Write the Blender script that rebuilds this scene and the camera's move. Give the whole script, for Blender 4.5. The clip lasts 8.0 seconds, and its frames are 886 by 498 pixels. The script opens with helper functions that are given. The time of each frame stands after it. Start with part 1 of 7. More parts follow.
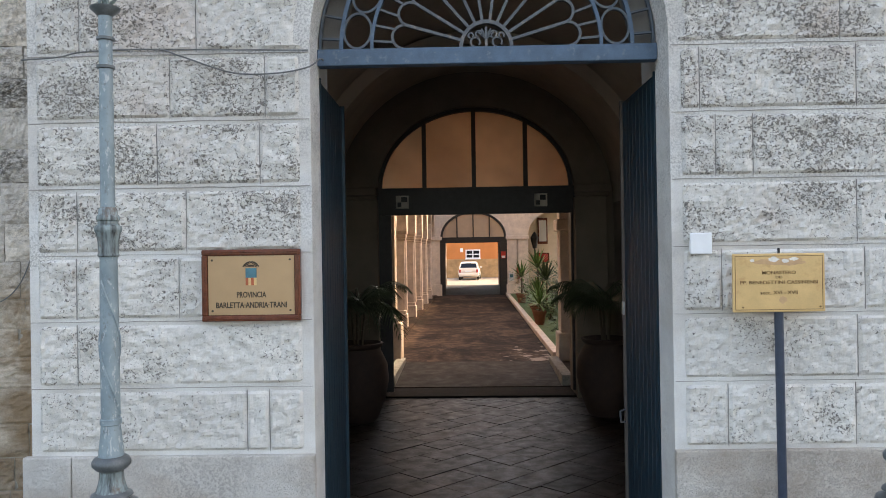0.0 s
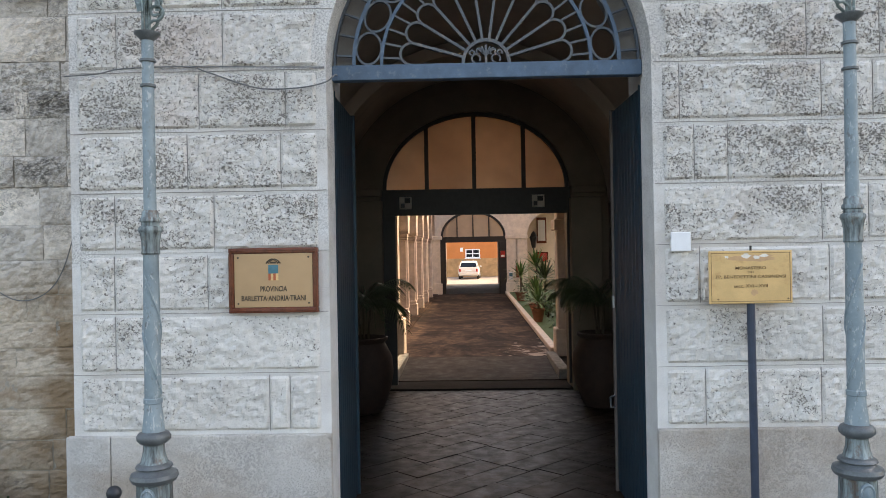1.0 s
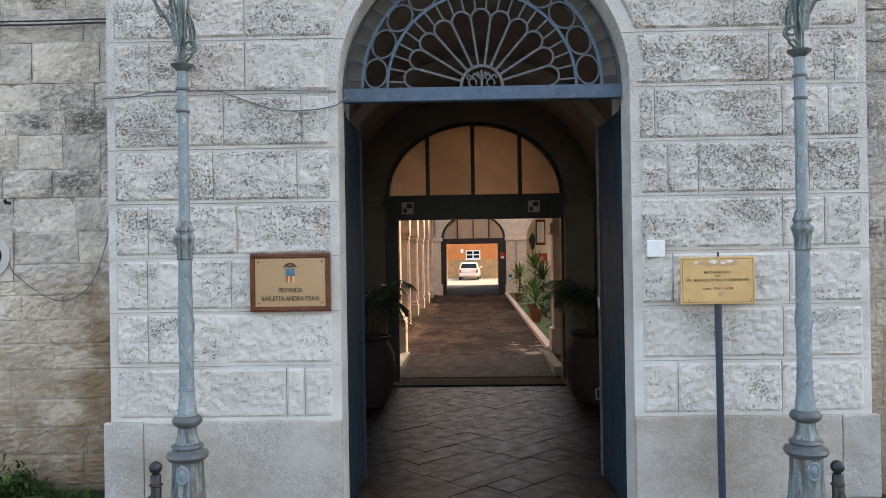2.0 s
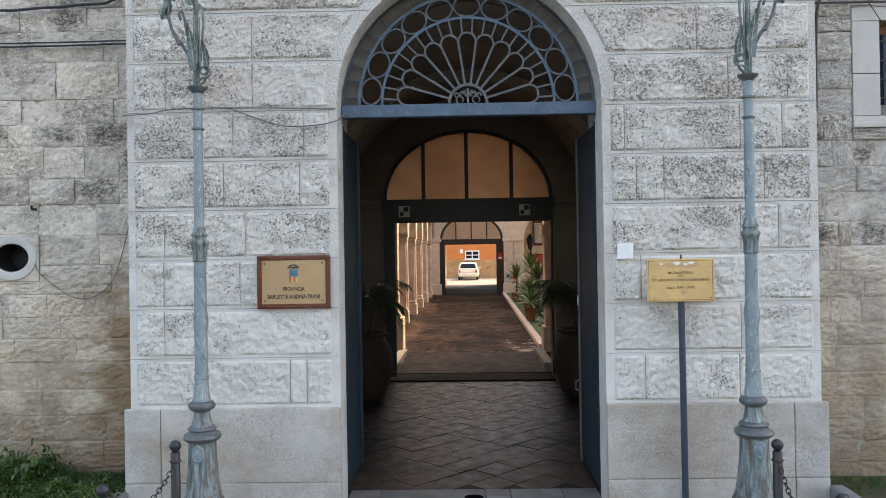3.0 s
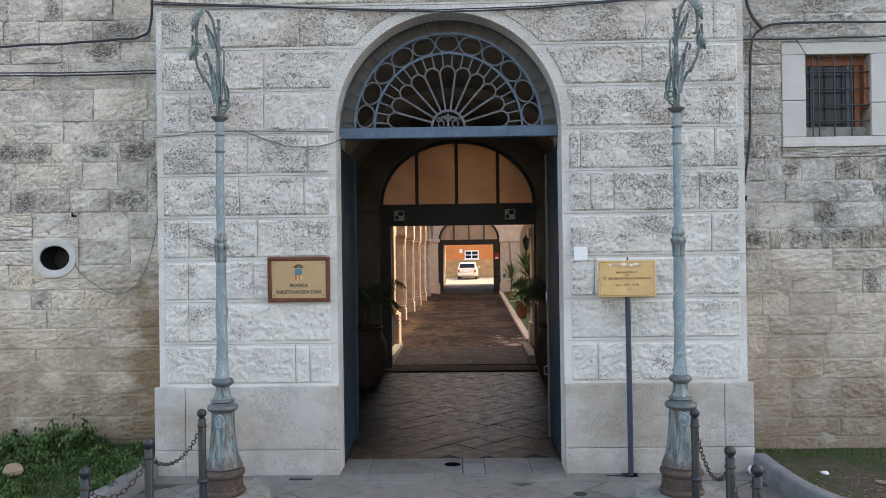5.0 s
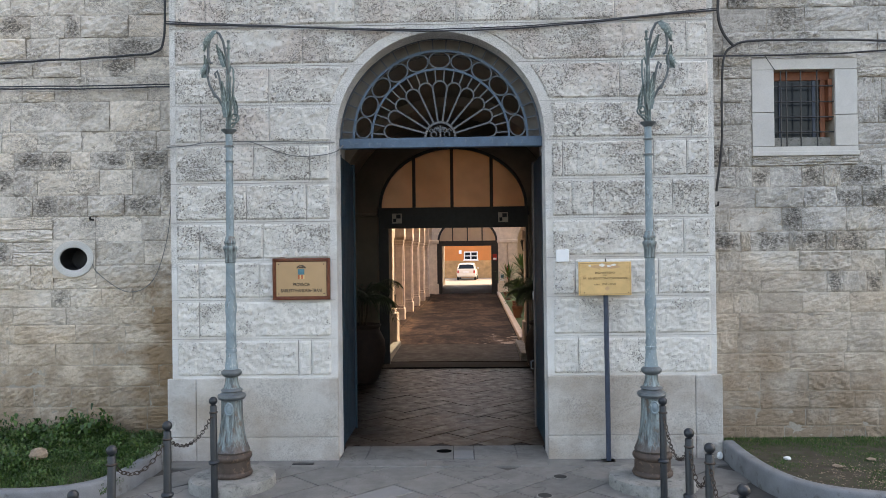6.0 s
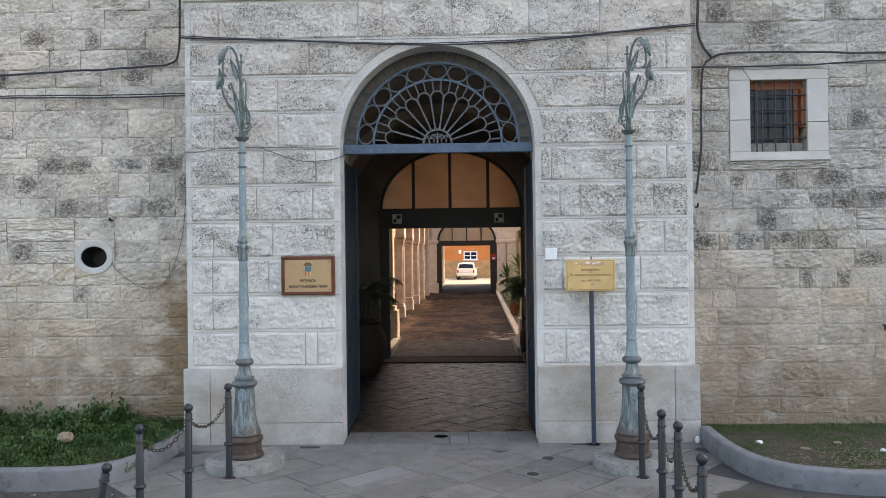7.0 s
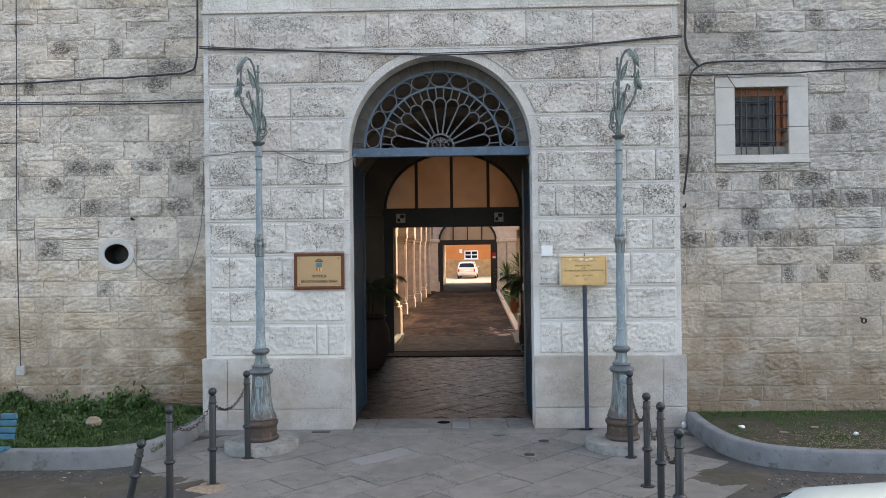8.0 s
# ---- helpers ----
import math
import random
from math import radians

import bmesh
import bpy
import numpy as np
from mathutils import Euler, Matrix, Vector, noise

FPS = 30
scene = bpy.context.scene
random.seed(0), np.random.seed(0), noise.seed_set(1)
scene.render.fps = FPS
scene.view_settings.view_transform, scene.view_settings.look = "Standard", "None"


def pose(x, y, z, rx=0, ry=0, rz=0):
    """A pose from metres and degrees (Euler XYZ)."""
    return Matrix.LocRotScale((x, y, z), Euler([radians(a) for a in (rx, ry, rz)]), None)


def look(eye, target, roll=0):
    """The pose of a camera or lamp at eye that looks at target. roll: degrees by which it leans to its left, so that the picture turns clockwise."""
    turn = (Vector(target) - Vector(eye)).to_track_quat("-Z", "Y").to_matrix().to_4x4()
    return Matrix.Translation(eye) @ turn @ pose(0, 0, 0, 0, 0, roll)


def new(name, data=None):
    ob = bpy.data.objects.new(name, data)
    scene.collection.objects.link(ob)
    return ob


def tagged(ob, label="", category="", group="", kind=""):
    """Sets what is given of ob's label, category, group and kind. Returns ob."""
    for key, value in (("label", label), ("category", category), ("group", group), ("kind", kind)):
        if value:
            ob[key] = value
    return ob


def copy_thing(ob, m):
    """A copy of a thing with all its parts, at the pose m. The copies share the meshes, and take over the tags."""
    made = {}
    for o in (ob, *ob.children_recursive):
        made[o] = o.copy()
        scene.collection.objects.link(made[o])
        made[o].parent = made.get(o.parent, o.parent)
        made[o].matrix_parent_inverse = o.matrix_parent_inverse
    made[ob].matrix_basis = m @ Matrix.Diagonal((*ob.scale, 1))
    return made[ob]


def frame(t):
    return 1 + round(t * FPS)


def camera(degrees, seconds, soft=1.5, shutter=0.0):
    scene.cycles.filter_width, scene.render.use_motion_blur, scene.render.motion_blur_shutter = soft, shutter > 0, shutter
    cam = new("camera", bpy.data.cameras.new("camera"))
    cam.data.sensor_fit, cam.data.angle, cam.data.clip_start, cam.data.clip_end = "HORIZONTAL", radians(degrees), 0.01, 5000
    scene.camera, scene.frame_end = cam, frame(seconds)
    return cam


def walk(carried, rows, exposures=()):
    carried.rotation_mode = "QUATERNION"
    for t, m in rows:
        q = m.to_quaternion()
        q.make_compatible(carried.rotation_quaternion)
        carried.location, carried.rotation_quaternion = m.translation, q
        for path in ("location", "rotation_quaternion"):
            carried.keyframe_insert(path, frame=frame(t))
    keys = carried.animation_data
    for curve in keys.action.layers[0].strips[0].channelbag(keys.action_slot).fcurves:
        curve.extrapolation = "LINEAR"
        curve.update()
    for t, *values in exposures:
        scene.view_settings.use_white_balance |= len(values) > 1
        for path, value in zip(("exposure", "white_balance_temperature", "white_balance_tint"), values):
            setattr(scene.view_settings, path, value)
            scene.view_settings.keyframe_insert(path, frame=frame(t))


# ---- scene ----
cam = camera(60.5, 8.0, 0.9)
PATH = [
    (0, (-0.257, -5.56, 2.501), (-0.292, -3.56, 2.508), -0.9),
    (0.5, (-0.257, -5.791, 2.499), (-0.292, -3.791, 2.506), -0.9),
    (1, (-0.284, -6.132, 2.488), (-0.318, -4.133, 2.494), -1.0),
    (1.5, (-0.289, -6.474, 2.507), (-0.324, -4.474, 2.514), -0.9),
    (3, (-0.133, -7.516, 2.552), (-0.171, -5.517, 2.56), -0.9),
    (3.5, (-0.089, -7.825, 2.544), (-0.128, -5.825, 2.549), -0.8),
    (4, (-0.022, -8.167, 2.545), (-0.062, -6.167, 2.552), -0.8),
    (4.5, (0.049, -8.486, 2.564), (0.006, -6.486, 2.57), -0.8),
    (6, (0.242, -9.517, 2.59), (0.196, -7.517, 2.599), -0.7),
    (6.5, (0.283, -9.857, 2.593), (0.236, -7.858, 2.602), -0.7),
    (7, (0.304, -10.218, 2.569), (0.257, -8.219, 2.578), -0.7),
    (7.5, (0.304, -10.535, 2.549), (0.257, -8.536, 2.56), -0.7),
    (8, (0.293, -10.9, 2.533), (0.244, -8.901, 2.541), -0.7),
]
EXPOSURE, KELVIN, TINT = 2.15, 8250, 12
walk(cam, [(t, look(eye, target, roll)) for t, eye, target, roll in PATH], [(0.0, EXPOSURE, KELVIN, TINT), (8.0, EXPOSURE, KELVIN, TINT)])

# ---- light: low sky, sun from behind the far wall and to the right ----
SUN_DIR = Vector((0.72, 0.55, 0.95)).normalized()
world = bpy.data.worlds.new("sky")
scene.world = world
world.use_nodes = True
wn = world.node_tree
sky = wn.nodes.new("ShaderNodeTexSky")
sky.sky_type = "NISHITA"
sky.sun_disc = False
sky.sun_elevation = math.asin(SUN_DIR.z)
sky.sun_rotation = math.atan2(SUN_DIR.x, SUN_DIR.y)
sky.air_density, sky.dust_density, sky.ozone_density = 1.0, 3.0, 1.0
wn.links.new(sky.outputs[0], wn.nodes["Background"].inputs[0])
wn.nodes["Background"].inputs[1].default_value = 0.15
sun = new("sun", bpy.data.lights.new("sun", "SUN"))
sun.data.energy, sun.data.angle, sun.data.color = 1.3, radians(0.5), (1.0, 0.79, 0.56)
sun.matrix_world = look(SUN_DIR * 60, (0, 0, 0))


# ---- materials ----
def material(name, rough=0.8, metal=0.0):
    m = bpy.data.materials.new(name)
    m.use_nodes = True
    n = m.node_tree.nodes
    b = n["Principled BSDF"]
    b.inputs["Roughness"].default_value, b.inputs["Metallic"].default_value = rough, metal
    return m, n, m.node_tree.links, b


def spot(n, l, scale, detail=4.0, rough=0.6, stretch=(1, 1, 1), shift=0.0, bend=0.0):
    """Noise in world metres."""
    g = n.new("ShaderNodeNewGeometry")
    mp = n.new("ShaderNodeMapping")
    mp.inputs["Scale"].default_value, mp.inputs["Location"].default_value = stretch, (shift, shift, shift)
    l.new(g.outputs["Position"], mp.inputs["Vector"])
    t = n.new("ShaderNodeTexNoise")
    t.inputs["Scale"].default_value, t.inputs["Detail"].default_value, t.inputs["Roughness"].default_value = scale, detail, rough
    t.inputs["Distortion"].default_value = bend
    l.new(mp.outputs[0], t.inputs["Vector"])
    return t.outputs["Fac"]


def ramp(n, l, fac, stops):
    r = n.new("ShaderNodeValToRGB")
    e = r.color_ramp.elements
    while len(e) < len(stops):
        e.new(0.5)
    for i, (p, c) in enumerate(stops):
        e[i].position, e[i].color = p, (*c, 1) if len(c) == 3 else c
    l.new(fac, r.inputs[0])
    return r.outputs[0]


def grey(*stops):
    return [(p, (v, v, v)) for p, v in stops]


def mix(n, l, fac, a, b, how="MIX"):
    m = n.new("ShaderNodeMix")
    m.data_type, m.blend_type = "RGBA", how
    for sock, v in ((m.inputs[0], fac), (m.inputs[6], a), (m.inputs[7], b)):
        if isinstance(v, (int, float)):
            sock.default_value = v
        elif isinstance(v, tuple):
            sock.default_value = (*v, 1)
        else:
            l.new(v, sock)
    return m.outputs[2]


def bump(n, l, b, height, strength=0.4, dist=0.01):
    k = n.new("ShaderNodeBump")
    k.inputs["Strength"].default_value, k.inputs["Distance"].default_value = strength, dist
    l.new(height, k.inputs["Height"])
    l.new(k.outputs[0], b.inputs["Normal"])


def simple(name, col, rough=0.6, metal=0.0, scale=14.0, vary=0.25, bumpy=0.15, fine=120.0, worn=None):
    """Plain paint, stone or metal with variation at two scales."""
    m, n, l, b = material(name, rough, metal)
    lo = tuple(c * (1 - vary) for c in col)
    hi = tuple(min(1, c * (1 + vary)) for c in col)
    c = ramp(n, l, spot(n, l, scale), [(0.3, lo), (0.7, hi)])
    c = mix(n, l, 0.35, c, ramp(n, l, spot(n, l, fine, 2.0), [(0.3, lo), (0.7, hi)]))
    if worn:
        c = mix(n, l, ramp(n, l, spot(n, l, scale * 1.7, 6.0, 0.7, shift=3.1), grey((0.56, 0.0), (0.66, 0.9))), c, worn)
    l.new(c, b.inputs["Base Color"])
    if bumpy:
        bump(n, l, b, spot(n, l, fine, 3.0), bumpy, 0.004)
    return m


def ashlar(name, base, dark, speckle, brown=0.0, relief=0.5, fine=38.0, spread=0.14, soot_amt=0.5, pit_at=0.50, low=-0.16):
    """Limestone: tone per stone, low stains, lichen speckle."""
    m, n, l, b = material(name, 0.9)
    info = n.new("ShaderNodeObjectInfo")
    tone = ramp(n, l, info.outputs["Random"], [(0.0, tuple(c * (1 - spread) for c in base)), (0.35, base), (0.7, tuple(c * f for c, f in zip(base, (1.02, 0.98, 0.93)))), (1.0, tuple(min(1, c * (1 + spread * 0.7)) for c in base))])
    c = mix(n, l, 0.45, tone, ramp(n, l, spot(n, l, 2.3, 6.0, 0.65), [(0.3, tuple(x * 0.70 for x in base)), (0.7, tuple(min(1, x * 1.14) for x in base))]))
    if brown:
        c = mix(n, l, ramp(n, l, spot(n, l, 0.7, 6.0, 0.68, (1, 1, 1.5), 7.0), grey((0.43, 0.0), (0.62, brown))), c, (0.34, 0.225, 0.132))
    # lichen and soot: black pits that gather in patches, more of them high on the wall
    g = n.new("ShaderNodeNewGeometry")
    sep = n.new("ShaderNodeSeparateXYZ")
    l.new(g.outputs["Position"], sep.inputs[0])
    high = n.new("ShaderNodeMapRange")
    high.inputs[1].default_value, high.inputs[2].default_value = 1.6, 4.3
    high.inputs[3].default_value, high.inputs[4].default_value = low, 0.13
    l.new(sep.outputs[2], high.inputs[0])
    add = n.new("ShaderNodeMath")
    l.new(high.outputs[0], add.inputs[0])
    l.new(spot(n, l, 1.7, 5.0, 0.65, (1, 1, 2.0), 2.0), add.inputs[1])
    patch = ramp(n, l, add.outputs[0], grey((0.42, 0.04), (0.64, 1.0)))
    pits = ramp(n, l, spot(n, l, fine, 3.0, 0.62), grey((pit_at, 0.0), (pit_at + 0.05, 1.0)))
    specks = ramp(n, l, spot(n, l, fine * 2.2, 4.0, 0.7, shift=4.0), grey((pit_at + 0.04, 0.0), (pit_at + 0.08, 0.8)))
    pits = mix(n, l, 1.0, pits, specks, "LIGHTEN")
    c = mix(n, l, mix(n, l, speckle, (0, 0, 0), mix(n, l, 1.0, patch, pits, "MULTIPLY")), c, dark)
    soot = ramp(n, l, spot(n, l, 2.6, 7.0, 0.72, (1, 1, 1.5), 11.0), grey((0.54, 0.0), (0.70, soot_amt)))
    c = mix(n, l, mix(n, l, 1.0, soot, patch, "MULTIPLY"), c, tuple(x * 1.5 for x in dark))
    grain = ramp(n, l, spot(n, l, 130.0, 4.0, 0.75), grey((0.35, 0.74), (0.6, 1.0)))
    c = mix(n, l, 0.75, c, grain, "MULTIPLY")
    l.new(c, b.inputs["Base Color"])
    h = mix(n, l, 0.35, spot(n, l, 22.0, 6.0, 0.75), spot(n, l, 110.0, 4.0, 0.7))
    h = mix(n, l, 0.5, h, mix(n, l, 1.0, (1, 1, 1), pits, "SUBTRACT"))
    bump(n, l, b, h, relief, 0.02)
    return m


def crease(n, l, fac, width):
    """1 along the middle contour of a noise, falling to 0 at the given distance: thin wandering furrows."""
    off = n.new("ShaderNodeMath")
    off.operation = "SUBTRACT"
    off.inputs[1].default_value = 0.5
    l.new(fac, off.inputs[0])
    size = n.new("ShaderNodeMath")
    size.operation = "ABSOLUTE"
    l.new(off.outputs[0], size.inputs[0])
    return ramp(n, l, size.outputs[0], grey((0.0, 1.0), (width * 0.35, 1.0), (width, 0.0)))


def height_of(n, l, z0, z1, v0=0.0, v1=1.0, axis=2):
    """A value that runs from v0 to v1 between two heights (or along another axis)."""
    g = n.new("ShaderNodeNewGeometry")
    sep = n.new("ShaderNodeSeparateXYZ")
    l.new(g.outputs["Position"], sep.inputs[0])
    r = n.new("ShaderNodeMapRange")
    r.inputs[1].default_value, r.inputs[2].default_value = z0, z1
    r.inputs[3].default_value, r.inputs[4].default_value = v0, v1
    l.new(sep.outputs[axis], r.inputs[0])
    return r.outputs[0]


def plus(n, l, a, b, how="ADD"):
    m = n.new("ShaderNodeMath")
    m.operation = how
    for i, v in enumerate((a, b)):
        if isinstance(v, (int, float)):
            m.inputs[i].default_value = v
        else:
            l.new(v, m.inputs[i])
    return m.outputs[0]


def furrowed_stone(name, base, rosy, dark):
    """Rusticated limestone: a lumpy picked face with black pits in patches, thicker high on the wall, and a rosy tinge in places."""
    m, n, l, b = material(name, 0.92)
    info = n.new("ShaderNodeObjectInfo")
    c = ramp(n, l, info.outputs["Random"], [(0.0, tuple(x * 0.93 for x in base)), (1.0, tuple(min(0.9, x * 1.04) for x in base))])
    c = mix(n, l, 0.8, c, ramp(n, l, spot(n, l, 2.6, 6.0, 0.65), grey((0.3, 0.84), (0.65, 1.0))), "MULTIPLY")
    tinge = plus(n, l, spot(n, l, 1.1, 4.0, 0.6, shift=31.0), height_of(n, l, 2.2, 5.2, -0.14, 0.10))
    c = mix(n, l, ramp(n, l, tinge, grey((0.52, 0.0), (0.70, 0.5))), c, rosy)
    lumps = spot(n, l, 19.0, 5.0, 0.68, (1, 1, 1.2), 6.0, 1.1)
    # pits follow the hollows between the lumps
    patch = plus(n, l, spot(n, l, 2.2, 5.0, 0.68, (1, 1, 1.5), 2.0), height_of(n, l, 1.5, 3.4, -0.09, 0.05))
    many = ramp(n, l, patch, grey((0.38, 0.15), (0.66, 1.0)))
    deep = plus(n, l, spot(n, l, 50.0, 4.0, 0.64, (1, 1, 1.1), 12.0, 0.9), plus(n, l, many, 0.165, "MULTIPLY"))
    pits = ramp(n, l, deep, grey((0.655, 0.0), (0.70, 1.0)))
    c = mix(n, l, mix(n, l, 0.86, (0, 0, 0), pits), c, dark)
    c = mix(n, l, mix(n, l, 1.0, many, ramp(n, l, lumps, grey((0.40, 0.36), (0.56, 0.0))), "MULTIPLY"), c, tuple(x * 2.4 for x in dark))
    c = mix(n, l, 0.7, c, ramp(n, l, spot(n, l, 130.0, 4.0, 0.75), grey((0.35, 0.78), (0.6, 1.0))), "MULTIPLY")
    l.new(c, b.inputs["Base Color"])
    h = mix(n, l, 0.25, lumps, spot(n, l, 80.0, 4.0, 0.7))
    h = mix(n, l, 0.35, h, mix(n, l, 1.0, (1, 1, 1), pits, "SUBTRACT"))
    bump(n, l, b, h, 0.85, 0.028)
    return m


def old_stone(name, top, foot, turn, corner=None, crust=0.0):
    """Weathered wall stone: grey high up, warmer low down, brown with damp at the foot; crust: a black weathered face."""
    m, n, l, b = material(name, 0.93)
    info = n.new("ShaderNodeObjectInfo")
    level = plus(n, l, spot(n, l, 0.9, 5.0, 0.6, (1, 1, 1.6), 7.0), height_of(n, l, turn - 1.2, turn + 1.2, -0.3, 0.3))
    c = mix(n, l, ramp(n, l, level, grey((0.38, 0.0), (0.62, 1.0))), foot, top)
    c = mix(n, l, 1.0, c, ramp(n, l, info.outputs["Random"], [(0.0, (0.80, 0.79, 0.77)), (0.3, (0.94, 0.93, 0.92)), (0.7, (1.0, 0.99, 0.97)), (0.88, (1.0, 0.95, 0.89)), (1.0, (1.09, 1.08, 1.06))]), "MULTIPLY")
    c = mix(n, l, 1.0, c, ramp(n, l, spot(n, l, 3.0, 6.0, 0.68, shift=5.0), grey((0.30, 0.78), (0.5, 1.0), (0.72, 1.14))), "MULTIPLY")
    c = mix(n, l, 1.0, c, ramp(n, l, spot(n, l, 17.0, 6.0, 0.72, (1, 1, 1.5)), grey((0.33, 0.76), (0.52, 1.02), (0.7, 1.10))), "MULTIPLY")
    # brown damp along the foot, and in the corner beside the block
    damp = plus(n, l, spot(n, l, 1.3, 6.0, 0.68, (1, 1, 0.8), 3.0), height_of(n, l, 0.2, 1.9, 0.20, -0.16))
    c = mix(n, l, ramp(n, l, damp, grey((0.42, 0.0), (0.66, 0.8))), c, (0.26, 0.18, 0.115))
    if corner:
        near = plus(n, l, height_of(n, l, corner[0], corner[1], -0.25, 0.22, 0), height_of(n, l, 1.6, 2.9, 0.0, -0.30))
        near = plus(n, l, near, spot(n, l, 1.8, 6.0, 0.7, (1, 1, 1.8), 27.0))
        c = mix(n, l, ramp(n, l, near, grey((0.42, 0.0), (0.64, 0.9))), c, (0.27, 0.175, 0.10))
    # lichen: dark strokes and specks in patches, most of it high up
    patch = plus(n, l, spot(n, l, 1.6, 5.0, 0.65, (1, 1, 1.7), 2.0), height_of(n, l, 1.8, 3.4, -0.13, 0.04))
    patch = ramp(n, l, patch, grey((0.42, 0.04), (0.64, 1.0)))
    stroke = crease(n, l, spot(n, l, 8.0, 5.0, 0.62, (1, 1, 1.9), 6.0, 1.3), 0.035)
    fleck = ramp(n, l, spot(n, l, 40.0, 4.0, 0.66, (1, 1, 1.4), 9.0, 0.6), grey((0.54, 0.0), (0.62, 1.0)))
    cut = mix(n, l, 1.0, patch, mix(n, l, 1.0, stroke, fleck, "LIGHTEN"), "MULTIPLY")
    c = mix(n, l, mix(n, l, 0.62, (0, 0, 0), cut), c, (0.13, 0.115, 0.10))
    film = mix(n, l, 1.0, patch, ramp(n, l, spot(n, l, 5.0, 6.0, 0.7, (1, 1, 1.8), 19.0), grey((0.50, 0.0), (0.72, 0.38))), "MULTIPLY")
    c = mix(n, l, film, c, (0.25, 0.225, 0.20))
    if crust:
        own = n.new("ShaderNodeTexCoord")
        ball = n.new("ShaderNodeVectorMath")
        ball.operation = "MULTIPLY_ADD"
        ball.inputs[1].default_value, ball.inputs[2].default_value = (2, 0, 2), (-1, 0, -1)
        l.new(own.outputs["Generated"], ball.inputs[0])
        far = n.new("ShaderNodeVectorMath")
        far.operation = "LENGTH"
        l.new(ball.outputs[0], far.inputs[0])
        edge = plus(n, l, far.outputs["Value"], plus(n, l, spot(n, l, 6.5, 7.0, 0.72, (1, 1, 1.5), 17.0), 3.6, "MULTIPLY"))
        skin = ramp(n, l, plus(n, l, edge, 0.3, "MULTIPLY"), grey((0.66, crust), (0.93, 0.0)))
        skin = mix(n, l, 1.0, skin, ramp(n, l, spot(n, l, 26.0, 5.0, 0.75, (1, 1, 1.8), 23.0), grey((0.40, 0.12), (0.54, 1.0))), "MULTIPLY")
        c = mix(n, l, skin, c, (0.085, 0.074, 0.062))
    c = mix(n, l, 0.7, c, ramp(n, l, spot(n, l, 120.0, 4.0, 0.75), grey((0.35, 0.76), (0.6, 1.0))), "MULTIPLY")
    l.new(c, b.inputs["Base Color"])
    h = mix(n, l, 0.35, spot(n, l, 13.0, 6.0, 0.7, (1, 1, 1.4), 0.0, 0.6), spot(n, l, 70.0, 4.0, 0.7))
    h = mix(n, l, 0.4, h, mix(n, l, 1.0, (1, 1, 1), cut, "SUBTRACT"))
    bump(n, l, b, h, 0.6, 0.02)
    return m


M_PANEL = furrowed_stone("rough_limestone", (0.80, 0.765, 0.71), (0.66, 0.53, 0.46), (0.15, 0.132, 0.116))
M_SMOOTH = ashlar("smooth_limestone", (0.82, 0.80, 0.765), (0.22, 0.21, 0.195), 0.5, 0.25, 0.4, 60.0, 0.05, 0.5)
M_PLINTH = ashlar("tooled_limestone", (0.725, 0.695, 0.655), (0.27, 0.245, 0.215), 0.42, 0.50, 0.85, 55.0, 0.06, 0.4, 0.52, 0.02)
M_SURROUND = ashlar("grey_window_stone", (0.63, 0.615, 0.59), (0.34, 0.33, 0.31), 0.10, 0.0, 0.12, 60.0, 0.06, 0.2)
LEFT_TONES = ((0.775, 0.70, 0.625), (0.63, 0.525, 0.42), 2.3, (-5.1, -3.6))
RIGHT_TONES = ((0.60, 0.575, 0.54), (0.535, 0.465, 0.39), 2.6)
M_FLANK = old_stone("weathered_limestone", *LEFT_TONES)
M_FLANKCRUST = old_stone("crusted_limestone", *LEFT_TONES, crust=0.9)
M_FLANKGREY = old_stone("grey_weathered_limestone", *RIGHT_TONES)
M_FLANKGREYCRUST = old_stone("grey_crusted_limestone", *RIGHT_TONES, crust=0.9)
M_CRACK = simple("open_joint", (0.30, 0.28, 0.26), 0.95, scale=3.0, vary=0.6)
M_JOINT = simple("lime_mortar", (0.36, 0.315, 0.26), 0.95, scale=3.0, vary=0.3, bumpy=0.6, fine=50.0)
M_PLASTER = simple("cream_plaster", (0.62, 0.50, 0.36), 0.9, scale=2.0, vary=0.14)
# cream plaster darkened: the passage's gloom is put into the colour
M_PLASTER_DIM = simple("shaded_plaster", (0.22, 0.18, 0.14), 0.9, scale=1.5, vary=0.2)
M_WARMSTONE = simple("warm_stone", (0.56, 0.475, 0.415), 0.85, scale=4.0, vary=0.3, bumpy=0.4)
# warm stone raised in tone: light on the far arcade is put in
M_FARSTONE = simple("lit_far_stone", (0.78, 0.69, 0.60), 0.85, scale=4.0, vary=0.2, bumpy=0.4)
M_ORANGE = simple("orange_render", (0.60, 0.21, 0.062), 0.9, scale=1.0, vary=0.12)
M_BLUE = simple("blue_iron_paint", (0.062, 0.108, 0.165), 0.5, scale=9.0, vary=0.3, worn=(0.13, 0.17, 0.21))
M_IRONGREY = simple("weathered_iron_paint", (0.080, 0.088, 0.097), 0.5, scale=7.0, vary=0.35, worn=(0.24, 0.20, 0.17))
M_IRONDULL = simple("dull_iron_paint", (0.062, 0.080, 0.100), 0.55, scale=9.0, vary=0.35, worn=(0.16, 0.15, 0.14))
M_DOOR = simple("dark_blue_wood_paint", (0.007, 0.031, 0.050), 0.5, scale=6.0, vary=0.4)
M_BLACK = simple("black_iron", (0.018, 0.018, 0.020), 0.45, scale=12.0, vary=0.4)
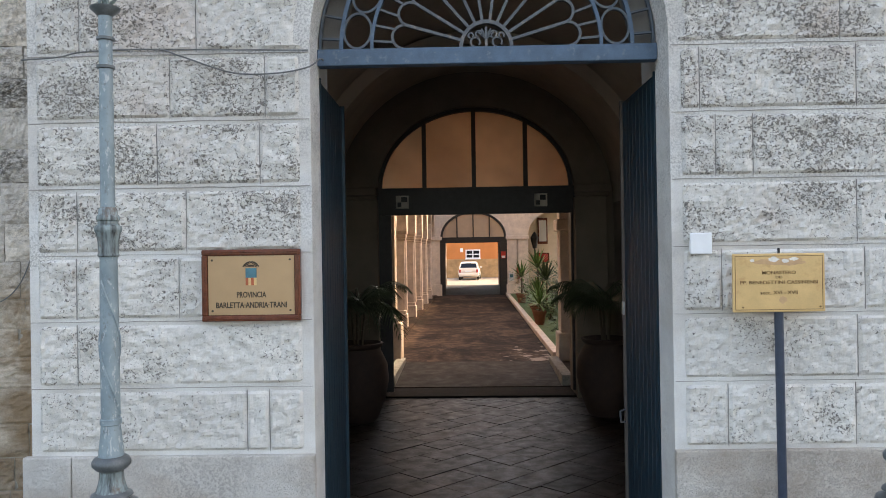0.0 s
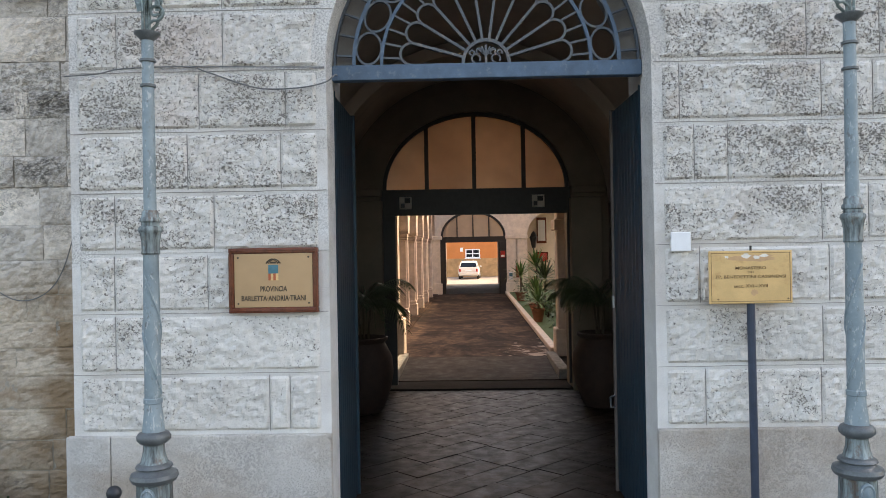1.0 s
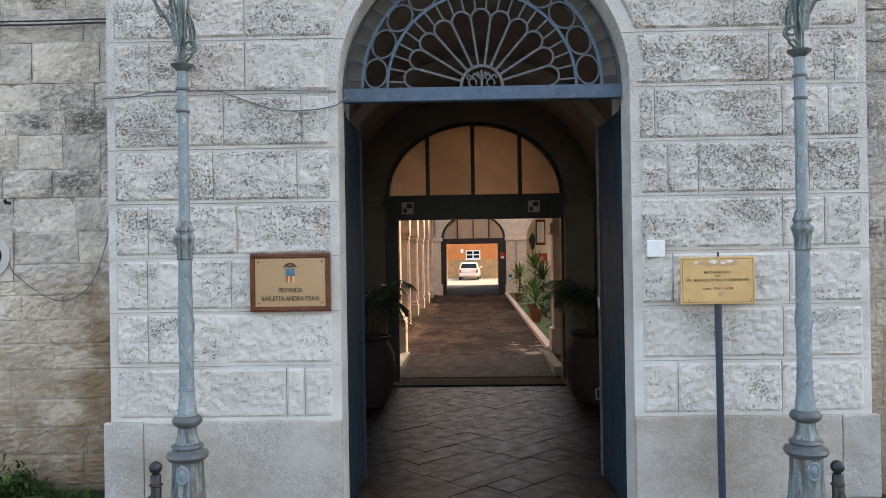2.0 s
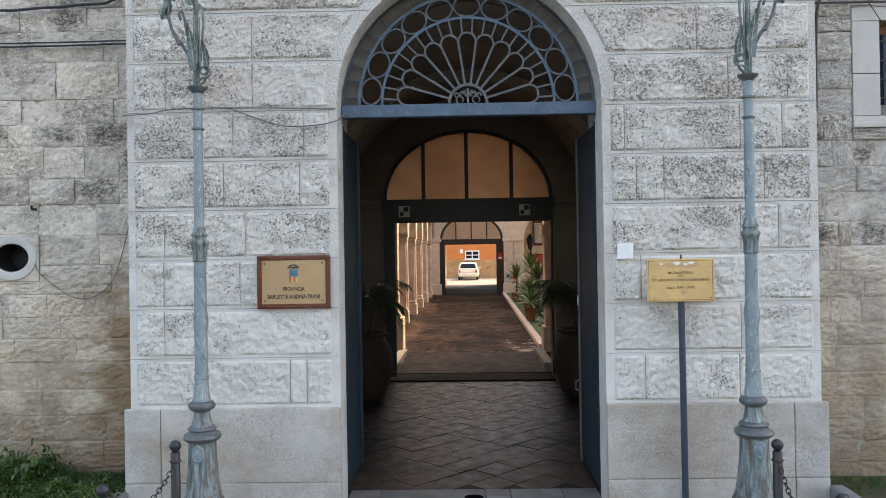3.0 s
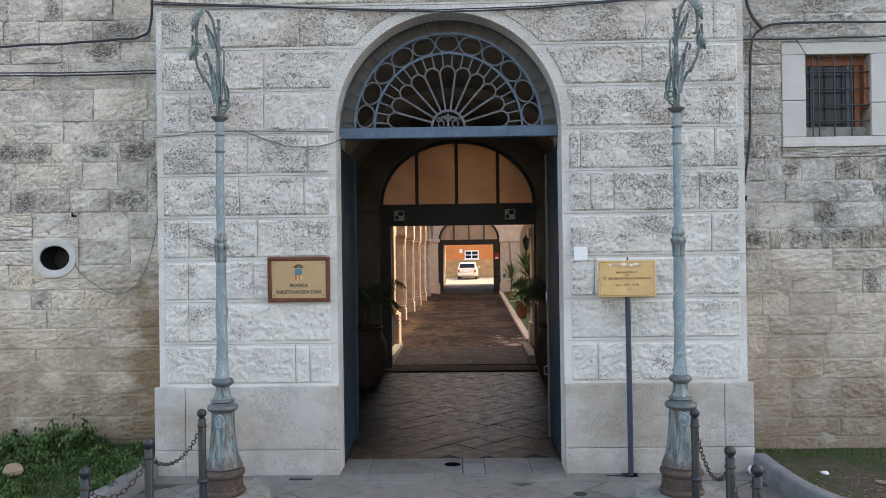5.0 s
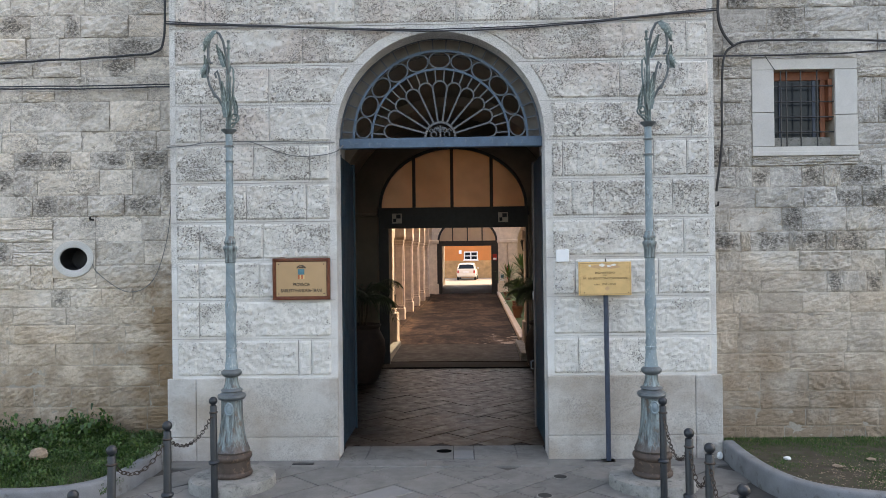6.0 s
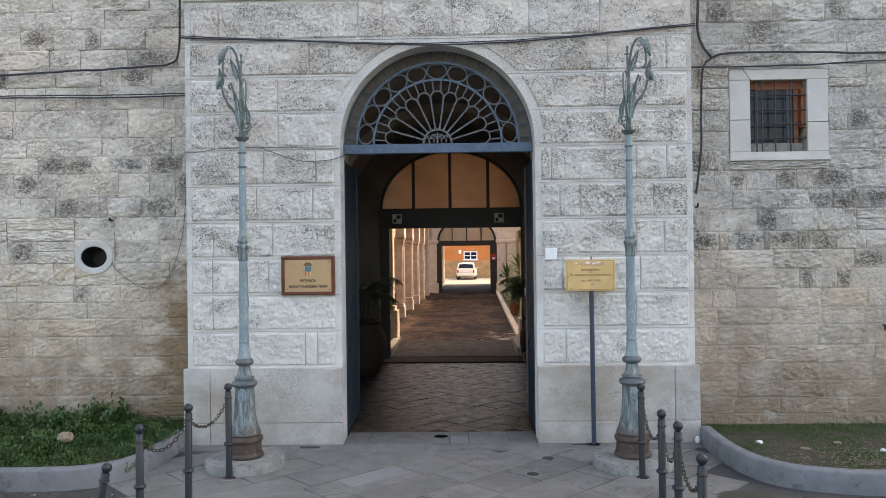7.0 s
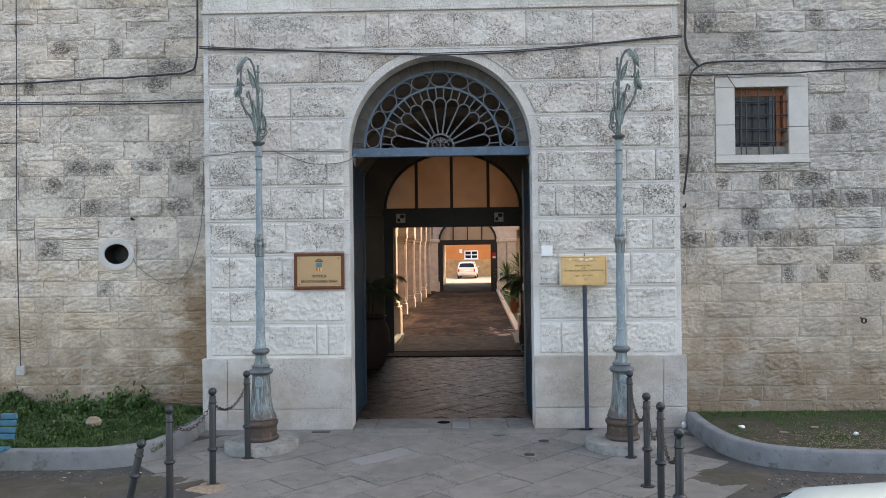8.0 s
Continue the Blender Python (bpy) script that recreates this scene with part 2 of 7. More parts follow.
M_BOLLARD = simple("charcoal_iron_paint", (0.015, 0.019, 0.024), 0.42, scale=15.0, vary=0.3, bumpy=0.2)
M_CHAIN = simple("rusty_chain", (0.055, 0.042, 0.035), 0.6, 0.5, scale=30.0, vary=0.4)
M_CABLE = simple("black_cable", (0.035, 0.036, 0.04), 0.55)
M_CABLEGREY = simple("grey_cable", (0.42, 0.42, 0.40), 0.6)
M_WIRE = simple("dark_grey_wire", (0.15, 0.15, 0.145), 0.6)
M_FRAMEWOOD = simple("varnished_wood", (0.135, 0.037, 0.018), 0.22, scale=18.0, vary=0.45)
M_BRASS = simple("brushed_brass", (0.47, 0.305, 0.170), 0.36, 0.35, scale=5.0, vary=0.08, bumpy=0.05, fine=200.0)
M_YELLOW = simple("yellowed_plate", (0.69, 0.455, 0.205), 0.30, 0.1, scale=6.0, vary=0.14, worn=(0.60, 0.36, 0.16))
M_INK = simple("dark_engraving", (0.05, 0.035, 0.02), 0.6)
M_INKBROWN = simple("faded_brown_lettering", (0.20, 0.11, 0.04), 0.6)
M_SIGNPOST = simple("blue_black_post_paint", (0.030, 0.045, 0.075), 0.42)
M_WHITE = simple("white_plastic", (0.80, 0.81, 0.82), 0.4, vary=0.05)
M_CONCRETE = simple("grey_kerb_concrete", (0.178, 0.185, 0.192), 0.85, scale=4.0, vary=0.28, bumpy=0.4, worn=(0.10, 0.098, 0.09))
M_BASESTONE = simple("stone_base", (0.245, 0.24, 0.222), 0.9, scale=7.0, vary=0.35, bumpy=0.8, fine=60.0, worn=(0.10, 0.105, 0.095))
M_TERRACOTTA = simple("terracotta", (0.20, 0.078, 0.042), 0.75, scale=8.0, vary=0.25)
M_FROND = simple("palm_frond", (0.045, 0.075, 0.028), 0.5, scale=20.0, vary=0.35)
M_YUCCA = simple("yucca_leaf", (0.085, 0.17, 0.04), 0.45, scale=20.0, vary=0.35)
M_TRUNK = simple("palm_trunk", (0.10, 0.075, 0.05), 0.9, bumpy=0.6)
M_RED = simple("red_enamel", (0.45, 0.025, 0.02), 0.35)
M_WINWOOD = simple("old_red_brown_wood", (0.22, 0.075, 0.035), 0.6)
M_BENCH = simple("blue_green_bench_paint", (0.03, 0.13, 0.19), 0.5)
M_ROCK = simple("pale_rock", (0.27, 0.205, 0.145), 0.9, scale=20.0, vary=0.4, bumpy=0.8)
M_LITTER = simple("white_paper", (0.75, 0.75, 0.74), 0.7, vary=0.08)
# white paint with open shade and sky tint put into its colour
M_CARPAINT = simple("shaded_white_paint", (0.26, 0.345, 0.39), 0.22, vary=0.03, bumpy=0.0)
M_RUBBER = simple("black_rubber", (0.02, 0.02, 0.02), 0.8)
M_BLUEMARK = simple("teal_shield", (0.05, 0.17, 0.21), 0.5)
M_REDMARK = simple("red_stripe", (0.45, 0.10, 0.04), 0.5)
M_DARKSOIL = simple("dark_soil", (0.05, 0.038, 0.026), 0.95, scale=5.0, vary=0.4, bumpy=0.6)
M_VAULT = simple("dim_vault_plaster", (0.50, 0.425, 0.345), 0.9, scale=1.5, vary=0.2)
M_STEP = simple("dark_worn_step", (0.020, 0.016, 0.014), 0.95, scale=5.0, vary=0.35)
M_REBATE = simple("dark_rebate_stone", (0.17, 0.155, 0.14), 0.9, scale=5.0, vary=0.35, bumpy=0.5)
# terracotta with the shade of the dim passage put into its colour
M_JAR = simple("shaded_terracotta", (0.048, 0.026, 0.019), 0.8, scale=8.0, vary=0.3)
# white paint with warm sunlight put into its colour
M_FARCAR = simple("sunlit_white_paint", (0.72, 0.68, 0.62), 0.25, vary=0.03, bumpy=0.0)
# plaster round the gate, the same gloom put into its colour
M_GATEPLASTER = simple("shaded_gate_plaster", (0.215, 0.178, 0.138), 0.9, scale=2.0, vary=0.25, bumpy=0.3)
M_HOLE = simple("dark_hole", (0.004, 0.004, 0.004), 1.0, vary=0.2, bumpy=0.0)
M_HOLE.node_tree.nodes["Principled BSDF"].inputs["Specular IOR Level"].default_value = 0.0
M_DADO = simple("warm_dado_stone", (0.46, 0.27, 0.125), 0.9, scale=2.2, vary=0.4)
M_PALESLAB = simple("pale_slab_stone", (0.225, 0.22, 0.215), 0.7, scale=3.0, vary=0.12)
M_MORTAR = simple("dark_joint_mortar", (0.040, 0.037, 0.033), 0.95, bumpy=0.4)
M_FLOORJOINT = simple("brown_floor_joint", (0.030, 0.020, 0.015), 0.9, bumpy=0.3)
M_STEP.node_tree.nodes["Principled BSDF"].inputs["Specular IOR Level"].default_value = 0.12
M_DARKGLASS, _n, _l, _b = material("dark_window_glass", 0.15)
_b.inputs["Specular IOR Level"].default_value = 0.25
_b.inputs["Base Color"].default_value = (0.012, 0.016, 0.022, 1)
M_STAMPW = simple("white_marker_plate", (0.55, 0.52, 0.48), 0.6, vary=0.06)


def slab_material(name, base, rough, dark, spread=0.25, grime=0.6, cracked=0.0, gloss=0.5, crack=0.05):
    m, n, l, b = material(name, rough)
    info = n.new("ShaderNodeObjectInfo")
    c = ramp(n, l, info.outputs["Random"], [(0.0, tuple(x * (1 - spread) for x in base)), (1.0, tuple(x * (1 + spread) for x in base))])
    c = mix(n, l, ramp(n, l, spot(n, l, 1.7, 6.0, 0.65), grey((0.42, 0.0), (0.7, grime))), c, dark)
    c = mix(n, l, ramp(n, l, spot(n, l, 60.0, 4.0, 0.7), grey((0.5, 0.0), (0.7, 0.3))), c, dark)
    if cracked:
        g = n.new("ShaderNodeNewGeometry")
        warp = n.new("ShaderNodeVectorMath")
        warp.operation = "MULTIPLY_ADD"
        nz = n.new("ShaderNodeTexNoise")
        nz.inputs["Scale"].default_value, nz.inputs["Detail"].default_value = 1.3, 5.0
        l.new(g.outputs["Position"], nz.inputs["Vector"])
        l.new(nz.outputs["Color"], warp.inputs[0])
        warp.inputs[1].default_value = (3.2, 3.2, 0)
        l.new(g.outputs["Position"], warp.inputs[2])
        vo = n.new("ShaderNodeTexVoronoi")
        vo.feature = "DISTANCE_TO_EDGE"
        vo.inputs["Scale"].default_value = 0.42
        l.new(warp.outputs[0], vo.inputs["Vector"])
        c = mix(n, l, ramp(n, l, vo.outputs["Distance"], grey((0.0, cracked), (crack * 0.4, cracked), (crack, 0.0))), c, tuple(x * 0.4 for x in dark))
    l.new(c, b.inputs["Base Color"])
    r = ramp(n, l, spot(n, l, 5.0, 4.0), grey((0.3, rough * 0.75), (0.7, min(1, rough * 1.25))))
    l.new(r, b.inputs["Roughness"])
    b.inputs["Specular IOR Level"].default_value = gloss
    bump(n, l, b, mix(n, l, 0.5, spot(n, l, 12.0, 4.0), spot(n, l, 80.0, 3.0)), 0.35, 0.006)
    return m


def court_paving():
    """Old cement and stone worn to blotches, with ragged cracks and a few pale patches of repair."""
    m, n, l, b = material("patched_courtyard_paving", 0.75)
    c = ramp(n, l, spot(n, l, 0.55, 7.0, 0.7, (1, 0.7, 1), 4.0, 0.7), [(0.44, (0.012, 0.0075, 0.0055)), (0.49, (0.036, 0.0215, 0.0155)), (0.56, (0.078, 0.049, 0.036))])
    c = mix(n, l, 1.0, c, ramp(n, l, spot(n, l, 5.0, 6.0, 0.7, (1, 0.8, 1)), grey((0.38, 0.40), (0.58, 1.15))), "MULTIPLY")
    crack = crease(n, l, spot(n, l, 1.3, 5.0, 0.62, (1, 1, 1), 14.0, 0.8), 0.045)
    c = mix(n, l, mix(n, l, 1.0, crack, ramp(n, l, spot(n, l, 0.7, 3.0, shift=8.0), grey((0.42, 0.15), (0.56, 0.9))), "MULTIPLY"), c, (0.018, 0.013, 0.011))
    pale = ramp(n, l, plus(n, l, spot(n, l, 2.6, 5.0, 0.6, (1, 1, 1), 41.0), plus(n, l, height_of(n, l, 0.2, 1.3, -0.12, 0.06, 0), height_of(n, l, 10.5, 15.5, 0.06, -0.2, 1))), grey((0.575, 0.0), (0.605, 0.85)))
    c = mix(n, l, pale, c, (0.34, 0.28, 0.24))
    l.new(c, b.inputs["Base Color"])
    b.inputs["Specular IOR Level"].default_value = 0.06
    bump(n, l, b, mix(n, l, 0.5, spot(n, l, 4.0, 5.0), spot(n, l, 40.0, 3.0)), 0.4, 0.01)
    return m


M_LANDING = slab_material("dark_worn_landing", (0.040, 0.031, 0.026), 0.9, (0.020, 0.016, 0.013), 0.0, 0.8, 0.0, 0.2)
M_PAVE = slab_material("grey_paving_stone", (0.188, 0.180, 0.168), 0.62, (0.108, 0.104, 0.097), 0.14, 0.75, 0.6, 0.5, 0.006)
def passage_floor():
    """Dark polished stones; dust and painted daylight make them paler near the gateway."""
    m, n, l, b = material("worn_floor_stone", 0.45)
    info = n.new("ShaderNodeObjectInfo")
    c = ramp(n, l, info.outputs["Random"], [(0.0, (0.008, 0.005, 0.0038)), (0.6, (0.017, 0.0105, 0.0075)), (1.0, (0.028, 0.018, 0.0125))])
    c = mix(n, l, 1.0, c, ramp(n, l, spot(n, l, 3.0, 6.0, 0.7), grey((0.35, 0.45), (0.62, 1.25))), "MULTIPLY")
    lit_dust = plus(n, l, spot(n, l, 1.6, 6.0, 0.68, shift=6.0), height_of(n, l, 0.6, 3.2, 0.22, -0.24, 1))
    c = mix(n, l, ramp(n, l, lit_dust, grey((0.40, 0.0), (0.72, 0.75))), c, (0.066, 0.042, 0.029))
    l.new(c, b.inputs["Base Color"])
    l.new(ramp(n, l, spot(n, l, 5.0, 5.0), grey((0.3, 0.30), (0.7, 0.58))), b.inputs["Roughness"])
    b.inputs["Specular IOR Level"].default_value = 0.11
    bump(n, l, b, mix(n, l, 0.5, spot(n, l, 12.0, 4.0), spot(n, l, 80.0, 3.0)), 0.35, 0.006)
    return m


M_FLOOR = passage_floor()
M_ASPHALT = slab_material("old_asphalt", (0.050, 0.049, 0.047), 0.9, (0.070, 0.065, 0.056), 0.0, 0.7)
M_COURT = court_paving()
M_STREET = slab_material("pale_street_paving", (0.26, 0.22, 0.18), 0.8, (0.30, 0.27, 0.24), 0.0, 0.6)
M_LEAFMASS, _n, _l, _b = material("weed_leaf", 0.55)
_g = _n.new("ShaderNodeNewGeometry")
_l.new(ramp(_n, _l, _g.outputs["Random Per Island"], [(0.0, (0.012, 0.036, 0.006)), (0.55, (0.030, 0.088, 0.011)), (0.9, (0.065, 0.125, 0.020)), (1.0, (0.085, 0.105, 0.03))]), _b.inputs["Base Color"])
M_DRYGRASS, _n, _l, _b = material("sparse_grass_blade", 0.7)
_g = _n.new("ShaderNodeNewGeometry")
_l.new(ramp(_n, _l, _g.outputs["Random Per Island"], [(0.0, (0.025, 0.075, 0.010)), (0.8, (0.055, 0.130, 0.020)), (1.0, (0.28, 0.23, 0.12))]), _b.inputs["Base Color"])
M_GARDEN = slab_material("mossy_garden_soil", (0.050, 0.095, 0.024), 0.95, (0.025, 0.055, 0.014), 0.0, 0.8)
M_FARFROST = simple("beige_obscure_glass", (0.55, 0.42, 0.30), 0.4, scale=2.0, vary=0.1, bumpy=0.0)
# frosted pane: lets the courtyard light through
M_FROST, _n, _l, _b = material("frosted_glass", 0.6)
_b.inputs["Base Color"].default_value = (0.62, 0.52, 0.42, 1)
_t = _n.new("ShaderNodeBsdfTranslucent")
_l.new(ramp(_n, _l, spot(_n, _l, 1.2, 3.0), [(0.3, (0.58, 0.45, 0.34)), (0.7, (0.80, 0.65, 0.51))]), _t.inputs["Color"])
_m = _n.new("ShaderNodeMixShader")
_m.inputs[0].default_value = 0.8
_l.new(_b.outputs[0], _m.inputs[1])
_l.new(_t.outputs[0], _m.inputs[2])
_l.new(_m.outputs[0], _n["Material Output"].inputs[0])


# ---- mesh helpers ----
def thing(name, m=None, label="", category="", group="", kind=""):
    ob = new(name)
    if m is not None:
        ob.matrix_basis = m
    return tagged(ob, label, category, group, kind)


def mesh_of(bm, mat, smooth=False, name="mesh"):
    me = bpy.data.meshes.new(name)
    bmesh.ops.recalc_face_normals(bm, faces=bm.faces)
    for f in bm.faces:
        f.smooth = smooth and len(f.verts) <= 4
    bm.to_mesh(me)
    bm.free()
    if smooth:
        me.set_sharp_from_angle(angle=radians(42))
    me.materials.append(mat)
    return me


def part(name, bm, mat, parent, label="", smooth=False, m=None):
    ob = new(name, mesh_of(bm, mat, smooth, name))
    ob.parent = parent
    if m is not None:
        ob.matrix_basis = m
    return tagged(ob, label)


def solid(name, bm, mat, label="", category="", kind="", smooth=False, m=None, group=""):
    ob = new(name, mesh_of(bm, mat, smooth, name))
    if m is not None:
        ob.matrix_basis = m
    return tagged(ob, label, category, group, kind)


def box(bm, x0, x1, y0, y1, z0, z1, bevel=0.0):
    vs = [bm.verts.new(c) for c in ((x0, y0, z0), (x1, y0, z0), (x1, y1, z0), (x0, y1, z0), (x0, y0, z1), (x1, y0, z1), (x1, y1, z1), (x0, y1, z1))]
    fs = [bm.faces.new([vs[i] for i in q]) for q in ((0, 3, 2, 1), (4, 5, 6, 7), (0, 1, 5, 4), (1, 2, 6, 5), (2, 3, 7, 6), (3, 0, 4, 7))]
    if bevel:
        es = list({e for f in fs for e in f.edges})
        bmesh.ops.bevel(bm, geom=es, offset=bevel, segments=2, profile=0.5, affect="EDGES")
    return bm


def boxed(*a, bevel=0.0):
    return box(bmesh.new(), *a, bevel=bevel)


def lathe(bm, profile, seg=24, cx=0.0, cy=0.0, flute=0.0, flutes=8, fz=(0, 0)):
    rings = []
    for r, z in profile:
        ring = []
        for i in range(seg):
            a = 2 * math.pi * i / seg
            rr = r
            if flute and fz[0] <= z <= fz[1]:
                rr = r * (1 - flute * (0.5 + 0.5 * math.cos(flutes * a)))
            ring.append(bm.verts.new((cx + rr * math.cos(a), cy + rr * math.sin(a), z)))
        rings.append(ring)
    for a, b in zip(rings, rings[1:]):
        for i in range(seg):
            j = (i + 1) % seg
            bm.faces.new((a[i], a[j], b[j], b[i]))
    bm.faces.new(rings[0][::-1])
    bm.faces.new(rings[-1])
    return bm


def tube(bm, pts, r, seg=8, taper=1.0):
    pts = [Vector(p) for p in pts]
    rings = []
    up = None
    for i, p in enumerate(pts):
        d = (pts[min(i + 1, len(pts) - 1)] - pts[max(i - 1, 0)]).normalized()
        if up is None:
            up = d.orthogonal().normalized()
        side = d.cross(up).normalized()
        up = side.cross(d).normalized()
        k = r * (1 + (taper - 1) * i / max(1, len(pts) - 1))
        rings.append([bm.verts.new(p + k * (math.cos(2 * math.pi * j / seg) * side + math.sin(2 * math.pi * j / seg) * up)) for j in range(seg)])
    for a, b in zip(rings, rings[1:]):
        for i in range(seg):
            j = (i + 1) % seg
            bm.faces.new((a[i], a[j], b[j], b[i]))
    bm.faces.new(rings[0][::-1])
    bm.faces.new(rings[-1])
    return bm


def arc(cx, cz, r, a0, a1, n, y=0.0):
    return [(cx + r * math.cos(radians(a0 + (a1 - a0) * i / n)), y, cz + r * math.sin(radians(a0 + (a1 - a0) * i / n))) for i in range(n + 1)]


def ribbon(bm, pts, width, depth):
    """A flat iron bar bent along points that lie in one upright plane (x, z); closed where first and last meet."""
    pts = [Vector(p) for p in pts]
    shut = (pts[0] - pts[-1]).length < 1e-5
    if shut:
        pts = pts[:-1]
    n, rings = len(pts), []
    for i, p in enumerate(pts):
        a, b = (pts[i - 1], pts[(i + 1) % n]) if shut else (pts[max(i - 1, 0)], pts[min(i + 1, n - 1)])
        d = (b - a).normalized()
        side = Vector((-d.z, 0, d.x)) * width / 2
        back = Vector((0, depth / 2, 0))
        rings.append([bm.verts.new(p + s) for s in (side - back, side + back, -side + back, -side - back)])
    pairs = list(zip(rings, rings[1:])) + ([(rings[-1], rings[0])] if shut else [])
    for a, b in pairs:
        for i in range(4):
            j = (i + 1) % 4
            bm.faces.new((a[i], a[j], b[j], b[i]))
    if not shut:
        bm.faces.new(rings[0][::-1])
        bm.faces.new(rings[-1])
    return bm


def arch_wall(bm, xl, xr, z1, cx, rx, rz, zs, y0, y1, n=40, z0=0.0):
    """A wall from y0 to y1 with an arched opening (half width rx, springing zs, rise rz)."""
    def quad(*c):
        bm.faces.new([bm.verts.new(p) for p in c])
    top = [(cx - rx * math.cos(math.pi * i / n), zs + rz * math.sin(math.pi * i / n)) for i in range(n + 1)]
    for y in (y0, y1):
        for a, b in ((xl, cx - rx), (cx + rx, xr)):
            quad((a, y, z0), (b, y, z0), (b, y, zs), (a, y, zs))
            quad((a, y, zs), (b, y, zs), (b, y, z1), (a, y, z1))
        for (xa, za), (xb, zb) in zip(top, top[1:]):
            quad((xa, y, za), (xb, y, zb), (xb, y, z1), (xa, y, z1))
    line = [(cx - rx, z0)] + top + [(cx + rx, z0)]
    for (xa, za), (xb, zb) in zip(line, line[1:]):
        quad((xa, y0, za), (xb, y0, zb), (xb, y1, zb), (xa, y1, za))
    quad((xl, y0, z0), (xl, y1, z0), (xl, y1, z1), (xl, y0, z1))
    quad((xr, y0, z0), (xr, y1, z0), (xr, y1, z1), (xr, y0, z1))
    quad((xl, y0, z1), (xr, y0, z1), (xr, y1, z1), (xl, y1, z1))
    bmesh.ops.remove_doubles(bm, verts=bm.verts, dist=1e-4)
    return bm


def lettering(name, text, size, mat, parent, x, y, z, label="", width=0.0, bold=0.022):
    """Raised letters that face -y, centred on x, baseline z."""
    cu = bpy.data.curves.new(name, "FONT")
    cu.body, cu.size, cu.align_x, cu.extrude, cu.offset = text, size, "CENTER", 0.0012, size * bold
    tmp = bpy.data.objects.new(name, cu)
    scene.collection.objects.link(tmp)
    bpy.context.view_layer.update()
    me = bpy.data.meshes.new_from_object(tmp.evaluated_get(bpy.context.evaluated_depsgraph_get()))
    bpy.data.objects.remove(tmp)
    me.materials.clear()
    me.materials.append(mat)
    ob = new(name, me)
    ob.parent = parent
    xs = [v.co.x for v in me.vertices]
    k = width / (max(xs) - min(xs)) if width else 1.0
    ob.matrix_basis = pose(x, y, z, 90, 0, 0) @ Matrix.Diagonal((k, 1, 1, 1))
    return tagged(ob, label)


# ---- the large structure ----
rng = random.Random(4)
JAMB, SPRING, TOP = 1.312, 4.045, 6.0
BX, FLANK_Y = 3.41, 0.86
COURSE0, COURSE = 1.04, 0.4905

# entrance block with its arched opening; its unseen height is raised to shade the forecourt
entrance = solid("wall_entrance", arch_wall(bmesh.new(), -BX, BX, 16.0, 0.0, JAMB, 1.318, SPRING, 0.0, 0.38), M_SMOOTH, "pale limestone entrance block with a round arched gateway", "wall", "structure")
bm = arch_wall(bmesh.new(), -BX + 0.01, BX - 0.01, 15.99, 0.0, 1.335, 1.335, 4.05, 0.384, 0.9, 40, 3.93)
for s in (-1, 1):
    box(bm, *sorted((s * 1.45, s * (BX - 0.01))), 0.384, 0.9, 0.0, 3.88)
    box(bm, *sorted((s * 1.335, s * (BX - 0.01))), 0.386, 0.898, 3.88, 3.93)
solid("wall_entrance_back", bm, M_SURROUND, "plastered rear of the gateway wall", "wall", "structure")
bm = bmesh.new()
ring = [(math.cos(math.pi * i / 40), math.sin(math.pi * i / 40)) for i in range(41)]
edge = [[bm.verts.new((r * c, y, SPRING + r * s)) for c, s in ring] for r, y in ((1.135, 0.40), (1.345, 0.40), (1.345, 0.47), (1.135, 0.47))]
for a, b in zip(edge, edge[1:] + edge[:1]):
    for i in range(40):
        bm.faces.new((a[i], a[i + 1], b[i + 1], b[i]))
solid("trim_fanlight_rebate", bm, M_REBATE, "dark stone rebate behind the fanlight", "moulding", "structure")
wall_left = solid("wall_left", boxed(-16, -BX, FLANK_Y + 0.05, 1.6, -0.2, 9.5), M_JOINT, "weathered squared limestone wall with sooty stains", "wall", "structure")
wall_right = solid("wall_right", boxed(BX, 16, FLANK_Y + 0.05, 1.6, -0.2, 9.5), M_JOINT, "weathered squared limestone wall beside the gateway", "wall", "structure")
# string course over the block
bm = bmesh.new()
box(bm, -BX - 0.03, BX + 0.03, -0.04, -0.002, TOP + 0.01, TOP + 0.05, 0.01)
solid("trim_string_course", bm, M_SMOOTH, "moulded pale stone string course", "moulding", "structure")

# ground: one sheet to the horizon
bm = bmesh.new()
bm.faces.new([bm.verts.new(p) for p in ((-900, -900, -0.012), (900, -900, -0.012), (900, 900, -0.012), (-900, 900, -0.012))])
solid("ground", bm, M_ASPHALT, "worn dark asphalt ground with dust", "ground", "structure")
pavement = solid("pavement", boxed(-3.45, 3.45, -3.7, -0.02, -0.10, -0.014), M_MORTAR, "forecourt of diagonal grey stone slabs", "pavement", "structure")
threshold = solid("threshold_floor", boxed(-JAMB, JAMB, -0.02, 0.60, -0.1, -0.006), M_MORTAR, "stone slabs of the gateway threshold", "floor", "structure")

# passage behind the gate: floor bed, walls, vault
PX, PW, PY1 = 0.06, 2.4, 7.5
floor = solid("floor", boxed(PX - PW, PX + PW, 0.60, 7.58, -0.1, -0.008), M_FLOORJOINT, "worn diagonal stone floor of the vaulted passage", "floor", "structure")
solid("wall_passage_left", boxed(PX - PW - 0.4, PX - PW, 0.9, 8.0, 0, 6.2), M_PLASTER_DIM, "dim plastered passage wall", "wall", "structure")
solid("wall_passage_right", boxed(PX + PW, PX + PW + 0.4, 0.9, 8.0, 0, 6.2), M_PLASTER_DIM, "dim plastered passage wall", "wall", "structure")


